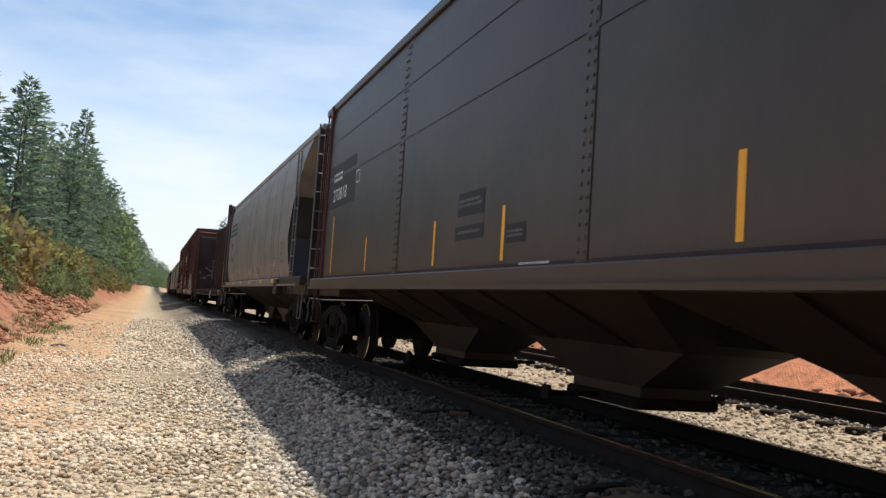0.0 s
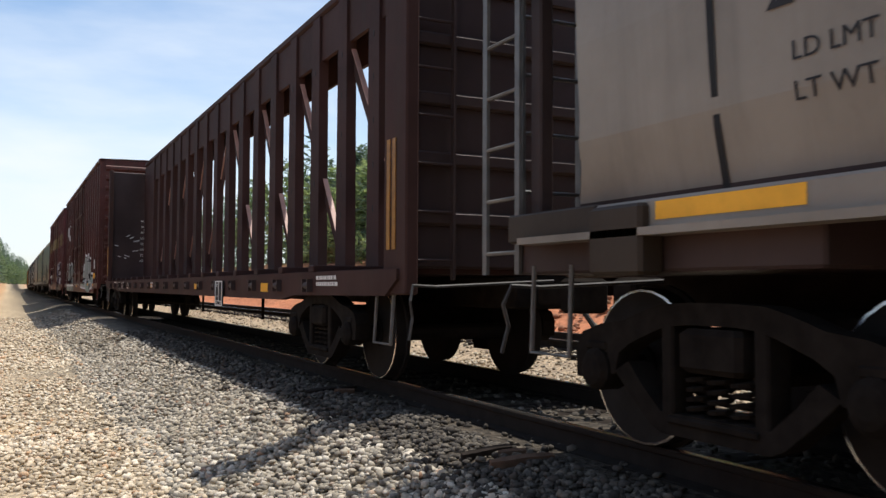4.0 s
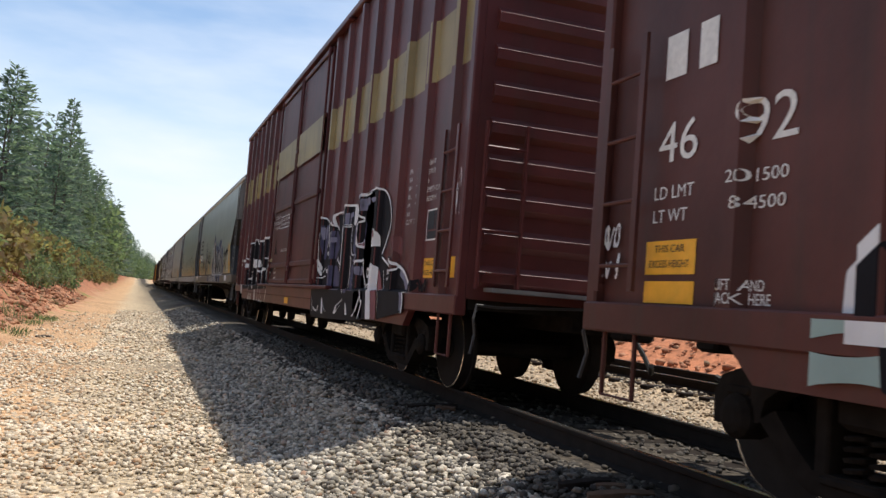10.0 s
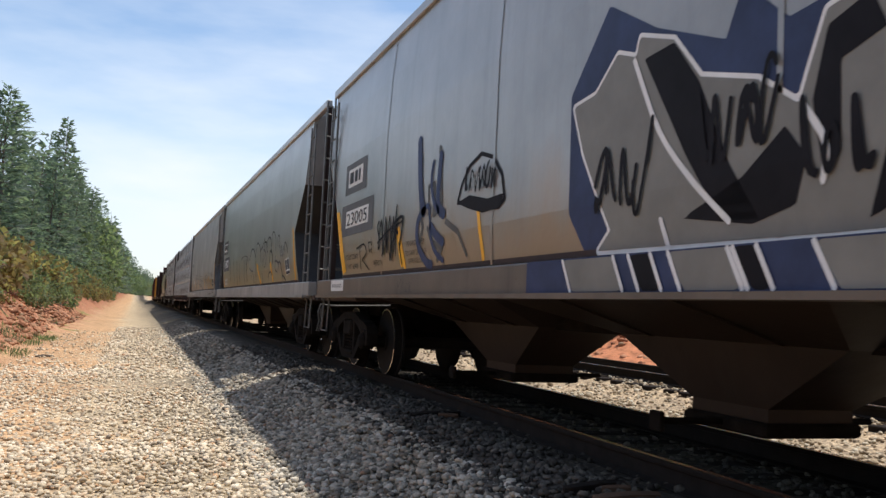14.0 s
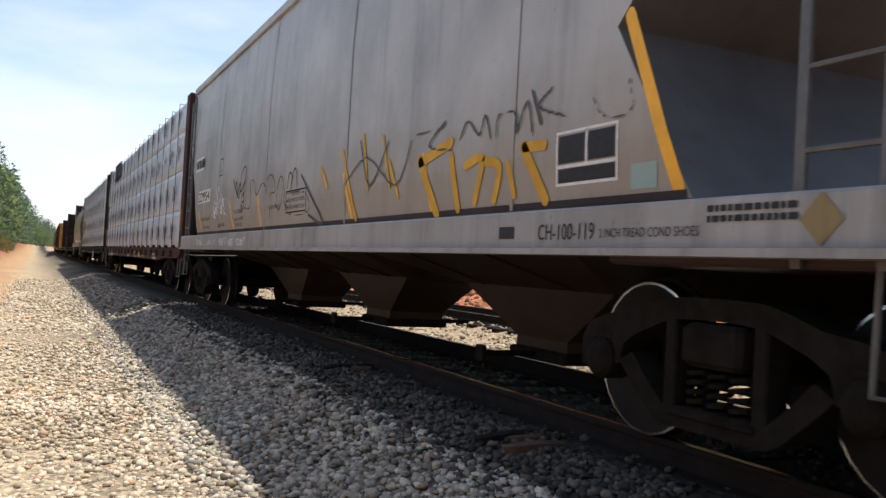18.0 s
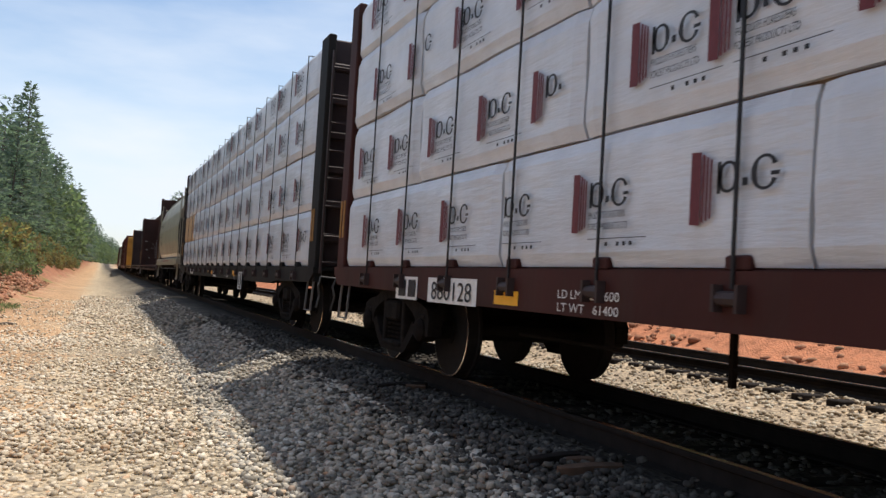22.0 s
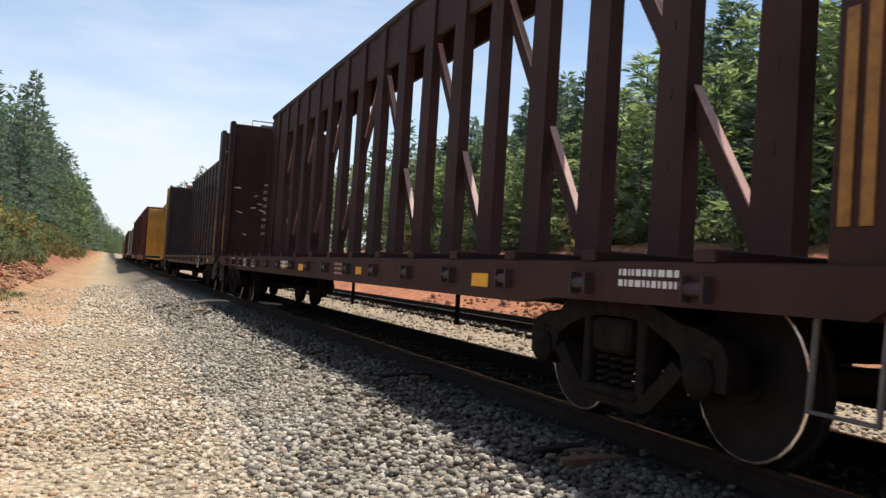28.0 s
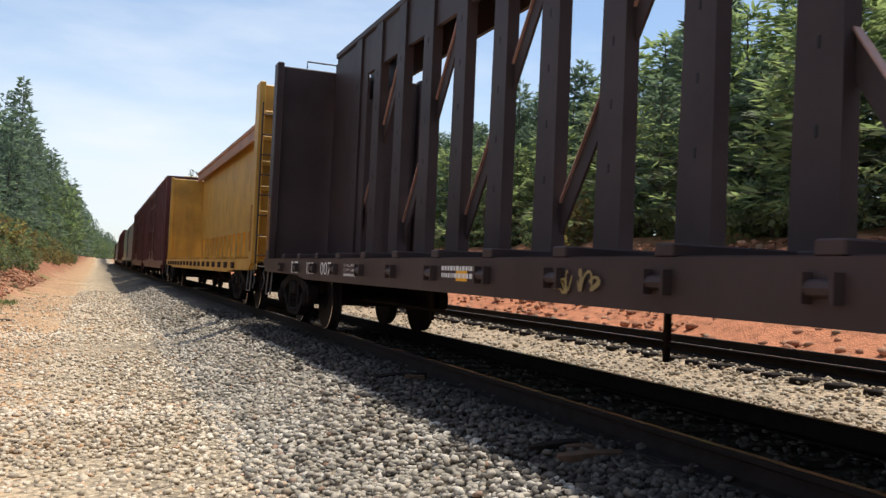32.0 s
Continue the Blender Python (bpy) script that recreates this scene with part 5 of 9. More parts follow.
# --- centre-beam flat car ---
def centerbeam(name, u, length, label, paint_m, solid=None, far=False, top=4.80, posts=None, chord_m=None, bulk_m=M_DARKBROWN, ties=None, front=(0.06, 0.52), first=2.2, loaded=False):
    car = start_car(name, u, label)
    hw = 1.46
    z_d = 1.10
    for s in (-1, 1):
        sl = MB().prism([(0.0, 0.98), (0.25, 0.84), (2.9, 0.82), (3.5, 0.76), (length - 3.5, 0.76), (length - 2.9, 0.82), (length - 0.25, 0.84), (length, 0.98), (length, z_d - 0.03), (0, z_d - 0.03)],
                        0, min(s * (hw + 0.04), s * (hw - 0.05)), max(s * (hw + 0.04), s * (hw - 0.05)))
        part("side_sill", sl, paint_m, car)
    part("deck", MB().box(-hw, hw, 0.1, length - 0.1, z_d - 0.07, z_d - 0.02), paint_m, car)
    part("centre_sill", MB().box(-0.3, 0.3, 0.05, length - 0.05, 0.72, z_d - 0.07, 0.02), M_STEEL, car)
    tie_0, tie_step = ties or ((length - 4.15) % 1.18 + 1.18, 1.18)
    k = tie_0
    while k < length - 1.5:
        part("deck_riser", MB().box(-hw - 0.03, hw + 0.03, k - 0.09, k + 0.09, z_d - 0.03, z_d + 0.05, 0.01), paint_m, car)
        if not far:
            wn_ = MB().tube((-hw - 0.06, k - 0.08, 0.93), (-hw - 0.06, k + 0.08, 0.93), 0.04, 8).box(-hw - 0.10, -hw - 0.035, k - 0.10, k - 0.075, 0.86, 1.0).box(-hw - 0.10, -hw - 0.035, k + 0.075, k + 0.10, 0.86, 1.0)
            part("winch", wn_, M_DARKBROWN, car)
        k += tie_step
    # bulkheads at both ends
    for s, y in ((-1, 0.0), (1, length)):
        sg = -s
        y0, y1 = (y + front[0], y + front[1]) if s < 0 else (y - 0.32, y)
        bk = MB().box(-hw, hw, y0 + 0.14, y1 - 0.02, z_d - 0.02, top - 0.08, 0.02)
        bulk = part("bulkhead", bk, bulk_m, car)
        for x in (-hw + 0.05, hw - 0.05):
            part("corner_post", MB().box(x - 0.06, x + 0.06, y0, y1, z_d - 0.25, top - 0.04, 0.015), paint_m, bulk)
        zz = z_d + 0.35
        while zz < top - 0.3:
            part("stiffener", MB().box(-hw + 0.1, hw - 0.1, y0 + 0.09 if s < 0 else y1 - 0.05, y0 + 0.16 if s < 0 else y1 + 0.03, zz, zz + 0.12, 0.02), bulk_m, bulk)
            zz += 0.52
        part("top_grab", MB().sweep([(-0.9, y + sg * 0.2, top - 0.08), (-0.9, y + sg * 0.2, top + 0.05), (-0.3, y + sg * 0.2, top + 0.05), (-0.3, y + sg * 0.2, top - 0.08)], 0.014, 6), paint_m, bulk)
        ladder(car, -hw + 0.05, y + s * 0.05, 0.98, z_d + 3.2, 8, M_DARKBROWN, 0.42, "x")
        st = MB().sweep([(-hw + 0.03, y + sg * 0.2, 0.9), (-hw, y + sg * 0.2, 0.42), (-hw, y + sg * 0.58, 0.42), (-hw + 0.03, y + sg * 0.58, 0.9)], 0.017, 6)
        part("sill_step", st, M_PIPE, car)
        for dy in (front[0] + 0.24, front[0] + 0.36) if s < 0 else (0.08, 0.22):
            part("reflector", MB().box(-hw - 0.019, -hw - 0.012, y + sg * dy - 0.035, y + sg * dy + 0.035, 1.46 if top < 4.7 else 1.24, 1.95 if top < 4.7 else 2.2), M_DULLYELLOW, bulk, "grimed orange yellow reflector strip")
        coupler(car, y, s)
        truck(car, y + sg * 2.3, u)
    # the beam along the middle stands higher than the bulkheads
    if top > 4.7:
        top += 0.24
    y0, y1 = 0.4, length - 0.4
    cm = chord_m or paint_m
    deep = 0.80 if solid is None and not loaded else 0.45
    part("top_chord", MB().box(-0.40, 0.40, y0, y1, top - 0.14, top, 0.03).box(-0.36, -0.30, y0, y1, top - deep, top - 0.13).box(0.30, 0.36, y0, y1, top - deep, top - 0.13), cm, car)
    n = posts or int(round((y1 - y0) / 1.12))
    w = (y1 - y0) / n
    pitch = 1.155
    if solid is None:
        last = int((length - 1.3 - first) / pitch)
        for k in range(last + 1):
            y = first + k * pitch
            a, b, za, zb = 0.205, 0.165, z_d - 0.02, top - 0.13
            ps = MB()
            foot, head_ = [[(-0.40, y - h), (-0.40, y + h), (-0.26, y + h), (-0.26, y + h - 0.03), (-0.365, y + h - 0.03), (-0.365, y - h + 0.03), (-0.26, y - h + 0.03), (-0.26, y - h)] for h in (a, b)]
            ps.add([(px, py, za) for px, py in foot] + [(px, py, zb) for px, py in head_], [(q, (q + 1) % 8, 8 + (q + 1) % 8, 8 + q) for q in range(8)] + [tuple(range(7, -1, -1)), tuple(range(8, 16))])
            post = part("post", ps, paint_m, car)
            if not far and not loaded:
                # foot plate, and the row of slots that the tie-downs hook into
                part("foot_plate", MB().box(-0.62, -0.40, y - 0.26, y + 0.26, z_d - 0.02, z_d + 0.05, 0.01), paint_m, post)
                for q in range(5):
                    part("key_slot", MB().box(-0.404, -0.400, y - 0.012, y + 0.012, z_d + 0.75 + 0.55 * q, z_d + 0.83 + 0.55 * q), M_BLACK, post)
        half = 2 * int((length / 2 - first) / pitch / 2 + 0.5)
        for k in range(0, last - 1, 2):
            a, b = (k, k + 2) if k < half else (k + 2, k)
            a, b = first + a * pitch + 0.09, first + b * pitch + 0.09
            lo, hi, e = z_d + 0.0, top - 0.7, 1 if b > a else -1
            br = part("brace", MB().prism([(a - 0.11, lo), (a + 0.11, lo), (b + 0.11, hi), (b - 0.11, hi)], 0, -0.30, -0.27), paint_m, car)
            # flange painted lighter on empty cars, as if the sun struck it
            part("brace_flange", MB().prism([(a - e * 0.125, lo), (a - e * 0.108, lo), (b - e * 0.108, hi), (b - e * 0.125, hi)], 0, -0.33, -0.26), M_BRACE if not loaded else paint_m, br, "upper brace flange, in a sunlit tone on empty cars")
        if not loaded:
            # plated bays of the beam beside the rear bulkhead
            part("beam_panel", MB().box(-0.362, -0.335, length - 2.5, length - 0.3, z_d - 0.02, top - 0.2), paint_m, car, "plated end bay of the beam")
    else:
        pl = MB()
        pl.box(-0.10, 0.10, y0, y1, z_d + 0.9, top - 0.1)
        for k in range(n):
            pl.box(-0.10, 0.10, y0 + k * w, y0 + k * w + 0.42 * w, z_d - 0.02, z_d + 0.9)
        part("beam_panel", pl, solid, car)
    if not far:
        rig = MB().tube((-0.7, 4, 0.50), (-0.7, length - 4, 0.50), 0.018, 6)
        for k in (0.3, 0.5, 0.7):
            rig.box(-0.72, -0.68, length * k - 0.02, length * k + 0.02, 0.38, 0.8)
        part("brake_rigging", rig, M_STEEL, car)
        for yy in (length * 0.36, length * 0.58):
            part("reflector", MB().box(-hw - 0.046, -hw - 0.04, yy - 0.12, yy + 0.12, 0.87, 0.96), M_YELLOW, car, "orange yellow reflector plate")
    return car, flat_side(-hw - 0.04)


# --- packs of lumber in white wrap, stacked on both sides of the beam ---
LOADS = []           # (thing, its place in the car, car's start)


def pack_mesh(length, height, depth, seed, wood=False):
    """A soft-cornered block whose near face sags and wrinkles."""
    rng = random.Random(seed)
    mb = MB()
    ny, nz = int(length / 0.14), 9
    ring = []
    for k in range(nz + 1):
        z = height * k / nz
        e = 0.035 * max(0, 1 - min(k, nz - k) / 1.0)
        ring.append((e, z))
    vs, fs = [], []
    for j in range(ny + 1):
        y = length * j / ny
        ey = 0.03 if j in (0, ny) else 0
        for e, z in ring:
            d = 0.018 * noise.noise((y * 1.1 + seed * 7, z * 2.4, 2)) + 0.009 * noise.noise((y * 2.3 + z * 2.2, z * 6 + seed, 5))
            vs.append((e + ey - d, y, z))
        vs += [(depth, y, height), (depth, y, 0)]
    n = nz + 3
    for j in range(ny):
        for k in range(n):
            m = (k + 1) % n
            fs.append((j * n + k, j * n + m, (j + 1) * n + m, (j + 1) * n + k))
    fs += [tuple(range(n - 1, -1, -1)), tuple(range(ny * n, ny * n + n))]
    mb.add(vs, fs)
    return mb.mesh("wrap", M_WOOD if wood else M_WRAP, smooth=False)


def logo_meshes():
    """A striped red block, two dark rounded shapes and lines of writing beneath."""
    red, one, two, small = MB(), MB(), MB(), MB()
    side = flat_side(0.0)
    for a, w, cut in ((0.0, 0.085, 0.0), (-0.095, 0.022, 0.02), (-0.127, 0.02, 0.035), (-0.157, 0.018, 0.05)):
        red.add([(-0.004, a, 0.20 + cut * 0.6), (-0.004, a - w, 0.195 + cut * 0.6), (-0.004, a - w, 0.585 - cut), (-0.004, a, 0.59 - cut)], [(0, 1, 2, 3)])
    for mb, a, w, h, gap in ((one, -0.30, 0.17, 0.165, 0.0), (two, -0.56, 0.19, 0.175, 0.9)):
        n = 18
        for k in range(n):
            t0, t1 = gap / 2 + (math.pi * 2 - gap) * k / n, gap / 2 + (math.pi * 2 - gap) * (k + 1) / n
            pts = []
            for t, f in ((t0, 1), (t1, 1), (t1, 0), (t0, 0)):
                thick = 0.012 + 0.03 * abs(math.cos(t))
                pts.append((-0.004, a - (w * 0.5 - (0 if f else thick)) * math.cos(t), 0.435 + (h * 0.5 - (0 if f else 0.016)) * math.sin(t)))
            mb.add(pts, [(0, 1, 2, 3)])
    patch(one, -0.245, -0.215, 0.353, 0.518, side, 0.004, 1)
    patch(one, -0.445, -0.405, 0.38, 0.42, side, 0.004, 1)
    patch(two, -0.66, -0.60, 0.415, 0.435, side, 0.004, 1)
    words(small, "PRODUITS FORESTIERS", -0.21, 0.282, 0.062, side, 0.66, 0.004)
    words(small, "FOREST PRODUCTS LTD", -0.21, 0.210, 0.062, side, 0.66, 0.004)
    patch(small, -0.86, -0.21, 0.15, 0.155, side, 0.004, 1)
    for a in (-0.42, -0.55, -0.62, -0.69):
        patch(small, a - 0.03, a, 0.105, 0.13, side, 0.004, 1)
    return red.mesh("logo_block", M_LOGO), one.mesh("logo_shape", M_INK), two.mesh("logo_shape", M_INK), small.mesh("lettering", M_INK)


M_LOGO = plain("dark red print", (0.13, 0.027, 0.032), 0.6, 0.0, 0.2, 20)


def lumber_load(u, length, y0, lengths, seed, prints, bare=()):
    rnd = random.Random(seed)
    tiers = (1.09, 1.96, 2.89, 3.80, 4.50)
    marks = cached("logo", logo_meshes)
    for t in range(4):
        h = tiers[t + 1] - tiers[t] - 0.022
        for s in (-1, 1):
            y = y0
            for k, ln in enumerate(lengths[t % len(lengths)]):
                wood = (t, k) in bare
                kind = (round(ln, 2), t, rnd.randrange(2), wood)
                root = tagged(new("lumber_pack"), "bundle of bare sawn boards on the flat car" if wood else "long pack of lumber in wrinkled white printed plastic", "lumber pack", "packs of lumber on the flat cars")
                me = cached(("pack",) + kind, lambda: pack_mesh(ln - 0.03, h, 0.80, seed + t * 3 + kind[2], wood))
                x = -1.47 + rnd.uniform(-0.012, 0.012)
                body = part("wrap", me, None, root)
                st = MB().box(0.08, 0.7, 0.02, ln - 0.06, -0.021, 0.0)
                part("bearer", cached(("bearer", round(ln, 2)), lambda: st.mesh("bearer", M_BEARER)), None, root, "strip of bare timber")
                if s < 0 and not wood:
                    dz = rnd.uniform(-0.02, 0.03)
                    for a in [c - y for c in prints[min(t, 2)] if y - 0.1 < c < y + ln + 0.8]:
                        # a print cut off by the end of the pack keeps only its whole shapes
                        for nm, mm, w0, w1 in zip(("logo_block", "logo_shape", "logo_shape", "lettering"), marks, (0.19, 0.43, 0.70, 0.86), (0.0, 0.2, 0.45, 0.2)):
                            if a > w0 + 0.02 and a - w1 < ln - 0.05:
                                part(nm, mm, None, root, at=(-0.024, a + (0.35 if t == 3 and a + 0.4 < ln else 0), dz))
                local = (x if s < 0 else x, y + 0.015, tiers[t])
                m = Matrix.Translation(Vector(local)) if s < 0 else Matrix.Translation(Vector((-x, y + ln - 0.015, tiers[t]))) @ Matrix.Rotation(math.pi, 4, "Z")
                root.matrix_basis = pose(CAR_X, u, 0) @ m
                LOADS.append((root, m, u))
                y += ln


def tie_cables(car, ys, z_top=4.47):
    for y in ys:
        mb = MB().box(-1.515, -1.503, y - 0.011, y + 0.011, 0.98, z_top + 0.03).box(-1.51, -0.65, y - 0.011, y + 0.011, z_top + 0.02, z_top + 0.03)
        part("tie_down_cable", mb, M_CABLE, car, "taut black tie-down")


# --- painted marks ---
def mark(car, side, mat, *items):
    """t: word from y to y at z, height; p: plate; f: outlined frame; b: unreadable lines at y, z with width, height, number."""
    rnd = random.Random(len(CARS) * 31 + len(items))
    for it in items:
        mb = MB()
        if it[0] == "t":
            _, text, ya, yb, z, h = it
            vs, fs = glyphs(text, 1.0)
            w = max(a for a, b in vs)
            size = h / 0.72
            words(mb, text, ya, z, size, side, (ya - yb) / w / size, 0.007)
            part("lettering", mb, mat, car)
        elif it[0] == "p":
            patch(mb, *it[1:], side)
            part("plate", mb, mat, car)
        elif it[0] == "f":
            frame_mark(mb, *it[1:], 0.018, side)
            part("stencil_frame", mb, mat, car)
        else:
            bars(mb, *it[1:], side, rnd, 0.007)
            tagged(part("stencil_text", mb, mat, car), kind="stuff")


def slash(car, side, mat, *lines, width=0.035):
    for a in lines:
        spray(car, "reflector", lambda Y, Z: field([(*a, width)], Y, Z), min(a[0], a[2]) - 0.1, max(a[0], a[2]) + 0.1, min(a[1], a[3]) - 0.1, max(a[1], a[3]) + 0.1, side, mat, 0.03, 0.004, "orange reflective strip")


def tag(car, side, y0, y1, z0, z1, n, seed, mat, r=0.025):
    st = scrawl(random.Random(seed), y0, y1, z0, z1, n, r)
    spray(car, "graffiti", lambda Y, Z: field(st, Y, Z), y0 - 0.2, y1 + 0.2, z0 - 0.1, z1 + 0.1, side, mat, max(0.014, min(0.035, r * 1.1)), 0.022, "scrawled graffiti tag")
# ---- the train ----
GREY_SIDE = [(1.48, 1.34), (1.50, 1.7), (1.50, 3.2), (1.47, 3.9), (1.42, 4.50)]
GREY_CUT = [(1.34, 1.75), (2.35, 2.42), (3.2, 1.52), (4.50, 1.30)]
GREY_REAR = [(1.34, 1.45), (2.4, 0.85), (3.2, 0.20), (4.50, 0.10)]
ROUND_SIDE = [(1.42, 1.36), (1.50, 1.75), (1.53, 2.3), (1.53, 3.0), (1.50, 3.6), (1.44, 4.1), (1.34, 4.46)]
ROUND_CUT = [(1.36, 2.42), (1.75, 2.62), (2.3, 2.75), (2.8, 2.5), (3.3, 2.1), (3.8, 1.6), (4.46, 1.0)]
ROUND_REAR = [(1.36, 0.62), (1.6, 0.7), (1.9, 0.74), (2.5, 0.74), (3.2, 0.68), (3.8, 0.48), (4.46, 0.3)]
FLAT_SIDE = [(1.47, 1.30), (1.48, 3.0), (1.48, 4.1), (1.44, 4.5)]
FLAT_CUT = [(1.30, 0.75), (4.5, 0.55)]
TANK_SIDE = [(1.38, 1.40), (1.47, 1.6), (1.55, 2.1), (1.57, 2.7), (1.50, 3.3), (1.32, 3.85), (1.0, 4.25)]
TANK_CUT = [(1.36, 0.75), (2.0, 0.55), (3.0, 0.42), (4.25, 0.35)]


def upright_strips(car, side, z0, z1, *ys):
    for y in ys:
        mb = MB()
        patch(mb, y - 0.035, y + 0.035, z0, z1, side)
        part("reflector", mb, M_YELLOW, car, "orange reflective strip")


def dress_dark_hopper(car, side):
    lap = MB()
    for z in (3.05, 3.75):
        patch(lap, 0.8, 16.8, z, z + 0.05, side, 0.008, 1)
    part("lap_seam", lap, M_DARKGREY, car)
    head = cached("rivet", lambda: MB().turn([(-0.012, 0.008), (-0.006, 0.018), (0.0, 0.02)], 7).mesh("rivet", M_DARKGREY))
    for y in (6.87, 12.0):
        rb = MB()
        patch(rb, y - 0.09, y + 0.09, 1.32, 4.4, side, 0.008, 3)
        part("side_strap", rb, M_DARKGREY, car)
        for k in range(30):
            for dy in (-0.05, 0.05):
                z = 1.4 + 0.1 * k
                part("rivet", head, None, car, at=(side(y, z) - 0.008, y + dy, z))
    mark(car, side, M_INK, ("p", 14.7, 16.8, 2.53, 3.3), ("p", 8.9, 9.7, 1.62, 1.76), ("p", 8.9, 9.65, 1.86, 2.10), ("p", 7.9, 8.33, 1.53, 1.70))
    mark(car, side, M_WHITE, ("t", "270818", 16.4, 15.3, 2.65, 0.22), ("b", 16.4, 3.0, 0.7, 0.14, 1), ("f", 14.4, 14.65, 2.8, 3.0),
         ("b", 8.0, 1.33, 0.6, 0.02, 1))
    mark(car, lambda y, z: side(y, z) - 0.004, M_PIPE, ("b", 9.6, 2.0, 0.6, 0.03, 2), ("b", 9.6, 1.68, 0.6, 0.03, 1), ("b", 8.3, 1.62, 0.35, 0.025, 2))
    upright_strips(car, side, 1.38, 1.88, 5.08, 8.4, 10.4, 13.65)
    for y in (0.62, 16.98):
        post = part("corner_post", MB().box(-1.52, -1.44, y - 0.07, y + 0.07, 1.1, 4.5, 0.012), M_BRICKRED, car, "riveted brick red corner post")
        for k in range(32):
            part("rivet", head, None, post, at=(-1.521, y, 1.2 + 0.1 * k))
    upright_strips(car, side, 1.4, 2.39, 16.2)


def dress_tan_hopper(car, side):
    for k in range(3):
        mark(car, side, M_EMBLEM, ("p", 15.5 + 0.35 * k, 18.7 - 0.25 * k, 3.12 + 0.19 * k, 3.23 + 0.19 * k))
    mark(car, side, M_INK, ("b", 17.3, 2.64, 0.4, 0.2, 1), ("t", "296803", 17.28, 16.29, 2.11, 0.23), ("t", "LD LMT  222300", 17.15, 16.3, 1.87, 0.085),
         ("t", "LT WT   63700", 17.15, 16.3, 1.70, 0.085), ("f", 15.1, 15.4, 2.37, 2.59), ("p", 4.6, 5.1, 1.58, 1.88),
         ("t", "HC117", 3.81, 3.39, 1.72, 0.09), ("t", "EXW 10-8 H 9-8", 3.9, 3.3, 2.17, 0.06), ("t", "EW 8-6 H 15-0", 3.9, 3.3, 2.06, 0.06), ("t", "CU FT 5161", 3.9, 3.4, 1.94, 0.06),
         ("t", "C", 15.32, 15.2, 2.42, 0.11))
    mark(car, side, M_INK, ("p", 10.57, 10.89, 1.515, 1.675))
    mark(car, lambda y, z: side(y, z) - 0.004, M_SPRAYPALE, ("p", 10.595, 10.865, 1.535, 1.655))
    mark(car, side, M_FAINT, ("b", 9.9, 1.72, 0.45, 0.035, 3), ("b", 14.9, 1.62, 0.5, 0.04, 2), ("b", 8.9, 1.7, 0.6, 0.04, 3), ("b", 12.6, 1.66, 0.4, 0.03, 2), ("b", 10.85, 1.74, 0.24, 0.03, 1))
    mark(car, lambda y, z: side(y, z) - 0.004, M_WHITE, ("f", 4.63, 5.07, 1.61, 1.85), ("b", 5.0, 1.77, 0.3, 0.03, 3))
    mark(car, flat_side(-1.6), M_YELLOW, ("p", 17.0, 17.9, 1.25, 1.34), ("p", 14.6, 15.1, 1.25, 1.34), ("p", 11.85, 12.3, 1.25, 1.34), ("p", 9.2, 9.72, 1.25, 1.34), ("p", 6.4, 6.85, 1.25, 1.34), ("p", 3.6, 4.53, 1.25, 1.34))
    part("jacking_pad", MB().box(-1.66, -1.5, 3.1, 3.6, 0.98, 1.34, 0.02), M_TANBAY, car, "rust-stained jacking pad")
    part("jacking_pad", MB().box(-1.66, -1.5, 17.95, 18.38, 0.98, 1.34, 0.02), M_TANBAY, car, "rust-stained jacking pad")
    for a, b in ((0.1, 3.1), (18.38, 19.3)):
        part("sill_end", MB().box(-1.606, -1.43, a, b, 1.19, 1.366, 0.012), M_TANBAY, car, "rust-stained end of the sill")


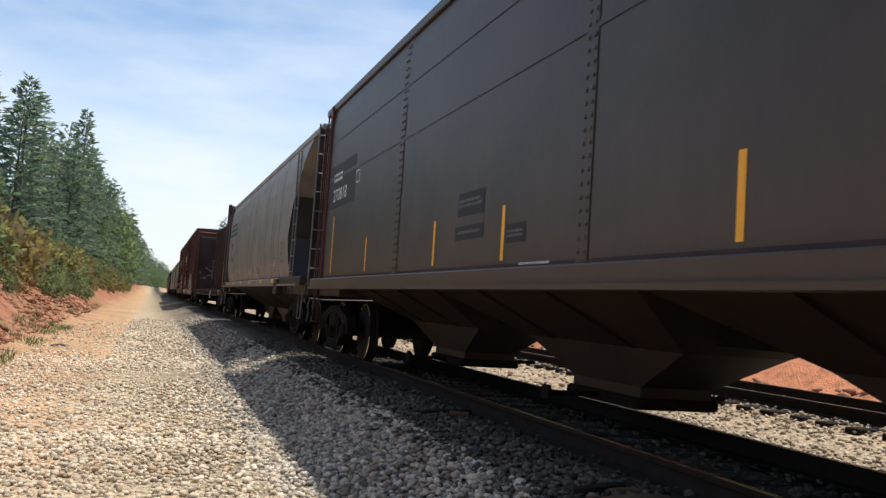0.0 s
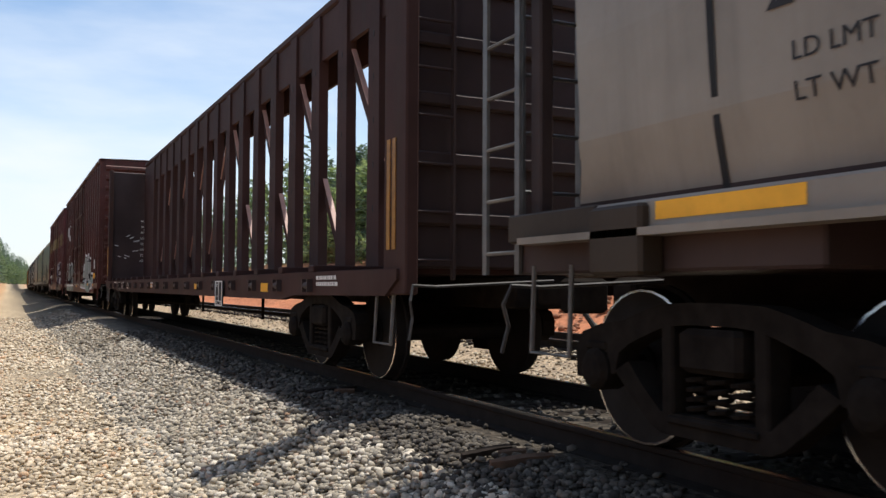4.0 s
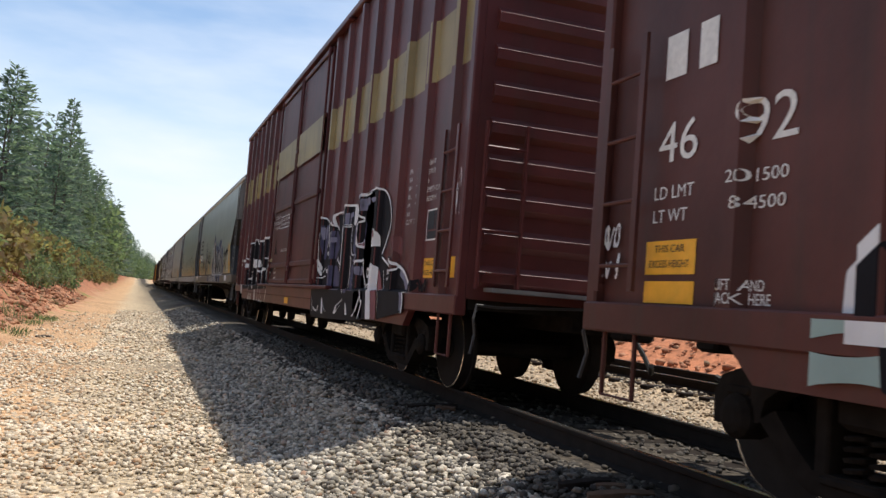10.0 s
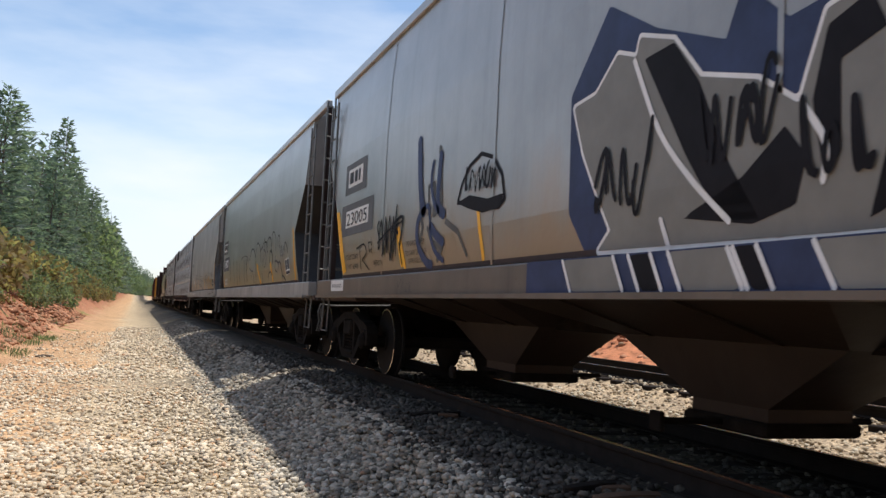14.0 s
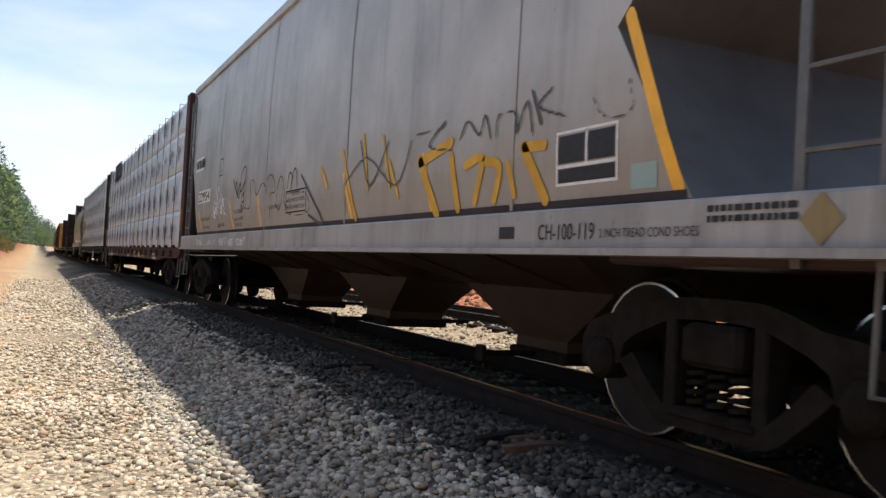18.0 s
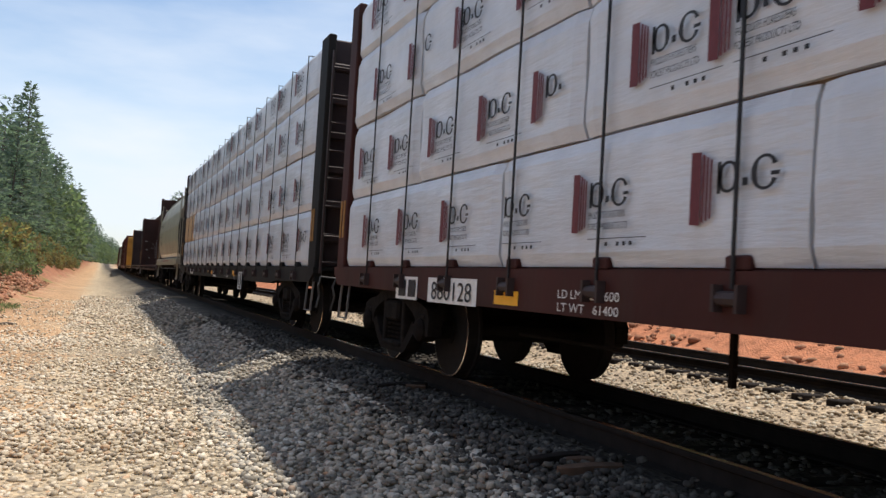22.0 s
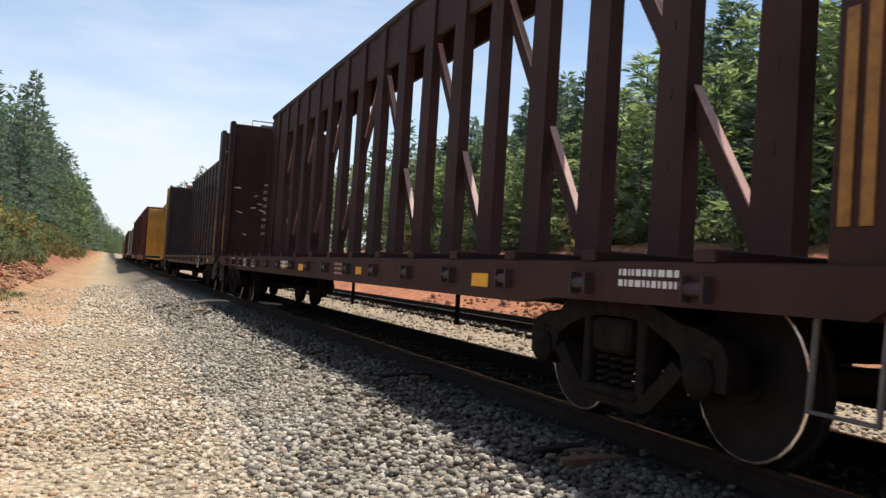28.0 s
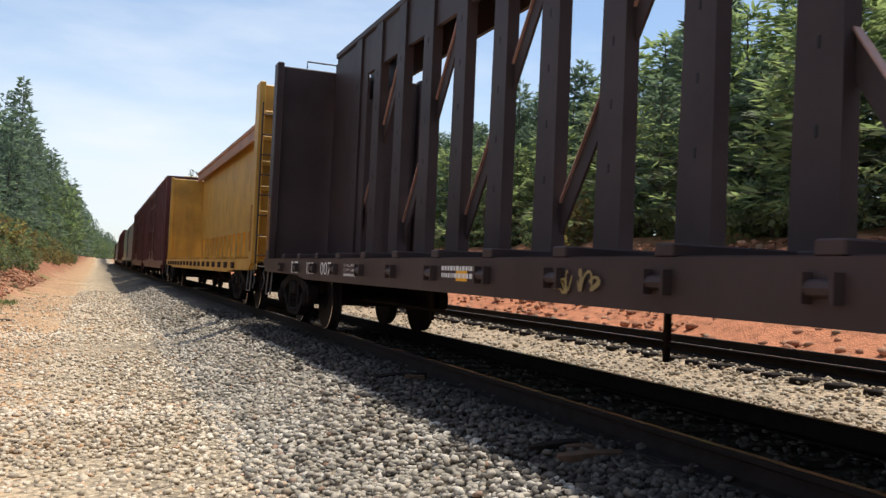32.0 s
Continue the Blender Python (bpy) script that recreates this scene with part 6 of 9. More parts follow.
def dress_brown_boxcar(car, side):
    tag(car, flat_side(-1.50), 19.5, 19.78, 1.34, 1.5, 8, 141, M_SPRAYWHITE, 0.010)
    tag(car, flat_side(-1.50), 19.5, 19.78, 1.15, 1.31, 7, 142, M_SPRAYWHITE, 0.010)
    door = flat_side(-1.563)
    for k in range(5):
        mark(car, side, M_WHITE, ("p", 18.05 - 0.05 * k, 19.45, 3.22 + 0.2 * k, 3.33 + 0.2 * k))
    for a, z0, z1 in ((17.75, 3.22, 4.2), (17.35, 3.5, 4.0), (16.95, 3.22, 4.2), (16.4, 3.25, 3.55), (16.1, 3.5, 4.05), (15.7, 3.75, 4.25)):
        spray(car, "emblem", lambda Y, Z: 0.24 - np.abs(Y - a - 0.18 * (Z - 3.7)), a - 0.6, a + 0.6, z0, z1, side, M_WHITE, 0.05, 0.004, "white slanted emblem shape")
    mark(car, side, M_WHITE, ("b", 19.1, 2.37, 0.4, 0.27, 1), ("t", "46", 19.13, 18.74, 1.86, 0.25), ("t", "92", 18.34, 17.94, 1.86, 0.25), ("t", "47", 17.2, 16.85, 1.86, 0.25), ("t", "LD LMT", 19.15, 18.75, 1.64, 0.08), ("t", "LT WT", 19.15, 18.8, 1.50, 0.08),
         ("t", "201500", 18.38, 17.99, 1.66, 0.07), ("t", "84500", 18.34, 18.0, 1.52, 0.07), ("t", "LIFT AND", 18.42, 18.12, 1.10, 0.06), ("t", "JACK HERE", 18.42, 18.07, 1.03, 0.06), ("t", "CU. FT. 7285", 2.42, 1.98, 1.77, 0.06), ("f", 1.42, 1.72, 1.56, 1.89))
    for k, (a, b) in enumerate((("EXH", "17-1"), ("EXW", "10-8"), ("EW", "9-7"), ("IL", "60-9"), ("IW", "9-2"), ("IH", "13-1"))):
        mark(car, side, M_WHITE, ("t", a, 2.42, 2.3, 2.42 - 0.105 * k, 0.06), ("t", b, 2.14, 1.98, 2.42 - 0.105 * k, 0.06))
    mark(car, side, M_WHITE, *[("t", a, 1.68, 1.68 - 0.045 * len(a), 2.44 - 0.11 * k, 0.06) for k, a in enumerate(("EXW", "H", "EMPTY", "FLOOR"))])
    tag(car, side, 1.98, 2.2, 1.26, 1.4, 8, 35, M_SPRAYWHITE, 0.010)
    mark(car, door, M_WHITE, ("t", "OPEN", 11.95, 11.72, 2.45, 0.06), ("t", "CLOSE", 11.6, 11.35, 2.45, 0.06), ("p", 11.65, 11.83, 1.94, 2.14), ("b", 9.6, 2.4, 0.5, 0.05, 3))
    mark(car, flat_side(-1.585), M_WHITE, ("t", "CLEAR THRESHOLD", 11.5, 10.6, 0.93, 0.06), ("t", "BEFORE CLOSING", 9.76, 9.0, 0.93, 0.06))
    mark(car, lambda y, z: min(side(y, z), -1.585 if z < 1.01 else 0), M_YELLOW, ("p", 18.7, 19.2, 1.19, 1.39), ("p", 18.7, 19.2, 1.02, 1.15), ("p", 1.45, 1.75, 1.19, 1.39), ("p", 3.6, 4.1, 0.89, 0.99), ("p", 6.0, 6.5, 0.89, 0.99), ("p", 10.0, 10.46, 0.85, 0.97))
    mark(car, lambda y, z: side(y, z) - 0.004, M_INK, ("t", "THIS CAR", 19.1, 18.8, 1.32, 0.045), ("t", "EXCESS HEIGHT", 19.15, 18.75, 1.23, 0.045), ("t", "THIS CAR", 1.73, 1.48, 1.32, 0.04), ("t", "EXCESS HEIGHT", 1.73, 1.48, 1.25, 0.035))
    oval = [(16.5 + 0.34 * math.cos(a), 2.25 + 0.2 * math.sin(a), 16.5 + 0.34 * math.cos(a + 0.4), 2.25 + 0.2 * math.sin(a + 0.4), 0.014) for a in [0.4 * k for k in range(16)]]
    spray(car, "stencil_oval", lambda Y, Z: field(oval, Y, Z), 16.0, 17.0, 1.95, 2.55, side, M_WHITE, 0.02)
    mark(car, side, M_WHITE, ("t", "EXCEEDS", 16.72, 16.28, 2.28, 0.06), ("t", "PLATE F", 16.7, 16.32, 2.16, 0.06))
    low = lambda y, z: side(y, z) if z > 1.02 else -1.588
    # the rear piece: bulging grey letters over mint, white rims and black gaps
    back = [(17.61, 0.77), (17.58, 1.19), (17.17, 1.51), (17.09, 2.15), (16.24, 2.08), (16.03, 2.04), (15.78, 2.06), (15.4, 1.97), (15.34, 2.14), (14.86, 2.13), (14.57, 1.98), (14.51, 2.07), (14.15, 2.06), (13.96, 2.08), (13.83, 2.12), (13.42, 2.16), (13.33, 2.1), (12.85, 2.03), (12.72, 2.12), (12.58, 2.1), (12.52, 0.91), (14.03, 0.84), (15.25, 0.82)]
    shape(car, side, back, M_SPRAYWHITE, 0.004, "white rim of bulging graffiti", 0.02)
    shape(car, side, back, M_SPRAYBLACK, 0.007, "black gaps between graffiti letters", -0.05)
    for poly in ([(17.1, 2.12), (16.24, 2.04), (16.16, 1.19), (16.73, 1.15), (16.94, 1.6)], [(16.06, 1.95), (15.48, 1.9), (15.44, 1.27), (16.02, 1.3)], [(15.35, 1.92), (15.09, 2.08), (14.75, 2.05), (14.54, 1.85), (14.47, 1.69), (14.53, 1.32), (14.65, 1.18), (14.68, 0.86), (15.17, 0.87), (15.26, 1.19)], [(14.37, 1.91), (14.26, 2.03), (14.08, 1.98), (13.98, 1.85), (14.05, 1.63), (14.12, 1.18), (14.42, 1.18), (14.41, 1.7)],
                 [(13.85, 2.07), (13.49, 2.01), (13.46, 1.34), (13.54, 0.88), (13.83, 0.9), (13.82, 1.42)], [(13.4, 2), (13.09, 1.95), (13.08, 1.99), (12.87, 1.96), (12.8, 1.86), (12.76, 1.73), (13, 1.7), (13.36, 1.73)], [(13.44, 1.29), (13.28, 1.48), (13.07, 1.67), (12.86, 1.67), (12.81, 1.17), (12.89, 1.12), (12.91, 0.93), (13.41, 0.89)], [(12.78, 1.99), (12.58, 2.01), (12.53, 0.96), (12.72, 0.96)]):
        shape(car, side, poly, M_SILVER, 0.010, "bulging grey graffiti letter", 0.0, 0.028)
        lower = poly_field(poly)
        ys, zs = [p[0] for p in poly], [p[1] for p in poly]
        if min(zs) < 1.2:
            spray(car, "graffiti", lambda Y, Z: np.minimum(lower(Y, Z) - 0.012, 1.24 + 0.05 * np.sin(Y * 4.0) - Z), min(ys), max(ys), min(zs), 1.35, side, M_MINT, 0.03, 0.013, "mint foot of a graffiti letter")
    for pts in ([(14.93, 1.47), (14.82, 1.22)], [(13.37, 1.51), (13.25, 1.53)], [(16.94, 1.6), (16.71, 1.71), (16.29, 1.68)], [(13.8, 1.73), (13.79, 1.36)]):
        stroke(car, side, pts, M_SPRAYBLACK, 0.022, 0.016, "black line in a graffiti letter")
    for pts in ([(15.31, 1.91), (15.07, 2.06), (14.75, 2.03), (14.57, 1.85)], [(14.37, 1.7), (14.34, 1.88), (14.25, 2), (14.09, 1.96)], [(13.52, 2), (13.48, 1.34), (13.52, 0.94)], [(12.86, 1.65), (12.83, 1.17)], [(13.37, 1.54), (13.2, 1.58), (13.39, 1.41)], [(16.21, 1.19), (16.21, 1.65)]):
        stroke(car, side, pts, M_SPRAYWHITE, 0.018, 0.016, "white highlight on a graffiti letter")
    spray(car, "graffiti", lambda Y, Z: 0.6 + np.sin(Y * 3.3) * np.sin(Y * 1.7 + 1.0) + 0.5 * np.sin(Z * 30 + Y * 2), 12.5, 17.7, 0.665, 0.98, flat_side(-1.586), M_MINT, 0.03, 0.006, "mint paint run over the sill")
    for k in range(9):
        a = 12.8 + 0.54 * k
        shape(car, flat_side(-1.586), [(a, 0.9), (a + 0.2, 0.9), (a + 0.28 - 0.05 * (k % 3), 0.70), (a + 0.1 * (k % 2), 0.67)], M_SPRAYPALE if k % 2 else M_SPRAYBLACK, 0.009, "paint run down the sill", 0, 0.03)
    spray(car, "graffiti", lambda Y, Z: 0.05 - np.abs(Z - 0.93), 12.5, 17.5, 0.86, 1.0, flat_side(-1.588), M_SPRAYWHITE, 0.03, 0.010, "white line along the sill")
    # the front piece: a white cloud, grey spiked letters with black shades, mint below
    cloud = [(7.87, 0.82), (7.72, 1.06), (7.48, 1.34), (7.15, 1.36), (6.83, 1.68), (6.49, 1.72), (6.22, 2.13), (5.91, 1.96), (5.57, 2.28), (5.17, 1.98), (5.12, 2.18), (4.85, 2.17), (4.66, 2.05), (4.59, 2.24), (4.37, 2.17), (4.24, 2.08), (4.11, 2.12), (4, 2.02), (3.94, 2.21), (3.74, 2.09), (3.52, 2.03), (3.22, 2), (3.06, 1.88), (3.04, 1.72), (2.88, 1.57), (2.7, 1.45), (2.43, 1.38), (2.2, 1.34), (2.09, 1.12), (1.97, 0.98), (1.84, 0.8), (2.43, 0.79), (2.99, 0.76), (3.41, 0.66), (4.25, 0.66), (4.99, 0.76)]
    shape(car, low, cloud, M_SPRAYWHITE, 0.004, "white cloud behind graffiti letters", 0.0, 0.03)
    shape(car, low, cloud, M_SPRAYPALE, 0.007, "pale grey body of a graffiti piece", -0.07, 0.03)
    for poly in ([(4.99, 0.75), (4.99, 1.12), (4.31, 1.12), (3.56, 1.12), (3.37, 0.94), (3.41, 0.66), (4.25, 0.66)], [(2.86, 0.89), (2.74, 1.09), (2.79, 1.28), (2.63, 1.24), (2.41, 1.1), (2.32, 0.96), (2.63, 0.9)], [(7.25, 0.95), (7.22, 1.17), (5.84, 1.16), (5.73, 0.92)]):
        shape(car, low, poly, M_MINT, 0.010, "mint foot of graffiti letters", 0.0, 0.03)
    for poly in ([(3.45, 1.33), (3.1, 1.46), (2.82, 1.31), (2.74, 1.09), (2.86, 0.89), (3.05, 0.79), (3.4, 0.67), (3.31, 0.95), (3.53, 1.12)], [(4, 2.2), (3.73, 2.06), (3.43, 1.85), (3.24, 1.66), (3.46, 1.8), (3.9, 2)], [(4.89, 1.17), (4.77, 1.38), (4.58, 1.46), (4.43, 1.33), (4.44, 1.12), (4.27, 1.12), (4.27, 0.84), (4.62, 1.04)], [(3.09, 1.5), (2.85, 1.42), (2.59, 1.32), (2.37, 1.19), (2.23, 0.96), (2.3, 0.96), (2.41, 1.12), (2.63, 1.26), (2.9, 1.36)],
                 [(6.93, 1.32), (6.75, 1.25), (5.69, 1.23), (5.68, 1.12), (6.9, 1.18)], [(5.06, 1.92), (4.64, 1.89), (4.65, 1.73), (5.03, 1.74)], [(4.44, 2.17), (4.16, 2.04), (4.01, 1.79), (4.24, 1.94)], [(5.93, 1.53), (5.67, 1.54), (5.65, 0.97), (5.94, 0.97)]):
        shape(car, low, poly, M_SPRAYBLACK, 0.013, "black shade of graffiti letters", 0.0, 0.025)
    for poly in ([(6.62, 1.23), (6.34, 1.6), (6.12, 2.01), (5.93, 1.86), (5.88, 1.25)], [(5.69, 1.22), (5.65, 1.57), (5.52, 2.12), (5.19, 1.84), (5.15, 1.28), (5.43, 1.22)], [(4.77, 1.06), (4.89, 1.34), (4.54, 1.52), (4.61, 1.9), (4.14, 1.87), (3.83, 1.39), (3.91, 1.95), (3.52, 1.84), (3.32, 1.73), (3.56, 1.45), (3.75, 1.18), (3.99, 1.23), (4.27, 1.39), (4.31, 1.15)], [(3.51, 1.95), (3.3, 1.84), (3.14, 1.65), (3.17, 1.48), (3.47, 1.37), (3.3, 1.19), (3.56, 1.14), (3.59, 1.38), (3.4, 1.53), (3.35, 1.72)]):
        shape(car, side, poly, M_SPRAYBLACK, 0.016, "dark edge of a graffiti letter", 0.025, 0.025)
        shape(car, side, poly, M_SILVER, 0.019, "grey spiked graffiti letter", 0.0, 0.025)
    mark(car, side, M_SPRAYWHITE, ("t", "SFB!", 2.46, 2.0, 1.50, 0.11))
    for pts in ([(2.85, 1.99), (2.77, 1.82), (2.85, 1.67), (2.91, 1.58)], [(2.62, 1.82), (2.79, 1.78), (2.87, 1.61)], [(2.49, 1.72), (2.71, 1.65), (2.74, 1.47)]):
        stroke(car, side, pts, M_DUSTPINK, 0.011, 0.01, "faint pink swirl of spray paint")
    mark(car, lambda y, z: low(y, z) - 0.018, M_YELLOW, ("p", 5.9, 6.35, 1.0, 1.12), ("p", 3.52, 4.01, 0.93, 1.05))
    mark(car, lambda y, z: min(low(y, z), side(y, z)) - 0.014, M_YELLOW, ("p", 16.26, 16.75, 1.02, 1.12), ("p", 13.85, 14.37, 1.03, 1.14))
    mark(car, lambda y, z: low(y, z) - 0.018, M_WHITE, ("t", "B209", 3.23, 2.84, 1.01, 0.11))
    mark(car, low, M_RED, ("p", 2.05, 2.45, 0.87, 0.94), ("p", 1.85, 2.5, 0.74, 0.82))
    mark(car, lambda y, z: low(y, z) - 0.004, M_WHITE, ("t", "JACK HERE", 2.42, 2.1, 0.885, 0.045), ("t", "2 INCH HF COMP SHOES", 2.48, 1.88, 0.76, 0.045))
    mark(car, low, M_YELLOW, ("p", 1.45, 1.75, 0.90, 1.0))
    mark(car, side, M_INK, ("p", 1.45, 1.69, 1.68, 1.86), ("b", 1.68, 1.60, 0.22, 0.035, 1))


def dress_red_boxcar(car, side):
    door = flat_side(-1.563)
    low = lambda y, z: side(y, z) if z > 1.02 else -1.588
    for poly in ([(6.81, 2.19), (6.43, 2.14), (5.6, 1.95), (5.78, 2.18), (5.13, 2.16), (5.04, 2.06), (5.04, 2.24), (4.58, 2.24), (4.25, 2.1), (4.24, 2.27), (4.07, 2.31), (3.9, 2.37), (3.61, 2.34), (3.47, 0.62), (4.26, 0.58), (5.58, 0.55), (6.88, 0.53), (7.04, 0.62), (7.09, 1.19), (7.01, 1.47), (6.72, 1.46)], [(4.03, 1.58), (4.19, 2.15), (4.27, 2.24), (4.09, 2.34), (3.51, 2.39), (3.09, 2.33), (2.79, 2.16), (2.65, 1.95), (2.68, 1.79), (2.85, 1.58), (2.98, 1.48), (2.65, 1.36), (2.39, 1.26), (2.17, 1.33), (1.93, 1.25), (1.71, 1.1), (1.63, 0.93), (1.65, 0.79), (2.71, 0.66), (2.73, 0.94), (2.94, 1.18), (3.2, 1.27), (3.26, 0.65), (3.76, 0.64), (4.02, 0.75)],):
        shape(car, low, poly, M_SPRAYBLACK, 0.006, "black ground of graffiti letters", 0.0, 0.03)
    for poly in ([(6.74, 2.06), (6.42, 2.07), (6.36, 1.92), (6.46, 1.49), (6.64, 1.5)], [(6.21, 1.91), (5.72, 1.93), (5.55, 1.83), (5.51, 1.63), (5.67, 1.49), (6.02, 1.47), (6.17, 1.6)], [(6.01, 1.38), (5.58, 1.38), (5.23, 1.16), (5.18, 1.06), (5.97, 1.05), (6.13, 1.18)], [(5.38, 2.12), (5.24, 2.11), (5.17, 1.79), (5.04, 1.45), (5.1, 1.38), (5.26, 1.53), (5.36, 1.92)], [(4.54, 2.01), (4.35, 2.04), (4.1, 1.92), (4.2, 1.64), (4.13, 1.57), (4.22, 1.52), (4.5, 1.51), (4.62, 1.62)], [(4.64, 1.39), (4.47, 1.35), (4.49, 0.96), (4.66, 0.96)], [(3.94, 1.99), (3.9, 1.93), (3.91, 1.72), (3.98, 1.85)],):
        shape(car, low, poly, M_PURPLE, 0.009, "dusky purple inside a graffiti letter", 0.0, 0.022)
    for poly in ([(6.04, 1.81), (5.74, 1.83), (5.69, 1.77), (5.95, 1.7)], [(4.97, 2.14), (4.72, 2.16), (4.71, 2.09), (4.83, 2.08), (4.86, 1.99), (4.93, 1.97)], [(4.4, 2.06), (4.15, 2.03), (4.18, 1.95), (4.35, 1.98)], [(4.14, 1.33), (3.89, 1.35), (3.87, 1.29), (3.97, 1.21), (4.11, 1.24)], [(4.32, 1.51), (4.08, 1.52), (4.1, 1.46), (4.47, 1.42), (4.64, 1.42)], [(3.63, 1.78), (3.42, 1.74), (3.42, 1.55), (3.46, 1.32), (3.52, 1.33), (3.51, 1.62)], [(3.81, 2.28), (3.53, 2.27), (3.53, 2.21), (3.68, 2.21)], [(4.12, 2.24), (3.98, 2.27), (3.91, 2.13), (4.06, 2.11)], [(6.7, 2.03), (6.45, 2.03), (6.53, 1.85), (6.66, 1.82)], [(2.09, 1.29), (1.87, 1.21), (1.69, 1.03), (1.67, 0.83), (1.76, 0.79), (1.78, 0.96), (1.93, 1.14), (2.12, 1.21)], [(4.15, 2.27), (3.84, 2.3), (3.79, 2.2), (4.06, 2.16)],):
        shape(car, low, poly, M_LILAC, 0.012, "lilac highlight in a graffiti letter", 0.0, 0.022)
    for poly in ([(4.64, 2.26), (4.5, 2.25), (4.37, 2.12), (4.53, 1.94), (4.65, 1.96)], [(4.11, 1.89), (4.14, 1.79), (4.04, 1.65), (3.93, 1.73), (3.91, 1.58), (4.03, 1.6), (4.15, 1.64), (4.22, 1.74), (4.19, 1.85)], [(5.19, 2.12), (5.07, 2.06), (5, 1.8), (5.01, 1.23), (5.07, 1.52)], [(4.29, 1.39), (4.12, 1.42), (3.89, 1.45), (3.88, 1.42), (4.07, 1.39), (4.21, 1.35), (4.18, 1.21), (4.09, 0.97), (4.06, 0.89), (4.12, 1.03), (4.25, 1.24)], [(3.46, 2.3), (3.39, 2.28), (3.37, 2.09), (3.37, 1.86), (3.4, 2.05)], [(5.59, 1.45), (5.52, 1.53), (5.49, 1.44)], [(6.11, 0.84), (6.07, 0.88), (5.95, 0.62), (6.08, 0.61)], [(5.19, 0.64), (4.99, 0.81), (5.01, 0.65)], [(4.45, 0.82), (4.4, 0.82), (4.27, 0.65), (4.39, 0.65)], [(3.57, 1.79), (3.22, 1.82), (3.14, 1.77), (3.08, 1.59), (3.34, 1.58), (3.41, 1.71)], [(3.36, 1.32), (3.21, 1.38), (3.1, 1.31), (3.1, 1.01), (2.99, 0.65), (3.23, 0.64), (3.3, 0.92)],):
        shape(car, low, poly, M_SPRAYWHITE, 0.015, "white shape in a graffiti letter", 0.0, 0.022)
    for poly in ([(4.07, 1.64), (3.93, 1.69), (3.92, 1.62)], [(3.51, 1.79), (3.24, 1.81), (3.17, 1.72), (3.31, 1.7)], [(3.07, 1.31), (2.97, 1.23), (2.77, 0.93), (2.74, 0.66), (2.96, 0.66), (3.06, 1.01)],):
        shape(car, low, poly, M_SPRAYPINK, 0.018, "dull pink shape in a graffiti letter", 0.0, 0.022)
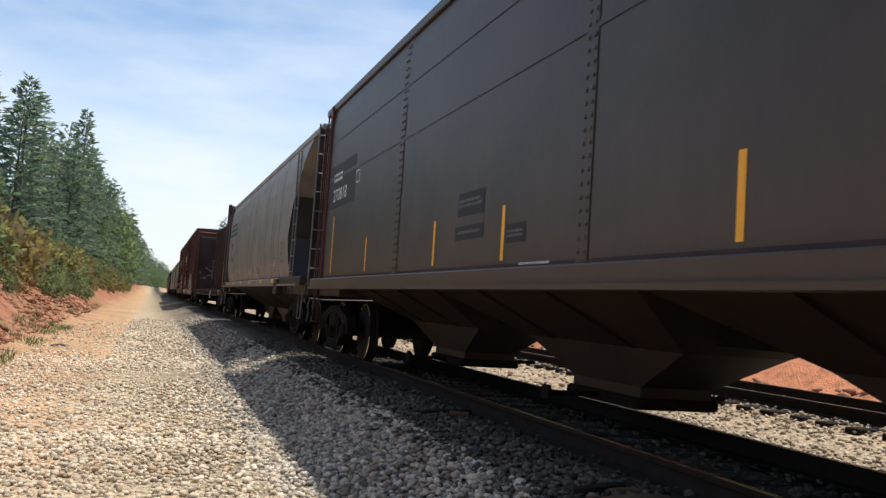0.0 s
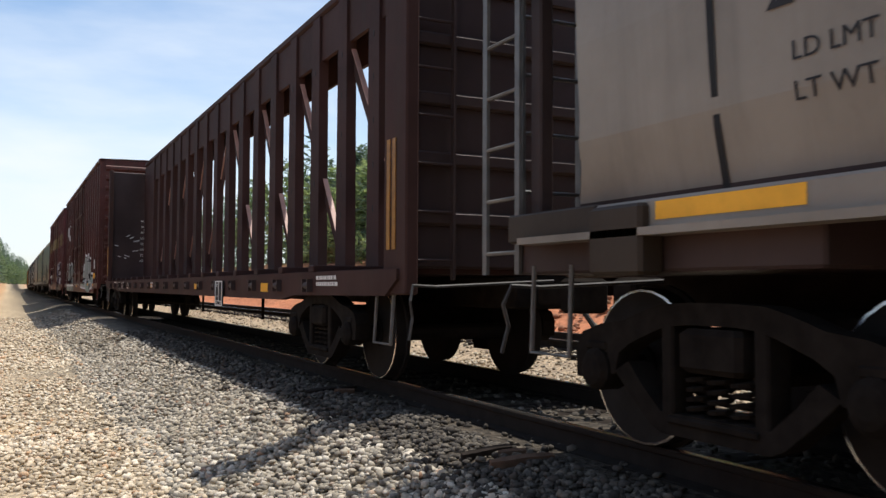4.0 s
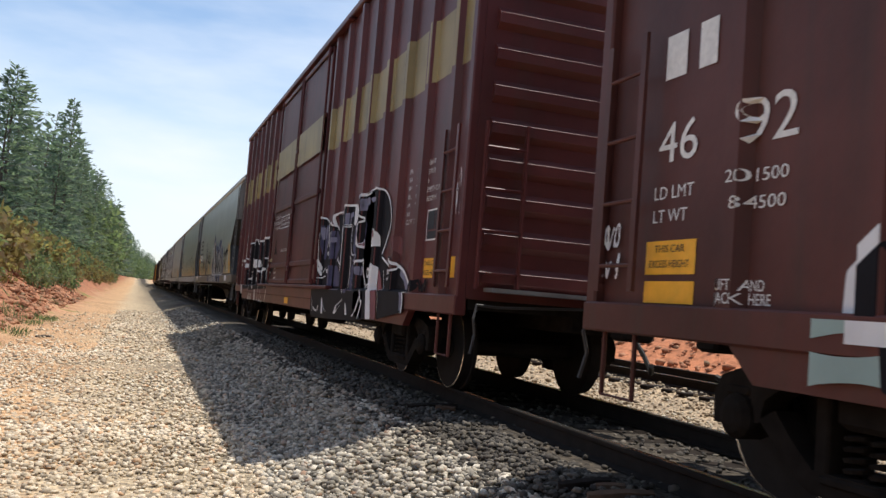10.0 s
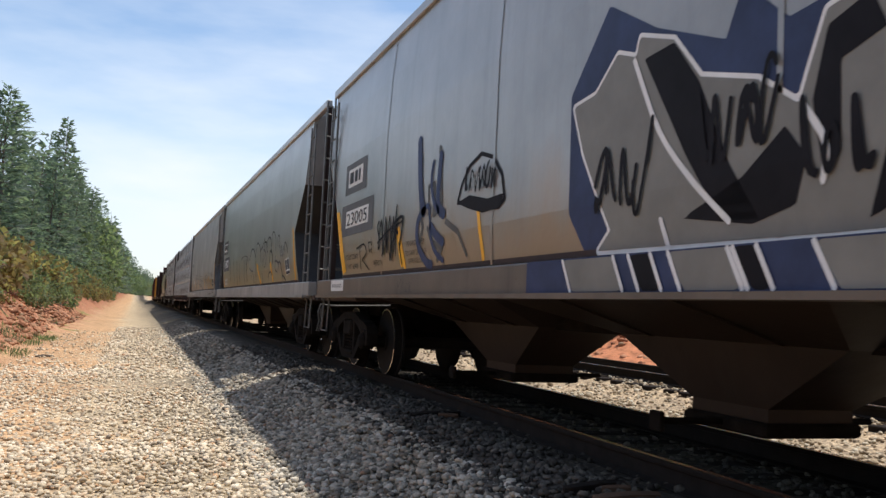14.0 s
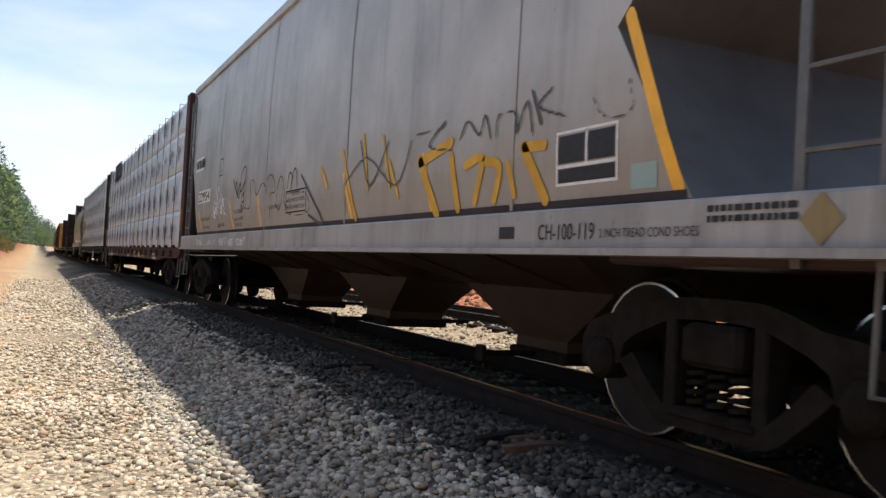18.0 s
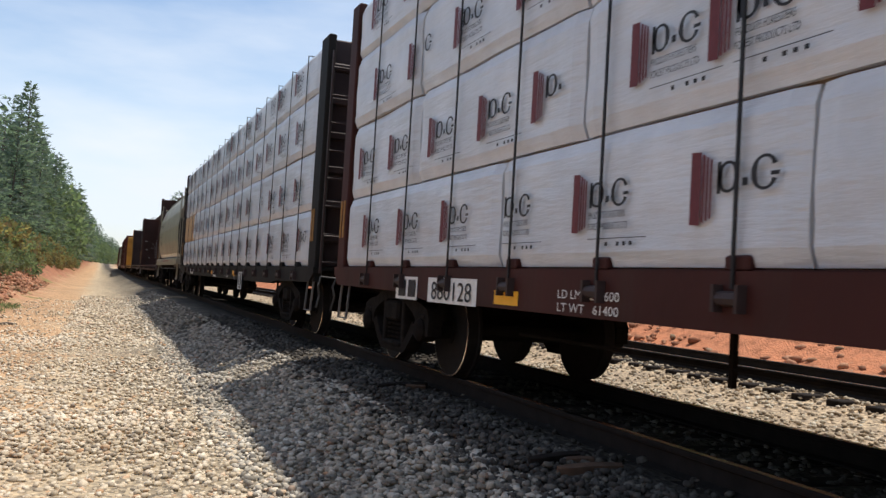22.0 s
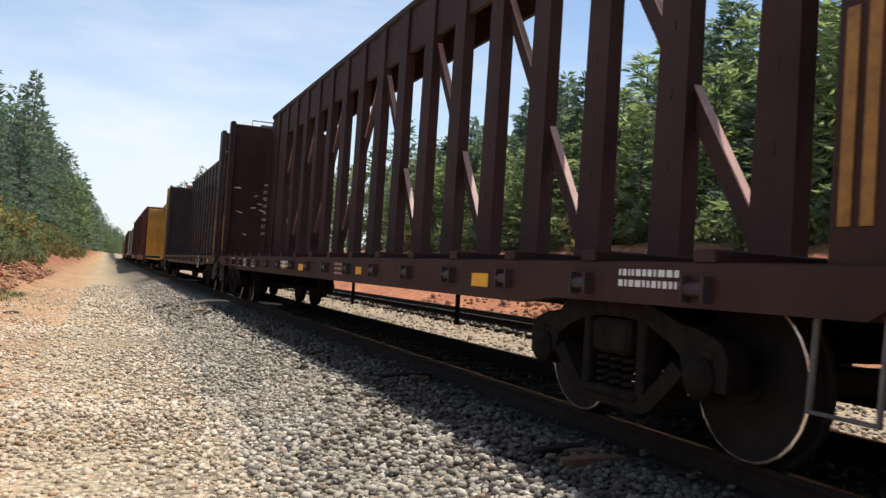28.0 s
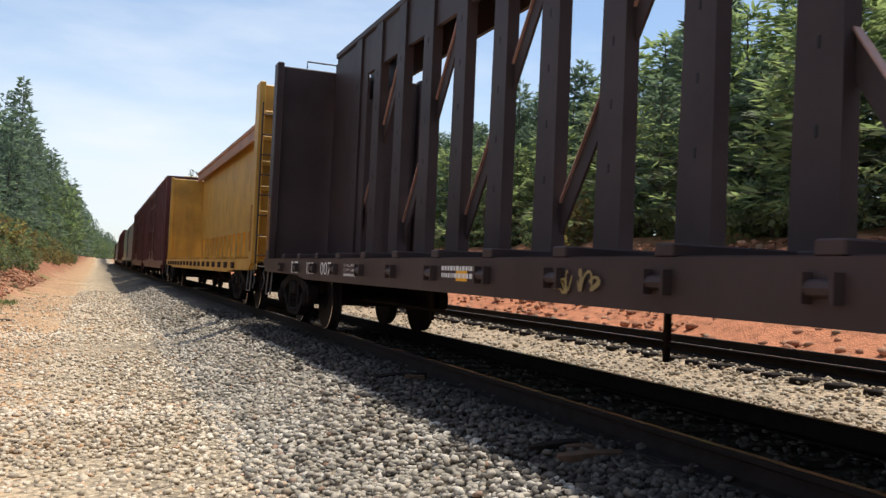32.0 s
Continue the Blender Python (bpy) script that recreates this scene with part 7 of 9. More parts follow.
    for pts, r in (([(6.64, 1.32), (6.76, 1.74), (6.84, 2.19), (6.36, 2.11)], 0.014), ([(6.23, 1.69), (6.33, 1.92), (6.32, 2.08), (6.08, 2.07), (5.73, 2), (5.56, 1.93)], 0.014), ([(6.21, 1.95), (6.38, 1.68)], 0.008), ([(5.77, 2.02), (5.77, 2.19), (5.44, 2.2)], 0.015), ([(5.39, 2.2), (5.14, 2.16)], 0.03), ([(5.01, 1.8), (5.04, 2.22), (4.94, 2.26), (4.61, 2.24)], 0.016), ([(5, 1.96), (4.71, 1.98)], 0.008), ([(5, 1.93), (4.7, 1.95)], 0.008), ([(4.36, 2.14), (3.99, 2.01), (4.12, 1.91), (4.21, 1.8)], 0.013), ([(4.68, 1.96), (4.72, 1.77), (4.68, 1.63), (4.59, 1.52), (4.32, 1.51), (4.24, 1.44)], 0.01), ([(4.7, 1.49), (4.64, 1.42), (4.68, 0.96)], 0.014), ([(3.89, 1.43), (3.84, 1.26), (3.71, 1.12), (3.55, 0.88), (3.48, 0.85), (3.63, 0.64)], 0.016), ([(3.57, 0.96), (3.74, 0.76), (3.96, 0.65)], 0.011), ([(3.61, 0.93), (3.82, 0.73), (3.9, 0.65)], 0.009), ([(3.63, 1.08), (3.45, 1.12), (3.34, 1.18)], 0.012), ([(3.63, 1.05), (3.49, 1.07)], 0.008), ([(3.64, 1.25), (3.63, 1.3), (3.57, 1.3), (3.54, 1.25), (3.57, 1.2), (3.62, 1.2), (3.64, 1.25)], 0.016), ([(4.23, 2.1), (4.26, 2.26), (4.12, 2.32), (3.98, 2.34), (3.79, 2.35), (3.71, 2.37)], 0.022), ([(3.32, 2.26), (3.35, 2.08), (3.36, 1.92)], 0.012), ([(7.07, 1.67), (6.92, 1.66), (6.84, 1.51), (6.71, 1.41), (6.64, 1.23)], 0.014), ([(7.09, 1.14), (6.99, 1.33), (6.89, 1.42)], 0.01), ([(6.59, 1.27), (6.34, 1.35)], 0.01), ([(6.69, 1.18), (6.32, 1.22)], 0.01), ([(6.3, 1.59), (6.17, 1.58)], 0.03), ([(6.1, 1.58), (6.02, 1.62), (5.92, 1.56), (6.01, 1.52), (6.1, 1.58)], 0.012), ([(6.28, 1.3), (6, 1.28)], 0.034), ([(5.47, 1.44), (5.28, 1.39), (5.08, 1.5)], 0.013), ([(5.35, 1.37), (5.2, 1.27), (5.12, 1.13)], 0.01), ([(6.89, 0.85), (6.76, 0.63)], 0.01), ([(6.72, 0.7), (6.54, 0.65), (6.39, 0.66), (6.3, 0.74)], 0.012), ([(6.07, 0.86), (5.91, 0.72), (5.69, 0.65)], 0.008), ([(5.02, 0.76), (4.68, 0.84), (4.63, 0.89)], 0.009), ([(4.98, 0.67), (4.74, 0.78)], 0.008), ([(4.27, 2.21), (4.25, 2.26), (4.03, 2.34), (3.51, 2.38), (3.09, 2.32), (2.82, 2.19), (2.66, 1.96), (2.68, 1.79), (2.85, 1.58), (2.95, 1.49)], 0.013), ([(2.93, 1.44), (2.56, 1.32), (2.4, 1.26), (2.31, 1.23)], 0.013), ([(2.47, 1.72), (2.51, 1.58), (2.41, 1.41), (2.2, 1.33), (1.95, 1.26), (1.73, 1.12), (1.63, 0.93), (1.65, 0.79)], 0.018), ([(2.82, 1.28), (2.7, 0.94), (2.66, 0.76)], 0.008), ([(2.16, 1.32), (2.38, 1.22)], 0.012), ([(2.32, 1.18), (2.45, 1.14)], 0.01), ([(3.45, 2.31), (3.42, 2.1)], 0.007),):
        stroke(car, low, pts, M_SPRAYWHITE, r, 0.021, "thin white edge of a graffiti letter", 0.018)
    for poly in ([(2.36, 1.57), (2.42, 1.66), (2.32, 1.69), (2.16, 1.66), (2.11, 1.6), (2.11, 1.45), (2.22, 1.46)], [(1.85, 1.28), (1.82, 1.35), (1.69, 1.37), (1.55, 1.33), (1.51, 1.25), (1.58, 1.17), (1.69, 1.17)], [(0.86, 1), (0.79, 1), (0.79, 0.93), (0.84, 0.92)],):
        shape(car, side, poly, M_DUSTPINK, 0.004, "faded pink spot of spray paint", 0.0, 0.03)
    tag(car, side, 1.1, 1.5, 1.03, 1.16, 8, 48, M_SPRAYBLACK, 0.016)
    tag(car, flat_side(-1.50), 0.05, 0.42, 1.75, 2.3, 8, 49, M_SPRAYWHITE, 0.006)
    for poly in ([(16.77, 2.08), (15.93, 2.17), (15.62, 2.01), (15.35, 2.03), (15.18, 2.19), (14.92, 2.07), (14.69, 2.04), (14.24, 2.12), (13.95, 2.09), (13.82, 2.12), (13.25, 2.17), (13.19, 1.67), (13.04, 1.51), (12.91, 1.59), (12.76, 1.63), (12.61, 1.58), (12.51, 1.46), (12.49, 1.28), (12.55, 1.15), (12.59, 0.95), (15.85, 0.88), (16.21, 0.99), (16.49, 1.19), (16.67, 1.6)], [(17.47, 1.39), (16.8, 1.46), (16.23, 1.13), (15.96, 0.92), (17.17, 0.89), (17.47, 1.07)],):
        shape(car, low, poly, M_SPRAYBLACK, 0.006, "angular black graffiti letters", 0.0, 0.03)
    for poly in ([(15.37, 1.73), (15.24, 1.67), (15.15, 1.7), (15.18, 1.57), (15.12, 1.44), (15.25, 1.48), (15.32, 1.48), (15.29, 1.57)], [(14.36, 1.67), (14.17, 1.51), (14.41, 1.45)], [(14.51, 1.43), (14.3, 1.38), (14.08, 1.42), (14.05, 1.12), (14.13, 1.21), (14.16, 1.31), (14.45, 1.37)], [(13.74, 1.36), (13.51, 1.45), (13.39, 1.43), (13.57, 1.27), (13.65, 1.28)], [(13.3, 1.4), (13.25, 1.4), (13.25, 1.15), (13.33, 1.17)], [(13.16, 1.52), (13.08, 1.54), (12.99, 1.52), (12.98, 1.43), (13.14, 1.45)], [(13, 1.45), (12.62, 1.33), (12.52, 1.29), (12.56, 1.25), (12.64, 1.27)], [(17.36, 1.56), (16.87, 1.62), (16.85, 1.5), (17.23, 1.48)], [(17.41, 1.39), (17.49, 1.14), (17.29, 0.77), (17.5, 0.76), (17.68, 1.01), (17.6, 1.26)], [(16.16, 1.16), (15.8, 1.35), (15.73, 1.34), (15.89, 1.16)], [(15.08, 1.2), (14.88, 1.28), (14.85, 1.1), (15.04, 1.13)], [(15.18, 1), (15.04, 1.01), (15.01, 0.92), (15.16, 0.92)], [(16.78, 1.75), (16.67, 1.73), (16.47, 1.19), (16.58, 1.18)], [(15.8, 0.63), (15.74, 0.81), (15.72, 0.84), (15.6, 0.64)], [(15.4, 0.8), (15.29, 0.8), (15.17, 0.64), (15.3, 0.65)], [(14.64, 0.89), (14.5, 0.9), (14.37, 0.64), (14.55, 0.65)], [(14.09, 0.64), (13.97, 0.7), (13.88, 0.64)], [(13.58, 0.69), (13.32, 0.64), (13.58, 0.63)], [(13.21, 0.67), (13.03, 0.63), (13.23, 0.63)],):
        shape(car, low, poly, M_SPRAYWHITE, 0.013, "white sliver in a graffiti letter", 0.0, 0.018)
    for pts, r in (([(16.76, 1.75), (16.77, 2.08), (16.39, 2.07)], 0.02), ([(16.56, 2.08), (15.86, 2.17)], 0.016), ([(15.85, 2.14), (15.77, 1.87), (15.67, 1.73), (15.72, 1.55), (15.81, 1.39), (16.03, 1.36)], 0.012), ([(15.69, 2.02), (15.49, 2.05), (15.38, 2.03)], 0.016), ([(15.38, 2.03), (15.25, 2.19)], 0.012), ([(15.25, 2.19), (15.18, 2.2)], 0.014), ([(15.18, 2.2), (15.16, 2.11), (14.92, 2.07)], 0.018), ([(14.92, 2.05), (14.89, 1.79), (14.87, 1.5), (14.89, 1.38), (14.72, 1.35), (14.5, 1.34), (14.49, 1.27)], 0.013), ([(14.69, 2.05), (14.29, 2.13), (13.95, 2.11)], 0.02), ([(14.19, 2.13), (14.22, 2.01)], 0.014), ([(13.8, 2.11), (13.81, 2.02), (13.7, 1.72), (13.79, 1.59), (13.75, 1.46), (13.61, 1.24), (13.6, 1.04)], 0.014), ([(13.81, 2.11), (13.5, 2.16), (13.25, 2.17)], 0.028), ([(13.45, 1.68), (13.21, 1.67)], 0.014), ([(13.18, 1.71), (13.14, 1.66), (13.12, 1.61)], 0.014), ([(12.99, 1.54), (12.88, 1.6), (12.76, 1.63), (12.66, 1.61), (12.56, 1.54), (12.51, 1.44), (12.5, 1.28)], 0.024), ([(12.56, 1.26), (12.61, 1.16), (12.61, 1.05)], 0.013), ([(17.44, 1.73), (17.15, 1.79), (16.95, 1.73), (16.84, 1.68)], 0.012), ([(16.8, 1.43), (16.73, 1.25), (16.48, 1.13)], 0.014), ([(15.89, 1.16), (15.81, 0.92), (15.88, 0.86)], 0.014), ([(15.73, 1.34), (15.53, 1.23)], 0.009), ([(15.43, 1.23), (15.33, 1.13), (15.37, 1.05)], 0.01), ([(14.24, 1.99), (14.24, 1.94)], 0.008), ([(13.9, 1.01), (13.93, 0.92)], 0.014), ([(12.82, 1.01), (12.85, 0.94)], 0.016), ([(13.98, 0.89), (13.97, 0.66)], 0.012), ([(13.54, 0.88), (13.57, 0.69)], 0.012), ([(13.41, 0.76), (13.23, 0.71)], 0.01), ([(12.5, 0.9), (12.62, 0.65)], 0.024),):
        stroke(car, low, pts, M_SPRAYWHITE, r, 0.016, "thin white edge of a graffiti letter", 0.018)
    mark(car, flat_side(-1.605), M_STRIPE, ("p", 11.86, 12.38, 1.55, 1.62))
    for poly in ([(11.84, 2.01), (11.8, 2.04), (11.75, 2.02), (11.73, 1.89), (11.56, 1.74), (11.58, 1.66), (11.7, 1.74), (11.9, 1.7), (11.94, 1.74), (11.83, 1.82)], [(12.3, 1.52), (11.77, 1.49), (11.77, 1.47), (12.28, 1.23)]):
        shape(car, door, poly, M_SPRAYBLACK, 0.005, "black spot sprayed over old lettering", 0.0, 0.025)
    mark(car, door, M_WHITE, *[("b", 11.74, 1.4 - 0.11 * k, 0.26, 0.035, 1) for k in range(3)])
    mark(car, side, M_WHITE, ("t", "CU. FT. 7580", 2.05, 1.6, 1.80, 0.06), *[("t", a, 2.05, 1.93, 2.40 - 0.1 * k, 0.055) for k, a in enumerate(("EXH", "EXW", "EW", "IL", "IW", "IH"))], *[("t", a, 1.76, 1.6, 2.40 - 0.1 * k, 0.055) for k, a in enumerate(("17-0", "10-8", "9-7", "60-9", "9-6", "13-1"))], *[("t", a, 1.34, 1.34 - 0.045 * len(a), 2.42 - 0.1 * k, 0.06) for k, a in enumerate(("EXH W", "EXW H", "H", "EMPTY C.G.", "FLOOR H"))], *[("t", a, 0.92, 0.78, 2.46 - 0.1 * k, 0.06) for k, a in enumerate(("8-2", "3-8", "16-10", "5-0", "3-8"))], ("f", 0.79, 1.27, 1.58, 1.92),
         ("p", 18.1, 18.55, 2.14, 2.42), ("p", 17.45, 17.8, 2.14, 2.42), ("p", 18.05, 18.55, 1.80, 2.08), ("p", 17.45, 17.8, 1.80, 2.08), ("b", 18.6, 1.66, 0.8, 0.07, 2))
    mark(car, lambda y, z: side(y, z) - 0.004, M_INK, ("t", "17", 18.5, 18.12, 1.84, 0.2), ("t", "2", 17.72, 17.52, 1.84, 0.2), ("b", 18.52, 2.2, 0.36, 0.17, 1), ("b", 17.78, 2.2, 0.25, 0.17, 1))
    mark(car, side, M_INK, ("p", 1.02, 1.25, 1.70, 1.90), ("p", 0.81, 1.0, 1.70, 1.90), ("p", 0.81, 1.25, 1.60, 1.68))
    mark(car, side, M_YELLOW, ("p", 0.77, 1.26, 1.18, 1.39), ("p", 0.07, 0.41, 1.18, 1.39))
    mark(car, lambda y, z: side(y, z) - 0.004, M_INK, ("t", "THIS CAR", 1.24, 0.8, 1.31, 0.055), ("t", "EXCESS HEIGHT", 1.24, 0.8, 1.21, 0.055))
    mark(car, door, M_WHITE, ("t", "CLOSE AND LOCK", 12.14, 11.4, 2.50, 0.075), ("t", "BOTH DOORS BEFORE", 12.24, 11.3, 2.38, 0.075), ("t", "MOVING CAR", 12.05, 11.4, 2.26, 0.075),
         ("f", 10.0, 11.3, 2.26, 2.52), ("t", "SECURE BOTH HASPS", 11.2, 10.1, 2.41, 0.06), ("t", "BEFORE MOVING CAR", 11.2, 10.1, 2.31, 0.06), ("t", "STANDARD CAR SEAL ONLY", 11.1, 10.15, 1.75, 0.06))
    mark(car, flat_side(-1.565), M_YELLOW, ("p", 9.55, 10.0, 0.68, 0.80))


def grey_number(car, side, y0, y1, z0, text, z_mark, ym0, ym1, ground=True):
    if ground:
        mark(car, side, M_DULL, ("p", y0 - 0.25, y1 + 0.3, z0 - 0.12, z0 + 0.35), ("p", ym0 - 0.2, ym1 + 0.2, z_mark - 0.1, z_mark + 0.36))
    mark(car, lambda y, z: side(y, z) - 0.004, M_WHITE, ("p", y0, y1, z0, z0 + 0.25), ("p", ym0, ym1, z_mark, z_mark + 0.27))
    mark(car, lambda y, z: side(y, z) - 0.008, M_INK, ("t", text, y1 - 0.06, y0 + 0.06, z0 + 0.03, 0.19), ("b", ym1 - 0.1, z_mark + 0.05, ym1 - ym0 - 0.2, 0.17, 1))


def dress_grey_one(car, side):
    for poly in ([(17.29, 2.38), (17.08, 2.38), (16.47, 1.43), (16.68, 1.4)], [(13.89, 1.87), (13.77, 1.9), (13.47, 1.41), (13.66, 1.41)]):
        shape(car, side, poly, M_YELLOW, 0.006, "chipped yellow reflective stripe", 0.0, 0.025)
    for pts, r in (([(13.08, 2.8), (13.02, 2.42), (12.93, 2.13), (12.84, 2)], 0.075), ([(12.84, 2.02), (12.67, 2.04), (12.62, 1.93), (12.55, 1.68), (12.41, 1.53), (12.17, 1.43)], 0.03), ([(12.8, 2.01), (13, 1.93), (13.05, 1.78), (12.95, 1.59), (12.72, 1.44), (12.54, 1.4)], 0.05), ([(12.56, 2.5), (12.61, 2.36), (12.58, 2.19), (12.46, 2.03), (12.33, 1.95)], 0.035), ([(12.33, 2.53), (12.37, 2.24), (12.37, 2.06), (12.3, 1.96), (12.18, 1.91)], 0.06), ([(12.56, 1.81), (12.42, 1.72), (12.18, 1.62)], 0.05)):
        stroke(car, side, pts, M_SPRAYBLUE, r, 0.009, "broad blue black sprayed line", 0.03)
    for pts, r in (([(14.67, 2.03), (14.74, 1.95), (14.57, 1.75), (14.66, 1.69), (14.56, 2.04), (14.41, 1.61), (14.36, 2.06), (14.24, 1.66), (14.18, 2.06), (14.04, 1.64), (14.01, 2.03), (13.93, 1.72), (13.9, 2.09)], 0.018), ([(13.88, 2.16), (13.89, 1.9), (13.79, 1.82)], 0.022), ([(14.01, 1.94), (13.62, 2), (13.7, 1.66)], 0.02), ([(14.71, 1.75), (14.21, 1.88), (13.63, 1.95)], 0.014), ([(13.73, 1.7), (13.6, 1.44)], 0.012),
                   ([(15.63, 1.72), (15.55, 1.44)], 0.014), ([(15.82, 1.74), (15.43, 1.78), (15.26, 1.66), (15.49, 1.57)], 0.013), ([(15.49, 1.57), (15.1, 1.42)], 0.012), ([(15.18, 1.79), (15.07, 1.65), (15, 1.77), (15.18, 1.79)], 0.010), ([(15.03, 1.84), (14.97, 1.62)], 0.010)):
        stroke(car, side, pts, M_SPRAYBLACK, r, 0.012, "black sprayed scrawl")
    for pts in ([(13.36, 1.08), (13.35, 1.27), (13.25, 1.24), (13.34, 1.17)], [(13.22, 1.09), (13.17, 1.22), (13.1, 1.1)], [(12.98, 1.2), (13.04, 1.19), (13.05, 1.12), (12.96, 1.12)], [(12.92, 1.22), (12.92, 1.1)], [(12.85, 1.2), (12.91, 1.15), (12.83, 1.1)]):
        stroke(car, flat_side(-1.6), pts, M_FADED, 0.009, 0.006, "faded tag on the sill")
    mark(car, flat_side(-1.604), M_INK, ("t", "2W TRD. GRD. SHOES", 16.85, 16.24, 1.19, 0.055))
    mark(car, side, M_INK, ("t", "THIS CAR DESIGNED", 13.46, 12.79, 1.64, 0.062), ("t", "TO CARRY 286,000 LB", 13.48, 12.7, 1.53, 0.062), ("t", "GROSS RAIL LOAD", 13.35, 12.78, 1.44, 0.062))
    slash(car, side, M_YELLOW, (2.45, 2.36, 1.95, 1.42), (13.77, 1.87, 13.49, 1.4), (11.24, 1.89, 11.09, 1.41))
    mark(car, side, M_WHITE, ("f", 2.50, 3.18, 1.50, 1.84), ("p", 2.50, 3.18, 1.60, 1.615), ("p", 2.83, 2.845, 1.615, 1.84), ("p", 2.92, 3.05, 1.88, 1.98))
    slash(car, side, M_YELLOW, (2.93, 2.39, 2.27, 1.41), width=0.06)
    mark(car, flat_side(-1.6), M_WHITE, ("p", 16.13, 16.95, 1.14, 1.30), ("p", 1.87, 2.49, 1.12, 1.30))
    grey_number(car, side, 15.28, 16.6, 2.08, "23005", 2.68, 15.7, 16.55)
    mark(car, side, M_INK, ("t", "LD LMT 223600", 16.5, 15.75, 1.60, 0.075), ("t", "LT WT  62400", 16.5, 15.75, 1.46, 0.075), ("t", "NEW 9", 14.9, 14.5, 1.46, 0.08))
    # angular piece: grey letters with a white edge and heavy black shading on a spiked blue ground
    shape(car, side, [(9.42, 1.66), (9.44, 2.52), (8.94, 3.02), (8.37, 2.7), (7.68, 2.43), (7.55, 2.69), (7.21, 2.41), (6.84, 2.45), (6.55, 2.66), (6.11, 2.7), (5.8, 2.57), (5.21, 2.27), (5.12, 2.38), (4.97, 2.09), (4.81, 1.87), (4.5, 1.69), (4.53, 1.38), (9.16, 1.34)], M_SPRAYBLUE, 0.004, "spiked dark blue ground of a graffiti piece", 0.02)
    letters = [(9.02, 1.37), (8.85, 1.5), (9.24, 2.07), (9.4, 2.43), (9.09, 2.46), (8.81, 2.67), (8.58, 2.59), (8.54, 2.71), (8.17, 2.59), (7.9, 2.3), (7.42, 2.17), (7.12, 1.98), (7.06, 2.13), (6.95, 2.39), (6.65, 2.44), (6.51, 2.21), (6.31, 1.91), (6.17, 2.17), (5.8, 2.57), (5.62, 2.44), (5.45, 2.1), (5.11, 1.99), (4.84, 1.8), (4.72, 1.49), (4.68, 1.38), (5.07, 1.36), (6.86, 1.35)]
    shape(car, side, letters, M_SPRAYWHITE, 0.007, "white edge of graffiti letters", 0.028, 0.025)
    shape(car, side, letters, M_SPRAYGREY, 0.010, "grey fill of graffiti letters", 0.0, 0.025)
    for poly in ([(8.48, 2.55), (8.16, 2.57), (7.91, 2.28), (7.63, 1.77), (7.39, 1.45), (7.69, 1.47), (8.01, 1.86)], [(5.59, 2.41), (5.45, 2.1), (5.11, 1.99), (4.84, 1.8), (4.7, 1.43), (4.91, 1.38), (4.9, 1.66), (5.09, 1.85), (5.53, 1.99), (5.86, 1.97), (5.78, 2.22)], [(5.74, 1.68), (5.31, 1.58), (5.41, 1.46), (5.69, 1.41), (5.96, 1.41), (5.79, 1.56)],
                 [(7.03, 1.98), (6.94, 2.31), (6.69, 2.39), (6.6, 2.21), (6.86, 2.13), (6.85, 1.71), (6.95, 1.59)], [(8.05, 1.51), (7.52, 1.68), (7.21, 1.89), (7.06, 1.72), (7.14, 1.5), (7.45, 1.43)], [(6.59, 1.72), (6.32, 1.87), (6.11, 2.01), (6.14, 1.74), (6.45, 1.49), (6.7, 1.4)]):
        shape(car, side, poly, M_SPRAYBLACK, 0.013, "black shading in graffiti letters", 0.0, 0.025)
    for pts in ([(8.59, 2.57), (8.29, 2.06), (7.94, 1.71), (7.63, 1.46)], [(7.08, 1.96), (6.94, 1.76), (6.96, 1.59)], [(8.26, 1.52), (8.16, 1.3)], [(5.69, 1.39), (5.43, 1.51)]):
        stroke(car, side, pts, M_SPRAYWHITE, 0.020, 0.016, "thin white line in graffiti letters")
    sill = flat_side(-1.6)
    spray(car, "graffiti", lambda Y, Z: np.minimum(9.9 - Y, Y - 4.3), 4.2, 10.0, 1.075, 1.32, sill, M_SPRAYBLUE, 0.06, 0.004, "blue paint carried over the sill")
    for a, b, m_ in ((9.3, 8.62, M_SPRAYGREY), (8.02, 7.5, M_SPRAYGREY), (6.9, 6.2, M_SPRAYGREY), (8.44, 8.2, M_SPRAYBLACK), (7.46, 7.28, M_SPRAYBLACK), (5.6, 4.95, M_SPRAYBLACK)):
        shape(car, sill, [(a, 1.31), (b, 1.31), (b - 0.10, 1.09), (a - 0.16, 1.09)], m_, 0.008, "letter foot carried over the sill", 0.0, 0.03)
        for c in (a, b):
            stroke(car, sill, [(c, 1.31), (c - 0.13, 1.09)], M_SPRAYWHITE, 0.016, 0.012, "thin white line over the sill")
    for k, (a, b, z0, z1, n) in enumerate(((8.4, 9.05, 1.55, 2.15, 9), (7.2, 7.95, 1.75, 2.25, 9), (6.4, 7.15, 1.6, 2.0, 9), (5.3, 5.85, 1.55, 1.95, 7), (13.7, 14.5, 1.5, 2.0, 10))):
        tag(car, side, a, b, z0, z1, n, 60 + k, M_SPRAYBLACK, 0.016)
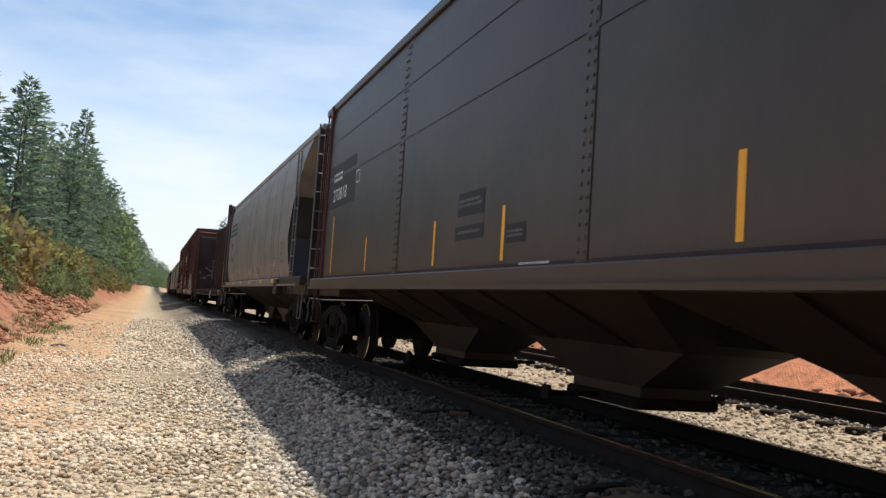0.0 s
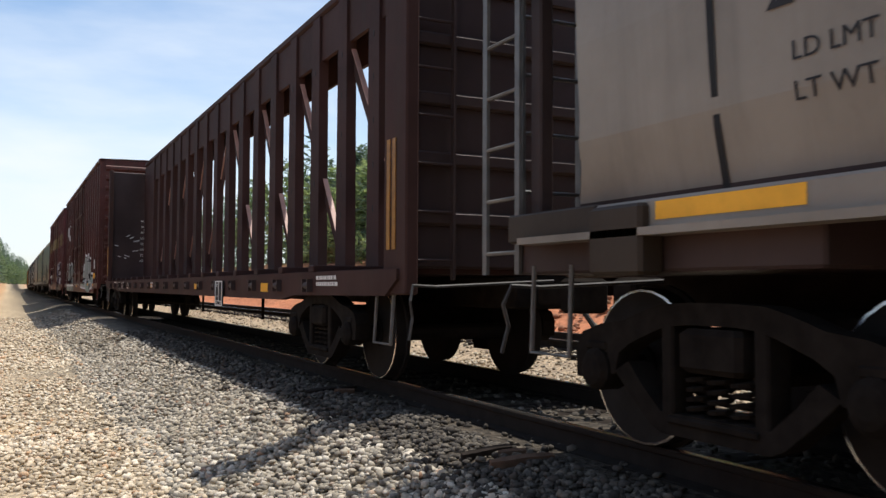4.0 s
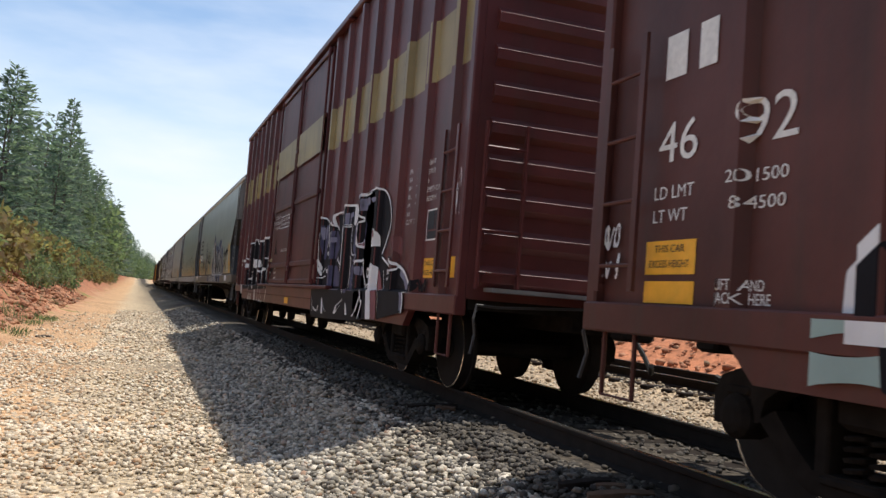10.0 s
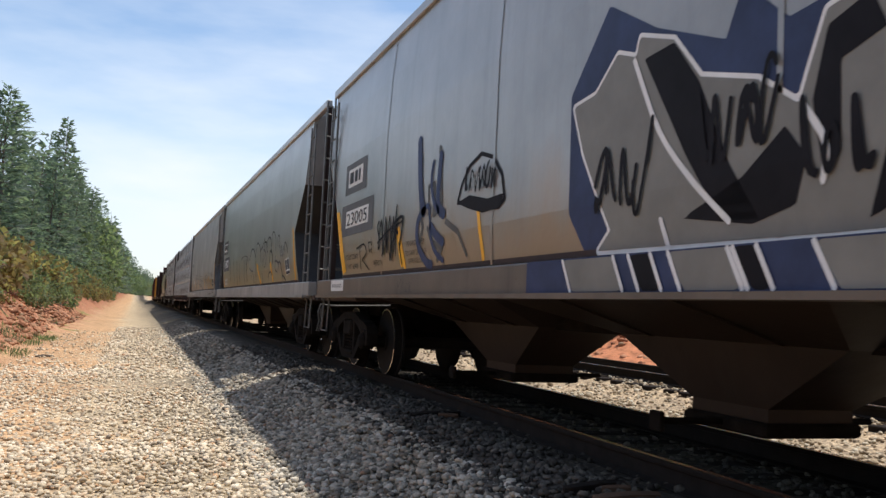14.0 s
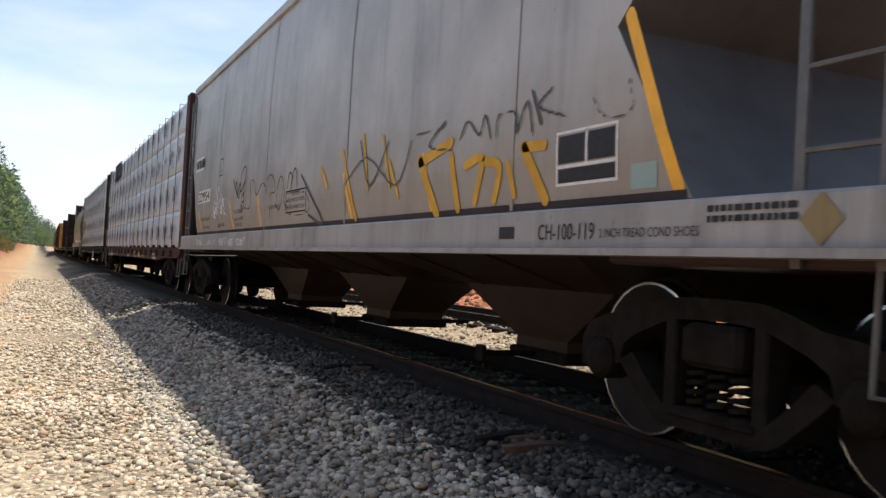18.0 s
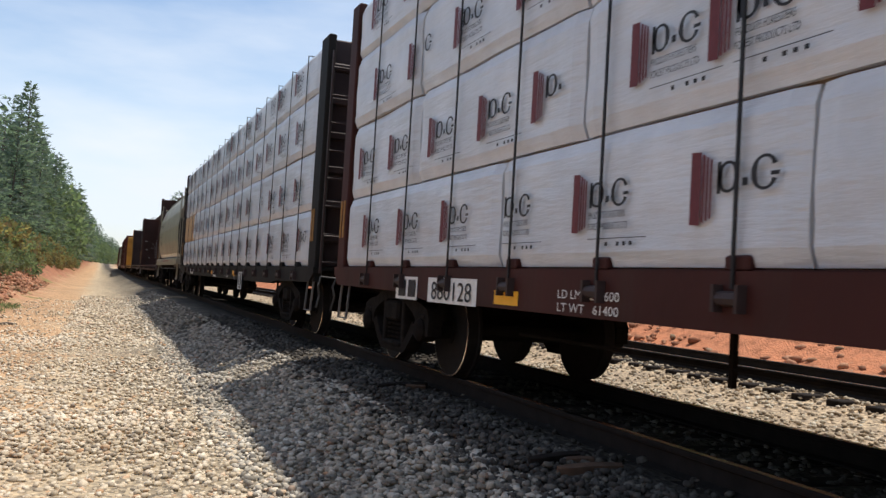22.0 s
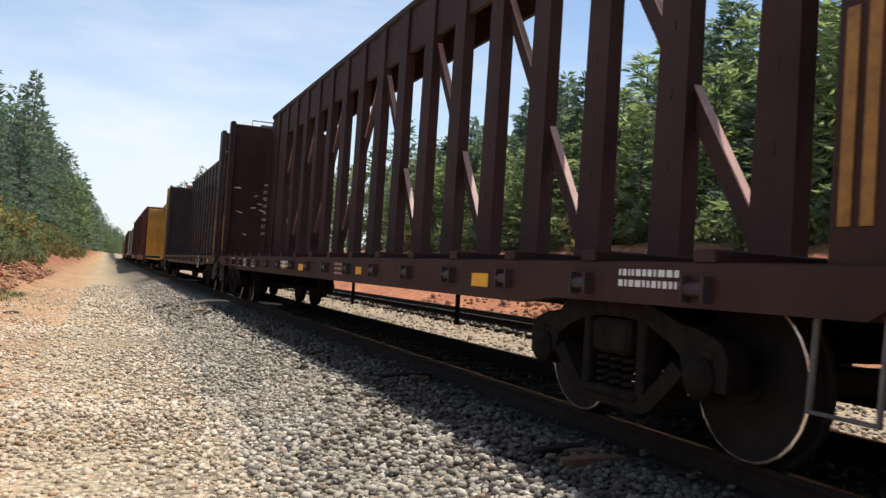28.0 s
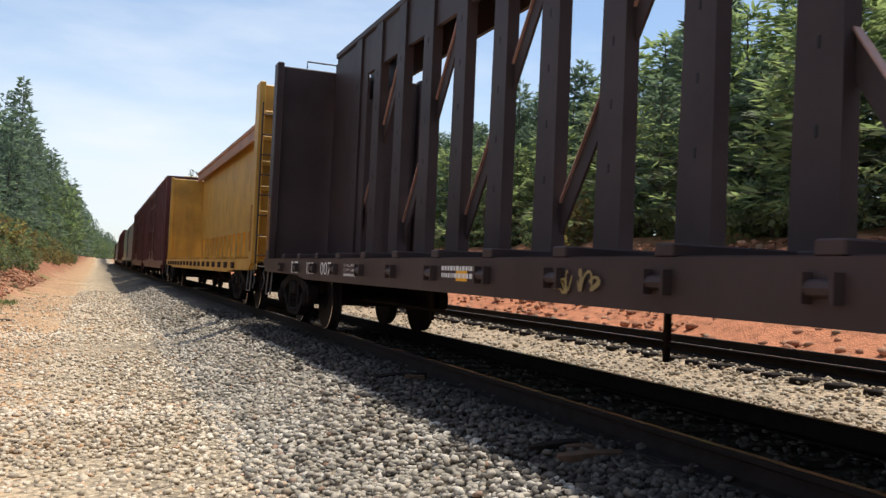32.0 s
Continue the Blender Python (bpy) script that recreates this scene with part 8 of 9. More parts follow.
    # a black scrawl with one plain word over it, further forward
    for pts, r in (([(4.61, 1.95), (4.63, 2.12), (4.42, 2.12), (4.4, 2.34), (4.27, 2.1), (4.1, 2.1), (3.67, 2.14), (3.32, 2.17)], 0.03), ([(4.18, 2.07), (3.86, 2.06), (3.53, 2.2), (3.28, 2.15)], 0.06), ([(4.41, 1.89), (4.31, 1.67), (4.05, 1.65), (3.87, 1.74), (3.52, 1.69), (3.33, 1.55)], 0.018), ([(3.48, 1.95), (3.47, 2.09), (3.35, 2.1), (3.28, 1.97), (3.36, 1.86), (3.46, 1.92)], 0.018),
                   ([(3.28, 2.18), (3.06, 2.16)], 0.03), ([(3.2, 2.28), (3.14, 2.05)], 0.022), ([(4.15, 1.91), (4.03, 1.78), (3.9, 1.81), (3.88, 1.95)], 0.03), ([(3.61, 1.81), (3.55, 1.58)], 0.014)):
        stroke(car, side, pts, M_SPRAYBLACK, r, 0.010, "black sprayed scrawl")
    mark(car, side, M_SPRAYBLACK, ("t", "NOPE", [(4.24, 2.18)][0][0], [(3.56, 2.26)][0][0], 2.02, 0.17))
    mark(car, side, M_MINT, ("p", 3.45, 3.72, 1.45, 1.60), ("p", 2.72, 2.92, 1.88, 2.04))
    figure = [(13.0, 2.6, 12.95, 1.95, 0.045), (12.95, 1.95, 12.85, 1.82, 0.03), (12.38, 2.62, 12.25, 2.0, 0.035), (12.25, 2.0, 12.5, 1.93, 0.035), (12.5, 1.93, 12.52, 2.26, 0.035), (12.52, 2.26, 12.7, 2.25, 0.025),
              (12.7, 2.25, 12.68, 1.95, 0.02), (12.85, 1.82, 12.96, 1.62, 0.03), (12.96, 1.62, 12.7, 1.44, 0.03), (12.68, 1.8, 12.5, 1.62, 0.03), (12.5, 1.62, 12.22, 1.57, 0.04), (12.22, 1.57, 12.35, 1.45, 0.04), (12.1, 1.82, 11.75, 1.7, 0.03), (11.75, 1.7, 11.5, 1.45, 0.02)]
    spray(car, "graffiti", lambda Y, Z: field(figure, Y, Z), 11.4, 13.1, 1.38, 2.7, side, M_FADED, 0.025, 0.006, "looping figure drawn in black spray paint")
    dome = [(11.78, 1.98), (11.68, 2.15), (11.5, 2.3), (11.2, 2.38), (10.9, 2.3), (10.7, 2.12), (10.62, 1.9), (10.75, 1.84), (11.1, 1.86), (11.5, 1.95)]
    fn = poly_field(dome)
    spray(car, "graffiti", lambda Y, Z: 0.02 - np.abs(fn(Y, Z)), 10.5, 11.9, 1.75, 2.5, side, M_SPRAYBLACK, 0.022, 0.006, "domed cap drawn in black spray paint")
    shape(car, side, [(11.78, 1.98), (11.45, 2.02), (11.0, 1.94), (10.64, 1.95), (10.7, 1.84), (11.1, 1.82), (11.5, 1.9)], M_SPRAYBLACK, 0.009, "black underside of the drawn cap", 0, 0.025)
    tag(car, side, 10.8, 11.55, 2.02, 2.26, 12, 68, M_SPRAYBLACK, 0.014)


def dress_grey_two(car, side):
    slash(car, side, M_YELLOW, (2.61, 2.42, 2.03, 1.40), width=0.05)
    upright_strips(car, side, 1.38, 1.87, 16.3)
    mark(car, side, M_WHITE, ("b", 16.1, 1.58, 0.8, 0.075, 2))
    grey_number(car, side, 15.3, 16.4, 2.05, "23018", 2.62, 15.9, 16.8)
    for k, pts in enumerate(([(9.44, 2.06), (9.09, 2.32), (8.61, 2.31), (8.18, 2.12)], [(8.11, 2.07), (8.04, 2.4), (7.69, 2.42), (7.35, 2.26), (7.04, 1.92)], [(7.34, 2.22), (6.88, 2.31), (6.64, 2.48), (6.54, 2.27), (6.59, 1.95)], [(6.68, 1.82), (6.81, 2.17), (6.53, 2.2), (6.23, 2.04), (6.25, 1.82), (6.45, 1.77)], [(6.62, 2.38), (6.35, 2.38), (6.12, 2.22), (6.04, 2.12)], [(6.1, 2.13), (6.09, 2.41), (5.77, 2.46), (5.52, 2.36), (5.36, 2.11)], [(5.38, 2.26), (5.41, 2.47), (5.26, 2.55), (5, 2.5), (4.79, 2.32), (4.76, 2.1)], [(4.44, 2.19), (4.47, 2.38), (4.33, 2.41), (4.23, 2.32), (4.2, 2.11)], [(5.58, 1.86), (5.58, 2.1), (5.36, 2.11), (5.17, 1.97), (5.07, 1.82)], [(4.1, 2.15), (3.97, 1.93), (3.92, 2.17), (3.76, 1.91), (3.67, 2.14), (3.54, 1.93)], [(3.44, 2.01), (3.53, 2.16), (3.4, 2.2), (3.18, 2.09), (3.07, 1.97)], [(4.2, 1.65), (4.22, 1.8), (4, 1.81), (3.8, 1.69), (3.6, 1.47)], [(3.6, 1.51), (3.43, 1.48), (3.21, 1.4)], [(5.7, 1.46), (5.63, 1.6), (5.37, 1.63), (5.11, 1.54)], [(14.78, 2.27), (14.19, 1.57)], [(13.83, 2.32), (12.95, 1.48)], [(12.62, 2.14), (12.13, 1.41)], [(11.93, 2.04), (11.57, 1.49)], [(11.39, 2.15), (10.96, 2.22), (10.14, 2.2), (9.72, 2.04)], [(10.72, 2.11), (10.33, 1.46)], [(10.19, 2.11), (9.76, 1.49)], [(9.32, 1.84), (8.96, 1.74), (8.83, 1.5)], [(8.96, 1.74), (8.57, 1.72), (8.26, 1.41)], [(8.1, 2), (7.83, 1.39)], [(6.75, 1.63), (6.6, 1.39)], [(3.88, 1.34), (3.52, 1.3)], [(4.76, 1.85), (4.47, 1.85), (4.18, 1.76)], [(4.7, 1.98), (4.66, 1.68), (4.37, 1.61)])):
        if k % 3 == 0:
            stroke(car, side, [(a - 0.05, z - 0.03) for a, z in pts], M_SPRAYPALE, 0.014, 0.006, "pale sprayed shadow line")
        stroke(car, side, pts, M_FADED if k % 4 else M_SPRAYBLACK, 0.015 + 0.004 * (k % 3), 0.010, "faded black sprayed line")
    for poly in ([(5.55, 1.86), (5.37, 1.87), (4.88, 1.41), (5, 1.38)], [(7.93, 1.9), (7.74, 1.9), (6.89, 1.38), (7.03, 1.37)]):
        shape(car, side, poly, M_YELLOW, 0.007, "chipped yellow reflective stripe", 0.0, 0.025)
    for poly in ([(3.39, 1.84), (2.89, 1.87), (2.66, 1.53), (3.14, 1.5)],):
        shape(car, side, poly, M_WHITE, 0.007, "white edge of a notice", 0.0, 0.025)
    for poly in ([(3.32, 1.82), (3.15, 1.83), (2.99, 1.62), (3.18, 1.6)], [(3.09, 1.83), (2.91, 1.84), (2.75, 1.63), (2.94, 1.62)], [(3.16, 1.58), (2.73, 1.6), (2.69, 1.54), (3.11, 1.52)]):
        shape(car, side, poly, M_INK, 0.011, "black field of a notice", 0.0, 0.02)


def dress_grey_three(car, side):
    slash(car, side, M_YELLOW, (5.08, 1.86, 4.88, 1.4), (7.18, 1.86, 6.88, 1.4), (11.13, 1.86, 10.85, 1.4), (13.17, 1.86, 12.8, 1.4), (16.2, 1.79, 15.75, 1.4))
    slash(car, side, M_YELLOW, (2.3, 2.39, 1.85, 1.40), width=0.045)
    mark(car, flat_side(-1.6), M_INK, ("t", "CH-100-119", 3.0, 2.4, 1.13, 0.1), ("t", "2 INCH TREAD COND SHOES", 2.35, 1.55, 1.14, 0.05), ("p", 3.3, 3.5, 1.14, 1.22), ("b", 1.5, 1.25, 0.5, 0.03, 2))
    mark(car, side, M_MINT, ("p", 2.02, 2.24, 1.41, 1.55))
    grey_number(car, side, 15.0, 16.3, 1.95, "22954", 2.62, 15.9, 16.8, False)
    mark(car, side, M_WHITE, ("f", 2.36, 3.0, 1.47, 1.81), ("p", 2.37, 2.99, 1.58, 1.60), ("p", 2.66, 2.68, 1.6, 1.8))
    mark(car, side, M_INK, ("p", 2.39, 2.65, 1.61, 1.78), ("p", 2.69, 2.97, 1.61, 1.78), ("p", 2.39, 2.97, 1.49, 1.575))
    mark(car, side, M_INK, ("f", 8.57, 9.5, 1.53, 1.82), ("t", "CAUTION", 9.2, 8.85, 1.75, 0.05), ("t", "HATCH MUST BE OPENED", 9.45, 8.62, 1.67, 0.05), ("t", "BEFORE DISCHARGING LOAD", 9.45, 8.62, 1.58, 0.05), ("t", "EXTERIOR FIN. VAL", 10.4, 9.8, 1.62, 0.05))
    for pts, r in (([(5.14, 1.83), (4.78, 1.36)], 0.05), ([(5.13, 1.81), (4.54, 1.92)], 0.045), ([(4.52, 1.8), (4.39, 1.39)], 0.04), ([(4.26, 1.71), (3.99, 1.74), (4.11, 1.43)], 0.035), ([(3.96, 1.72), (3.73, 1.66), (3.81, 1.43)], 0.035), ([(3.61, 1.67), (3.52, 1.45)], 0.03), ([(3.4, 1.76), (3.12, 1.4)], 0.045), ([(3.39, 1.76), (3.14, 1.75)], 0.035),
                   ([(7.24, 2.12), (6.75, 1.38)], 0.03), ([(7.98, 1.99), (7.73, 1.77)], 0.03), ([(6.6, 2.22), (6.4, 1.66)], 0.025), ([(5.86, 1.89), (5.6, 1.54)], 0.025), ([(6.05, 2.15), (5.82, 1.65)], 0.02)):
        stroke(car, side, pts, M_SPRAYGOLD, r, 0.008, "sprayed gold line")
    for pts, r in (([(6.68, 2.17), (6.35, 1.69), (5.89, 2.08)], 0.016), ([(7.13, 1.74), (6.48, 1.98), (5.68, 1.65), (5.35, 2.02)], 0.014), ([(5.23, 2.06), (4.77, 2.05), (4.67, 2.1), (4.97, 1.93), (4.53, 1.86)], 0.014), ([(4.39, 1.91), (4.26, 2.05), (4.06, 1.92), (3.98, 2.06), (3.88, 1.88)], 0.014), ([(3.79, 1.85), (3.77, 2.03), (3.53, 2.01), (3.51, 1.87), (3.38, 2.07), (3.29, 1.83)], 0.014), ([(3.32, 2.13), (3.19, 1.89)], 0.018), ([(3.07, 2.11), (3.23, 2.01), (2.92, 1.91)], 0.014),
                   ([(2.63, 2), (2.5, 1.85), (2.24, 1.85), (2.28, 2.03)], 0.010), ([(8.8, 1.98), (7.86, 1.37), (8.45, 1.48)], 0.022), ([(9.55, 1.78), (8.63, 1.76), (8.45, 1.52), (9.41, 1.53), (9.55, 1.78)], 0.012)):
        stroke(car, side, pts, M_FADED, 0.75 * r, 0.011, "faded black sprayed line")
    for pts, r in (([(12.74, 2.05), (12.64, 2.15), (12.52, 1.94), (12.4, 2.12), (12.3, 1.97), (12.03, 2.12)], 0.022), ([(12.24, 1.67), (12.19, 1.76), (12.08, 1.68), (12.01, 1.75)], 0.02), ([(12.2, 1.88), (12.09, 1.95), (12.03, 1.82), (12.17, 1.8)], 0.022), ([(12.91, 2.21), (12.43, 1.88), (12.29, 2.26), (11.98, 2.33), (12.04, 1.84)], 0.018), ([(11.94, 1.7), (11.56, 1.71), (11.61, 2.07), (11.38, 2.08), (11.18, 1.86), (10.87, 2.02), (10.62, 1.95)], 0.014),
                   ([(10.55, 1.82), (10.52, 2.08), (10.21, 2.06), (10.09, 1.85), (10.33, 1.83), (10.33, 1.51)], 0.014), ([(9.98, 1.69), (9.94, 1.92), (9.8, 2.04), (9.67, 1.96), (9.69, 1.74), (9.84, 1.59), (10.01, 1.68)], 0.014), ([(9.52, 1.96), (9.57, 1.7), (9.42, 1.61)], 0.014), ([(9.43, 1.84), (9.38, 2.04), (9.24, 2.01), (9.26, 1.81), (9.18, 2.05), (9.06, 2.07), (8.96, 1.83)], 0.016)):
        stroke(car, side, pts, M_FADED, 0.75 * r, 0.011, "faded black sprayed line")
    for pts in ([(14.44, 2.17), (14.27, 1.96), (14.45, 1.7)], [(14.24, 2.19), (14.09, 2.06), (14.17, 2.18), (14.2, 1.93)], [(14.59, 1.94), (14.33, 1.84), (14.44, 1.66), (14.07, 1.91)], [(14.05, 1.7), (13.9, 2.03), (13.81, 1.74)], [(13.89, 1.89), (13.61, 1.92), (13.76, 1.77), (13.38, 1.64)], [(14.71, 1.69), (14.37, 1.62)]):
        stroke(car, side, pts, M_SPRAYWHITE, 0.010, 0.012, "thin white sprayed line", 0.014)
    mark(car, side, M_INK, ("t", "NEW 9-94", 14.15, 13.56, 1.44, 0.07), ("t", "LD LMT 223600", 15.87, 14.97, 1.6, 0.055), ("t", "LT WT 62400", 15.78, 14.95, 1.44, 0.055), ("t", "THIS CAR DESIGNED", 12.76, 12.11, 1.64, 0.06), ("t", "TO CARRY 286,000 LB", 12.79, 12.04, 1.52, 0.06), ("t", "GROSS RAIL LOAD", 12.69, 12.1, 1.43, 0.06), ("f", 13.91, 14.2, 2.36, 2.67), ("t", "C", 14.09, 14.01, 2.43, 0.07))
    for k, (a, b) in enumerate(((11.4, 12.0), (12.2, 12.65), (12.8, 13.4), (13.7, 14.8), (15.0, 15.8))):
        tag(car, flat_side(-1.58), a, b, 1.11, 1.24, 8, 120 + k, M_SPRAYWHITE, 0.008)
    tag(car, side, 13.5, 14.6, 1.58, 1.95, 13, 131, M_SPRAYWHITE, 0.009)
    dia = MB()
    dia.add([(-1.606, 0.85, 1.09), (-1.606, 0.96, 1.20), (-1.606, 0.85, 1.31), (-1.606, 0.74, 1.20)], [(3, 2, 1, 0)])
    part("placard", dia, M_STRIPE, car, "small worn tan diamond placard")


def dress_cream_hopper(car, side):
    mark(car, side, M_INK, ("t", "323271", 11.5, 10.35, 2.48, 0.21), ("b", 11.5, 2.98, 0.8, 0.15, 1), ("f", 9.6, 9.85, 2.85, 3.12), ("t", "C", 9.77, 9.67, 2.9, 0.09), ("t", "EXW 10-5 H 3-8", 4.0, 3.4, 1.82, 0.055),
         ("t", "EW 7-5 H 15-1", 4.0, 3.4, 1.72, 0.055), ("t", "CU FT 3230", 4.0, 3.5, 1.62, 0.055), ("b", 11.3, 2.18, 0.8, 0.06, 2))
    mark(car, flat_side(-1.6), M_RED, ("b", 7.6, 1.32, 1.6, 0.028, 3), ("b", 5.4, 1.28, 0.9, 0.025, 2), ("b", 9.0, 1.31, 0.3, 0.025, 1))
    mark(car, flat_side(-1.6), M_INK, ("b", 9.1, 1.26, 0.6, 0.02, 2))
    pipe = MB().tube((-0.46, 2.6, 0.50), (-0.46, 10.2, 0.50), 0.05, 12)
    for y in (5.1, 7.6, 9.6):
        pipe.turn([(-0.09, 0.06), (-0.08, 0.11), (0.08, 0.11), (0.09, 0.06)], 14, (-0.46, y, 0.46))
    part("outlet_pipe", pipe, M_STEEL, car, "dark unloading pipe with couplings")
    part("hose", MB().sweep([(-0.5, 8.25, 0.60), (-0.5, 7.98, 0.64), (-0.5, 7.8, 0.76), (-0.5, 7.7, 0.93)], 0.035, 8), M_BLACK, car, "black bent hose")
    part("pipe_hanger", MB().tube((-0.5, 7.47, 0.5), (-0.5, 7.47, 1.0), 0.02, 8), M_ORANGE, car, "thin orange hanger rod")
    slash(car, side, M_ORANGE, (6.98, 2.03, 6.72, 1.62), (9.38, 1.95, 9.0, 1.58), (11.9, 2.6, 11.85, 2.3), (4.95, 1.93, 4.55, 1.57), width=0.034)


def dress_flatcar(car, side, length, number, warning=True):
    L = length
    mark(car, side, M_WHITE, ("b", L - 2.58, 0.85, 0.27, 0.18, 1), ("t", number[:3], L - 3.6, L - 4.1, 0.85, 0.18), ("t", number[3:], L - 4.5, L - 5.1, 0.85, 0.18),
         ("b", L * 0.6, 0.96, 0.8, 0.04, 2), ("t", "LD LMT 200700", L - 5.75, L - 6.25, 0.97, 0.035), ("t", "LT WT   62900", L - 5.75, L - 6.25, 0.91, 0.035), ("b", L - 5.75, 0.85, 0.5, 0.03, 1))
    mark(car, side, M_YELLOW, ("p", 4.03, 4.37, 0.85, 0.96))
    if not warning:
        return
    mark(car, side, M_WHITE, ("b", 2.1, 0.99, 0.6, 0.04, 2))
    # warning and scuffs on the inner face of the rear bulkhead
    y = L - 0.308
    sign = MB()
    for k, line in enumerate(("WARNING", "DO NOT", "MOVE", "UNLESS", "TIEDOWNS", "ARE", "SECURE IN", "KEYSLOTS")):
        vs, fs = glyphs(line, 1.0)
        w = max(a for a, b in vs)
        s = 0.115
        sign.add([(-0.48 + a * 0.32 / w * min(1, len(line) / 7), y, 3.05 - 0.19 * k + b * s) for a, b in vs], fs)
    part("lettering", sign, M_WHITE, car, "white stencilled warning on the bulkhead")
    rnd = random.Random(int(L * 10))
    for a, z, w, t in ((0.02, 2.5, 0.10, 0.9), (-0.28, 2.75, 0.3, 0.1), (-0.1, 2.1, 0.35, 0.16), (-0.25, 3.0, 0.22, 0.02), (-0.22, 1.86, 0.25, -0.12)):
        part("scuff", MB().add([(a, y, z), (a + w, y, z), (a + w * 0.9, y, z + 0.03 + max(t, 0)), (a + w * 0.3, y, z + 0.03 + t)], [(0, 1, 2, 3)]), M_WHITE, car)
    for _ in range(17):
        a, z, w, t = rnd.uniform(-1.3, 0.5), rnd.uniform(1.7, 3.1), rnd.uniform(0.06, 0.2), rnd.uniform(-0.06, 0.08)
        sc = MB().add([(a, y, z), (a + w, y, z + t), (a + w, y, z + t + 0.025), (a, y, z + 0.02)], [(0, 1, 2, 3)])
        part("scuff", sc, M_WHITE, car)


def notice_frame(car, y, z=0.56):
    """A white-edged notice frame that hangs from the side sill."""
    f = part("placard_frame", MB().box(-1.54, -1.52, y, y + 0.47, z, z + 0.38), M_BLACK, car, "hanging white-edged notice frame")
    for a, b, c, d in ((0, 0.47, 0.36, 0.38), (0, 0.47, 0, 0.02), (0, 0.02, 0.02, 0.36), (0.45, 0.47, 0.02, 0.36), (0.23, 0.245, 0.08, 0.36), (0.02, 0.45, 0.065, 0.08)):
        part("edge_strip", MB().box(-1.55, -1.54, y + a, y + b, z + c, z + d), M_WHITE, f)
    for c, a in ((0.315, 0.42), (0.29, 0.42), (0.14, 0.39), (0.035, 0.42), (0.035, 0.19)):
        part("lettering", MB().box(-1.545, -1.54, y + a - 0.11, y + a, z + c, z + c + 0.014), M_WHITE, f)


def build_train():
    car, side = hopper("covered_hopper", -19.4, 17.5, "dark weathered grey brown covered hopper car", M_DARKGREY, FLAT_SIDE, FLAT_CUT, 0, (1.14, 1.30), roof_z=4.8)
    car, side = hopper("covered_hopper", -1.2, 17.6, "dark weathered grey brown covered hopper car with upright ribs", M_DARKGREY, FLAT_SIDE, FLAT_CUT, 0, (1.14, 1.30), None, M_RUST, roof_z=4.8, bay_low=0.62, saddle=0.70, pitch=4.4, bay_shift=-0.4)
    dress_dark_hopper(car, side)
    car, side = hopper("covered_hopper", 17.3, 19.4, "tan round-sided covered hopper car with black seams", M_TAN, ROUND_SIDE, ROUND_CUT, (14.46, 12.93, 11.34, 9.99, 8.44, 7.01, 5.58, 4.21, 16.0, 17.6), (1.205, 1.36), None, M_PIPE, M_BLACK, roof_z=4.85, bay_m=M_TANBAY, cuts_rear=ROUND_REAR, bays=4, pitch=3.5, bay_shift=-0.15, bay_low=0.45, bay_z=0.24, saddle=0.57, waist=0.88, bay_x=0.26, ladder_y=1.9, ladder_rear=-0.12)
    dress_tan_hopper(car, side)
    car, side = centerbeam("centerbeam_flatcar", 38.6, 24.2, "empty rusty brown centre-beam flat car", M_RUST, front=(-0.12, 0.36), first=2.13)
    dress_flatcar(car, side, 24.2, "122229")
    notice_frame(car, 6.45, 0.62)
    car, side = boxcar("boxcar", 65.1, 19.8, "brown high boxcar with silver and mint graffiti", M_BROWN, 5.52, (7.4, 12.5), 0.94, doors_m=M_BROWNDOOR, first_rib=(0.85, 1.45))
    dress_brown_boxcar(car, side)
    car, side = boxcar("boxcar", 87.4, 19.15, "oxide red boxcar with a yellow band and dark graffiti", M_MAROON, 5.52, (7.1, 12.36), 0.88, (3.35, 4.05), M_REDDOOR, first_rib=(0.58, 0.34), upright=False)
    dress_red_boxcar(car, side)
    for u, ln, dress, paint_m, sill_m, label in ((107.75, 18.15, dress_grey_one, M_GREY, M_DUSTSILL, "weathered grey covered hopper car with angular grey and blue graffiti"),
                                (126.5, 18.05, dress_grey_two, M_GREY, M_SILLGREY, "weathered grey covered hopper car with scrawled black tags"),
                                (145.1, 17.8, dress_grey_three, M_PALEGREY, M_SILLGREY, "weathered grey covered hopper car with a gold tag")):
        car, side = hopper("covered_hopper", u, ln, label, paint_m, GREY_SIDE, GREY_CUT, 4, (1.07, 1.32), sill_m, M_PIPE, paint_m, roof_z=4.85, cuts_rear=GREY_REAR, ladder_y=0.83)
        dress(car, side)
    car, side = centerbeam("centerbeam_flatcar", 163.5, 23.2, "red brown centre-beam flat car loaded with wrapped lumber", M_REDCB, top=4.62, ties=(1.35, 1.27), loaded=True)
    mark(car, side, M_WHITE, ("p", 19.9, 20.55, 0.75, 0.98), ("p", 18.45, 19.6, 0.75, 0.98), ("b", 5.0, 0.86, 0.7, 0.06, 2), ("b", 12.0, 0.86, 0.7, 0.05, 2))
    mark(car, lambda y, z: side(y, z) - 0.004, M_INK, ("t", "880128", 19.5, 18.55, 0.78, 0.17), ("b", 20.45, 0.78, 0.45, 0.17, 1))
    mark(car, side, M_WHITE, ("t", "L 75-0", 7.42, 7.04, 0.79, 0.07), ("t", "IL 73-0", 8.15, 7.86, 0.79, 0.06), ("f", 9.2, 9.84, 0.79, 0.95), ("b", 9.75, 0.9, 0.45, 0.03, 2))
    mark(car, side, M_YELLOW, ("p", 8.22, 8.62, 0.80, 0.92))
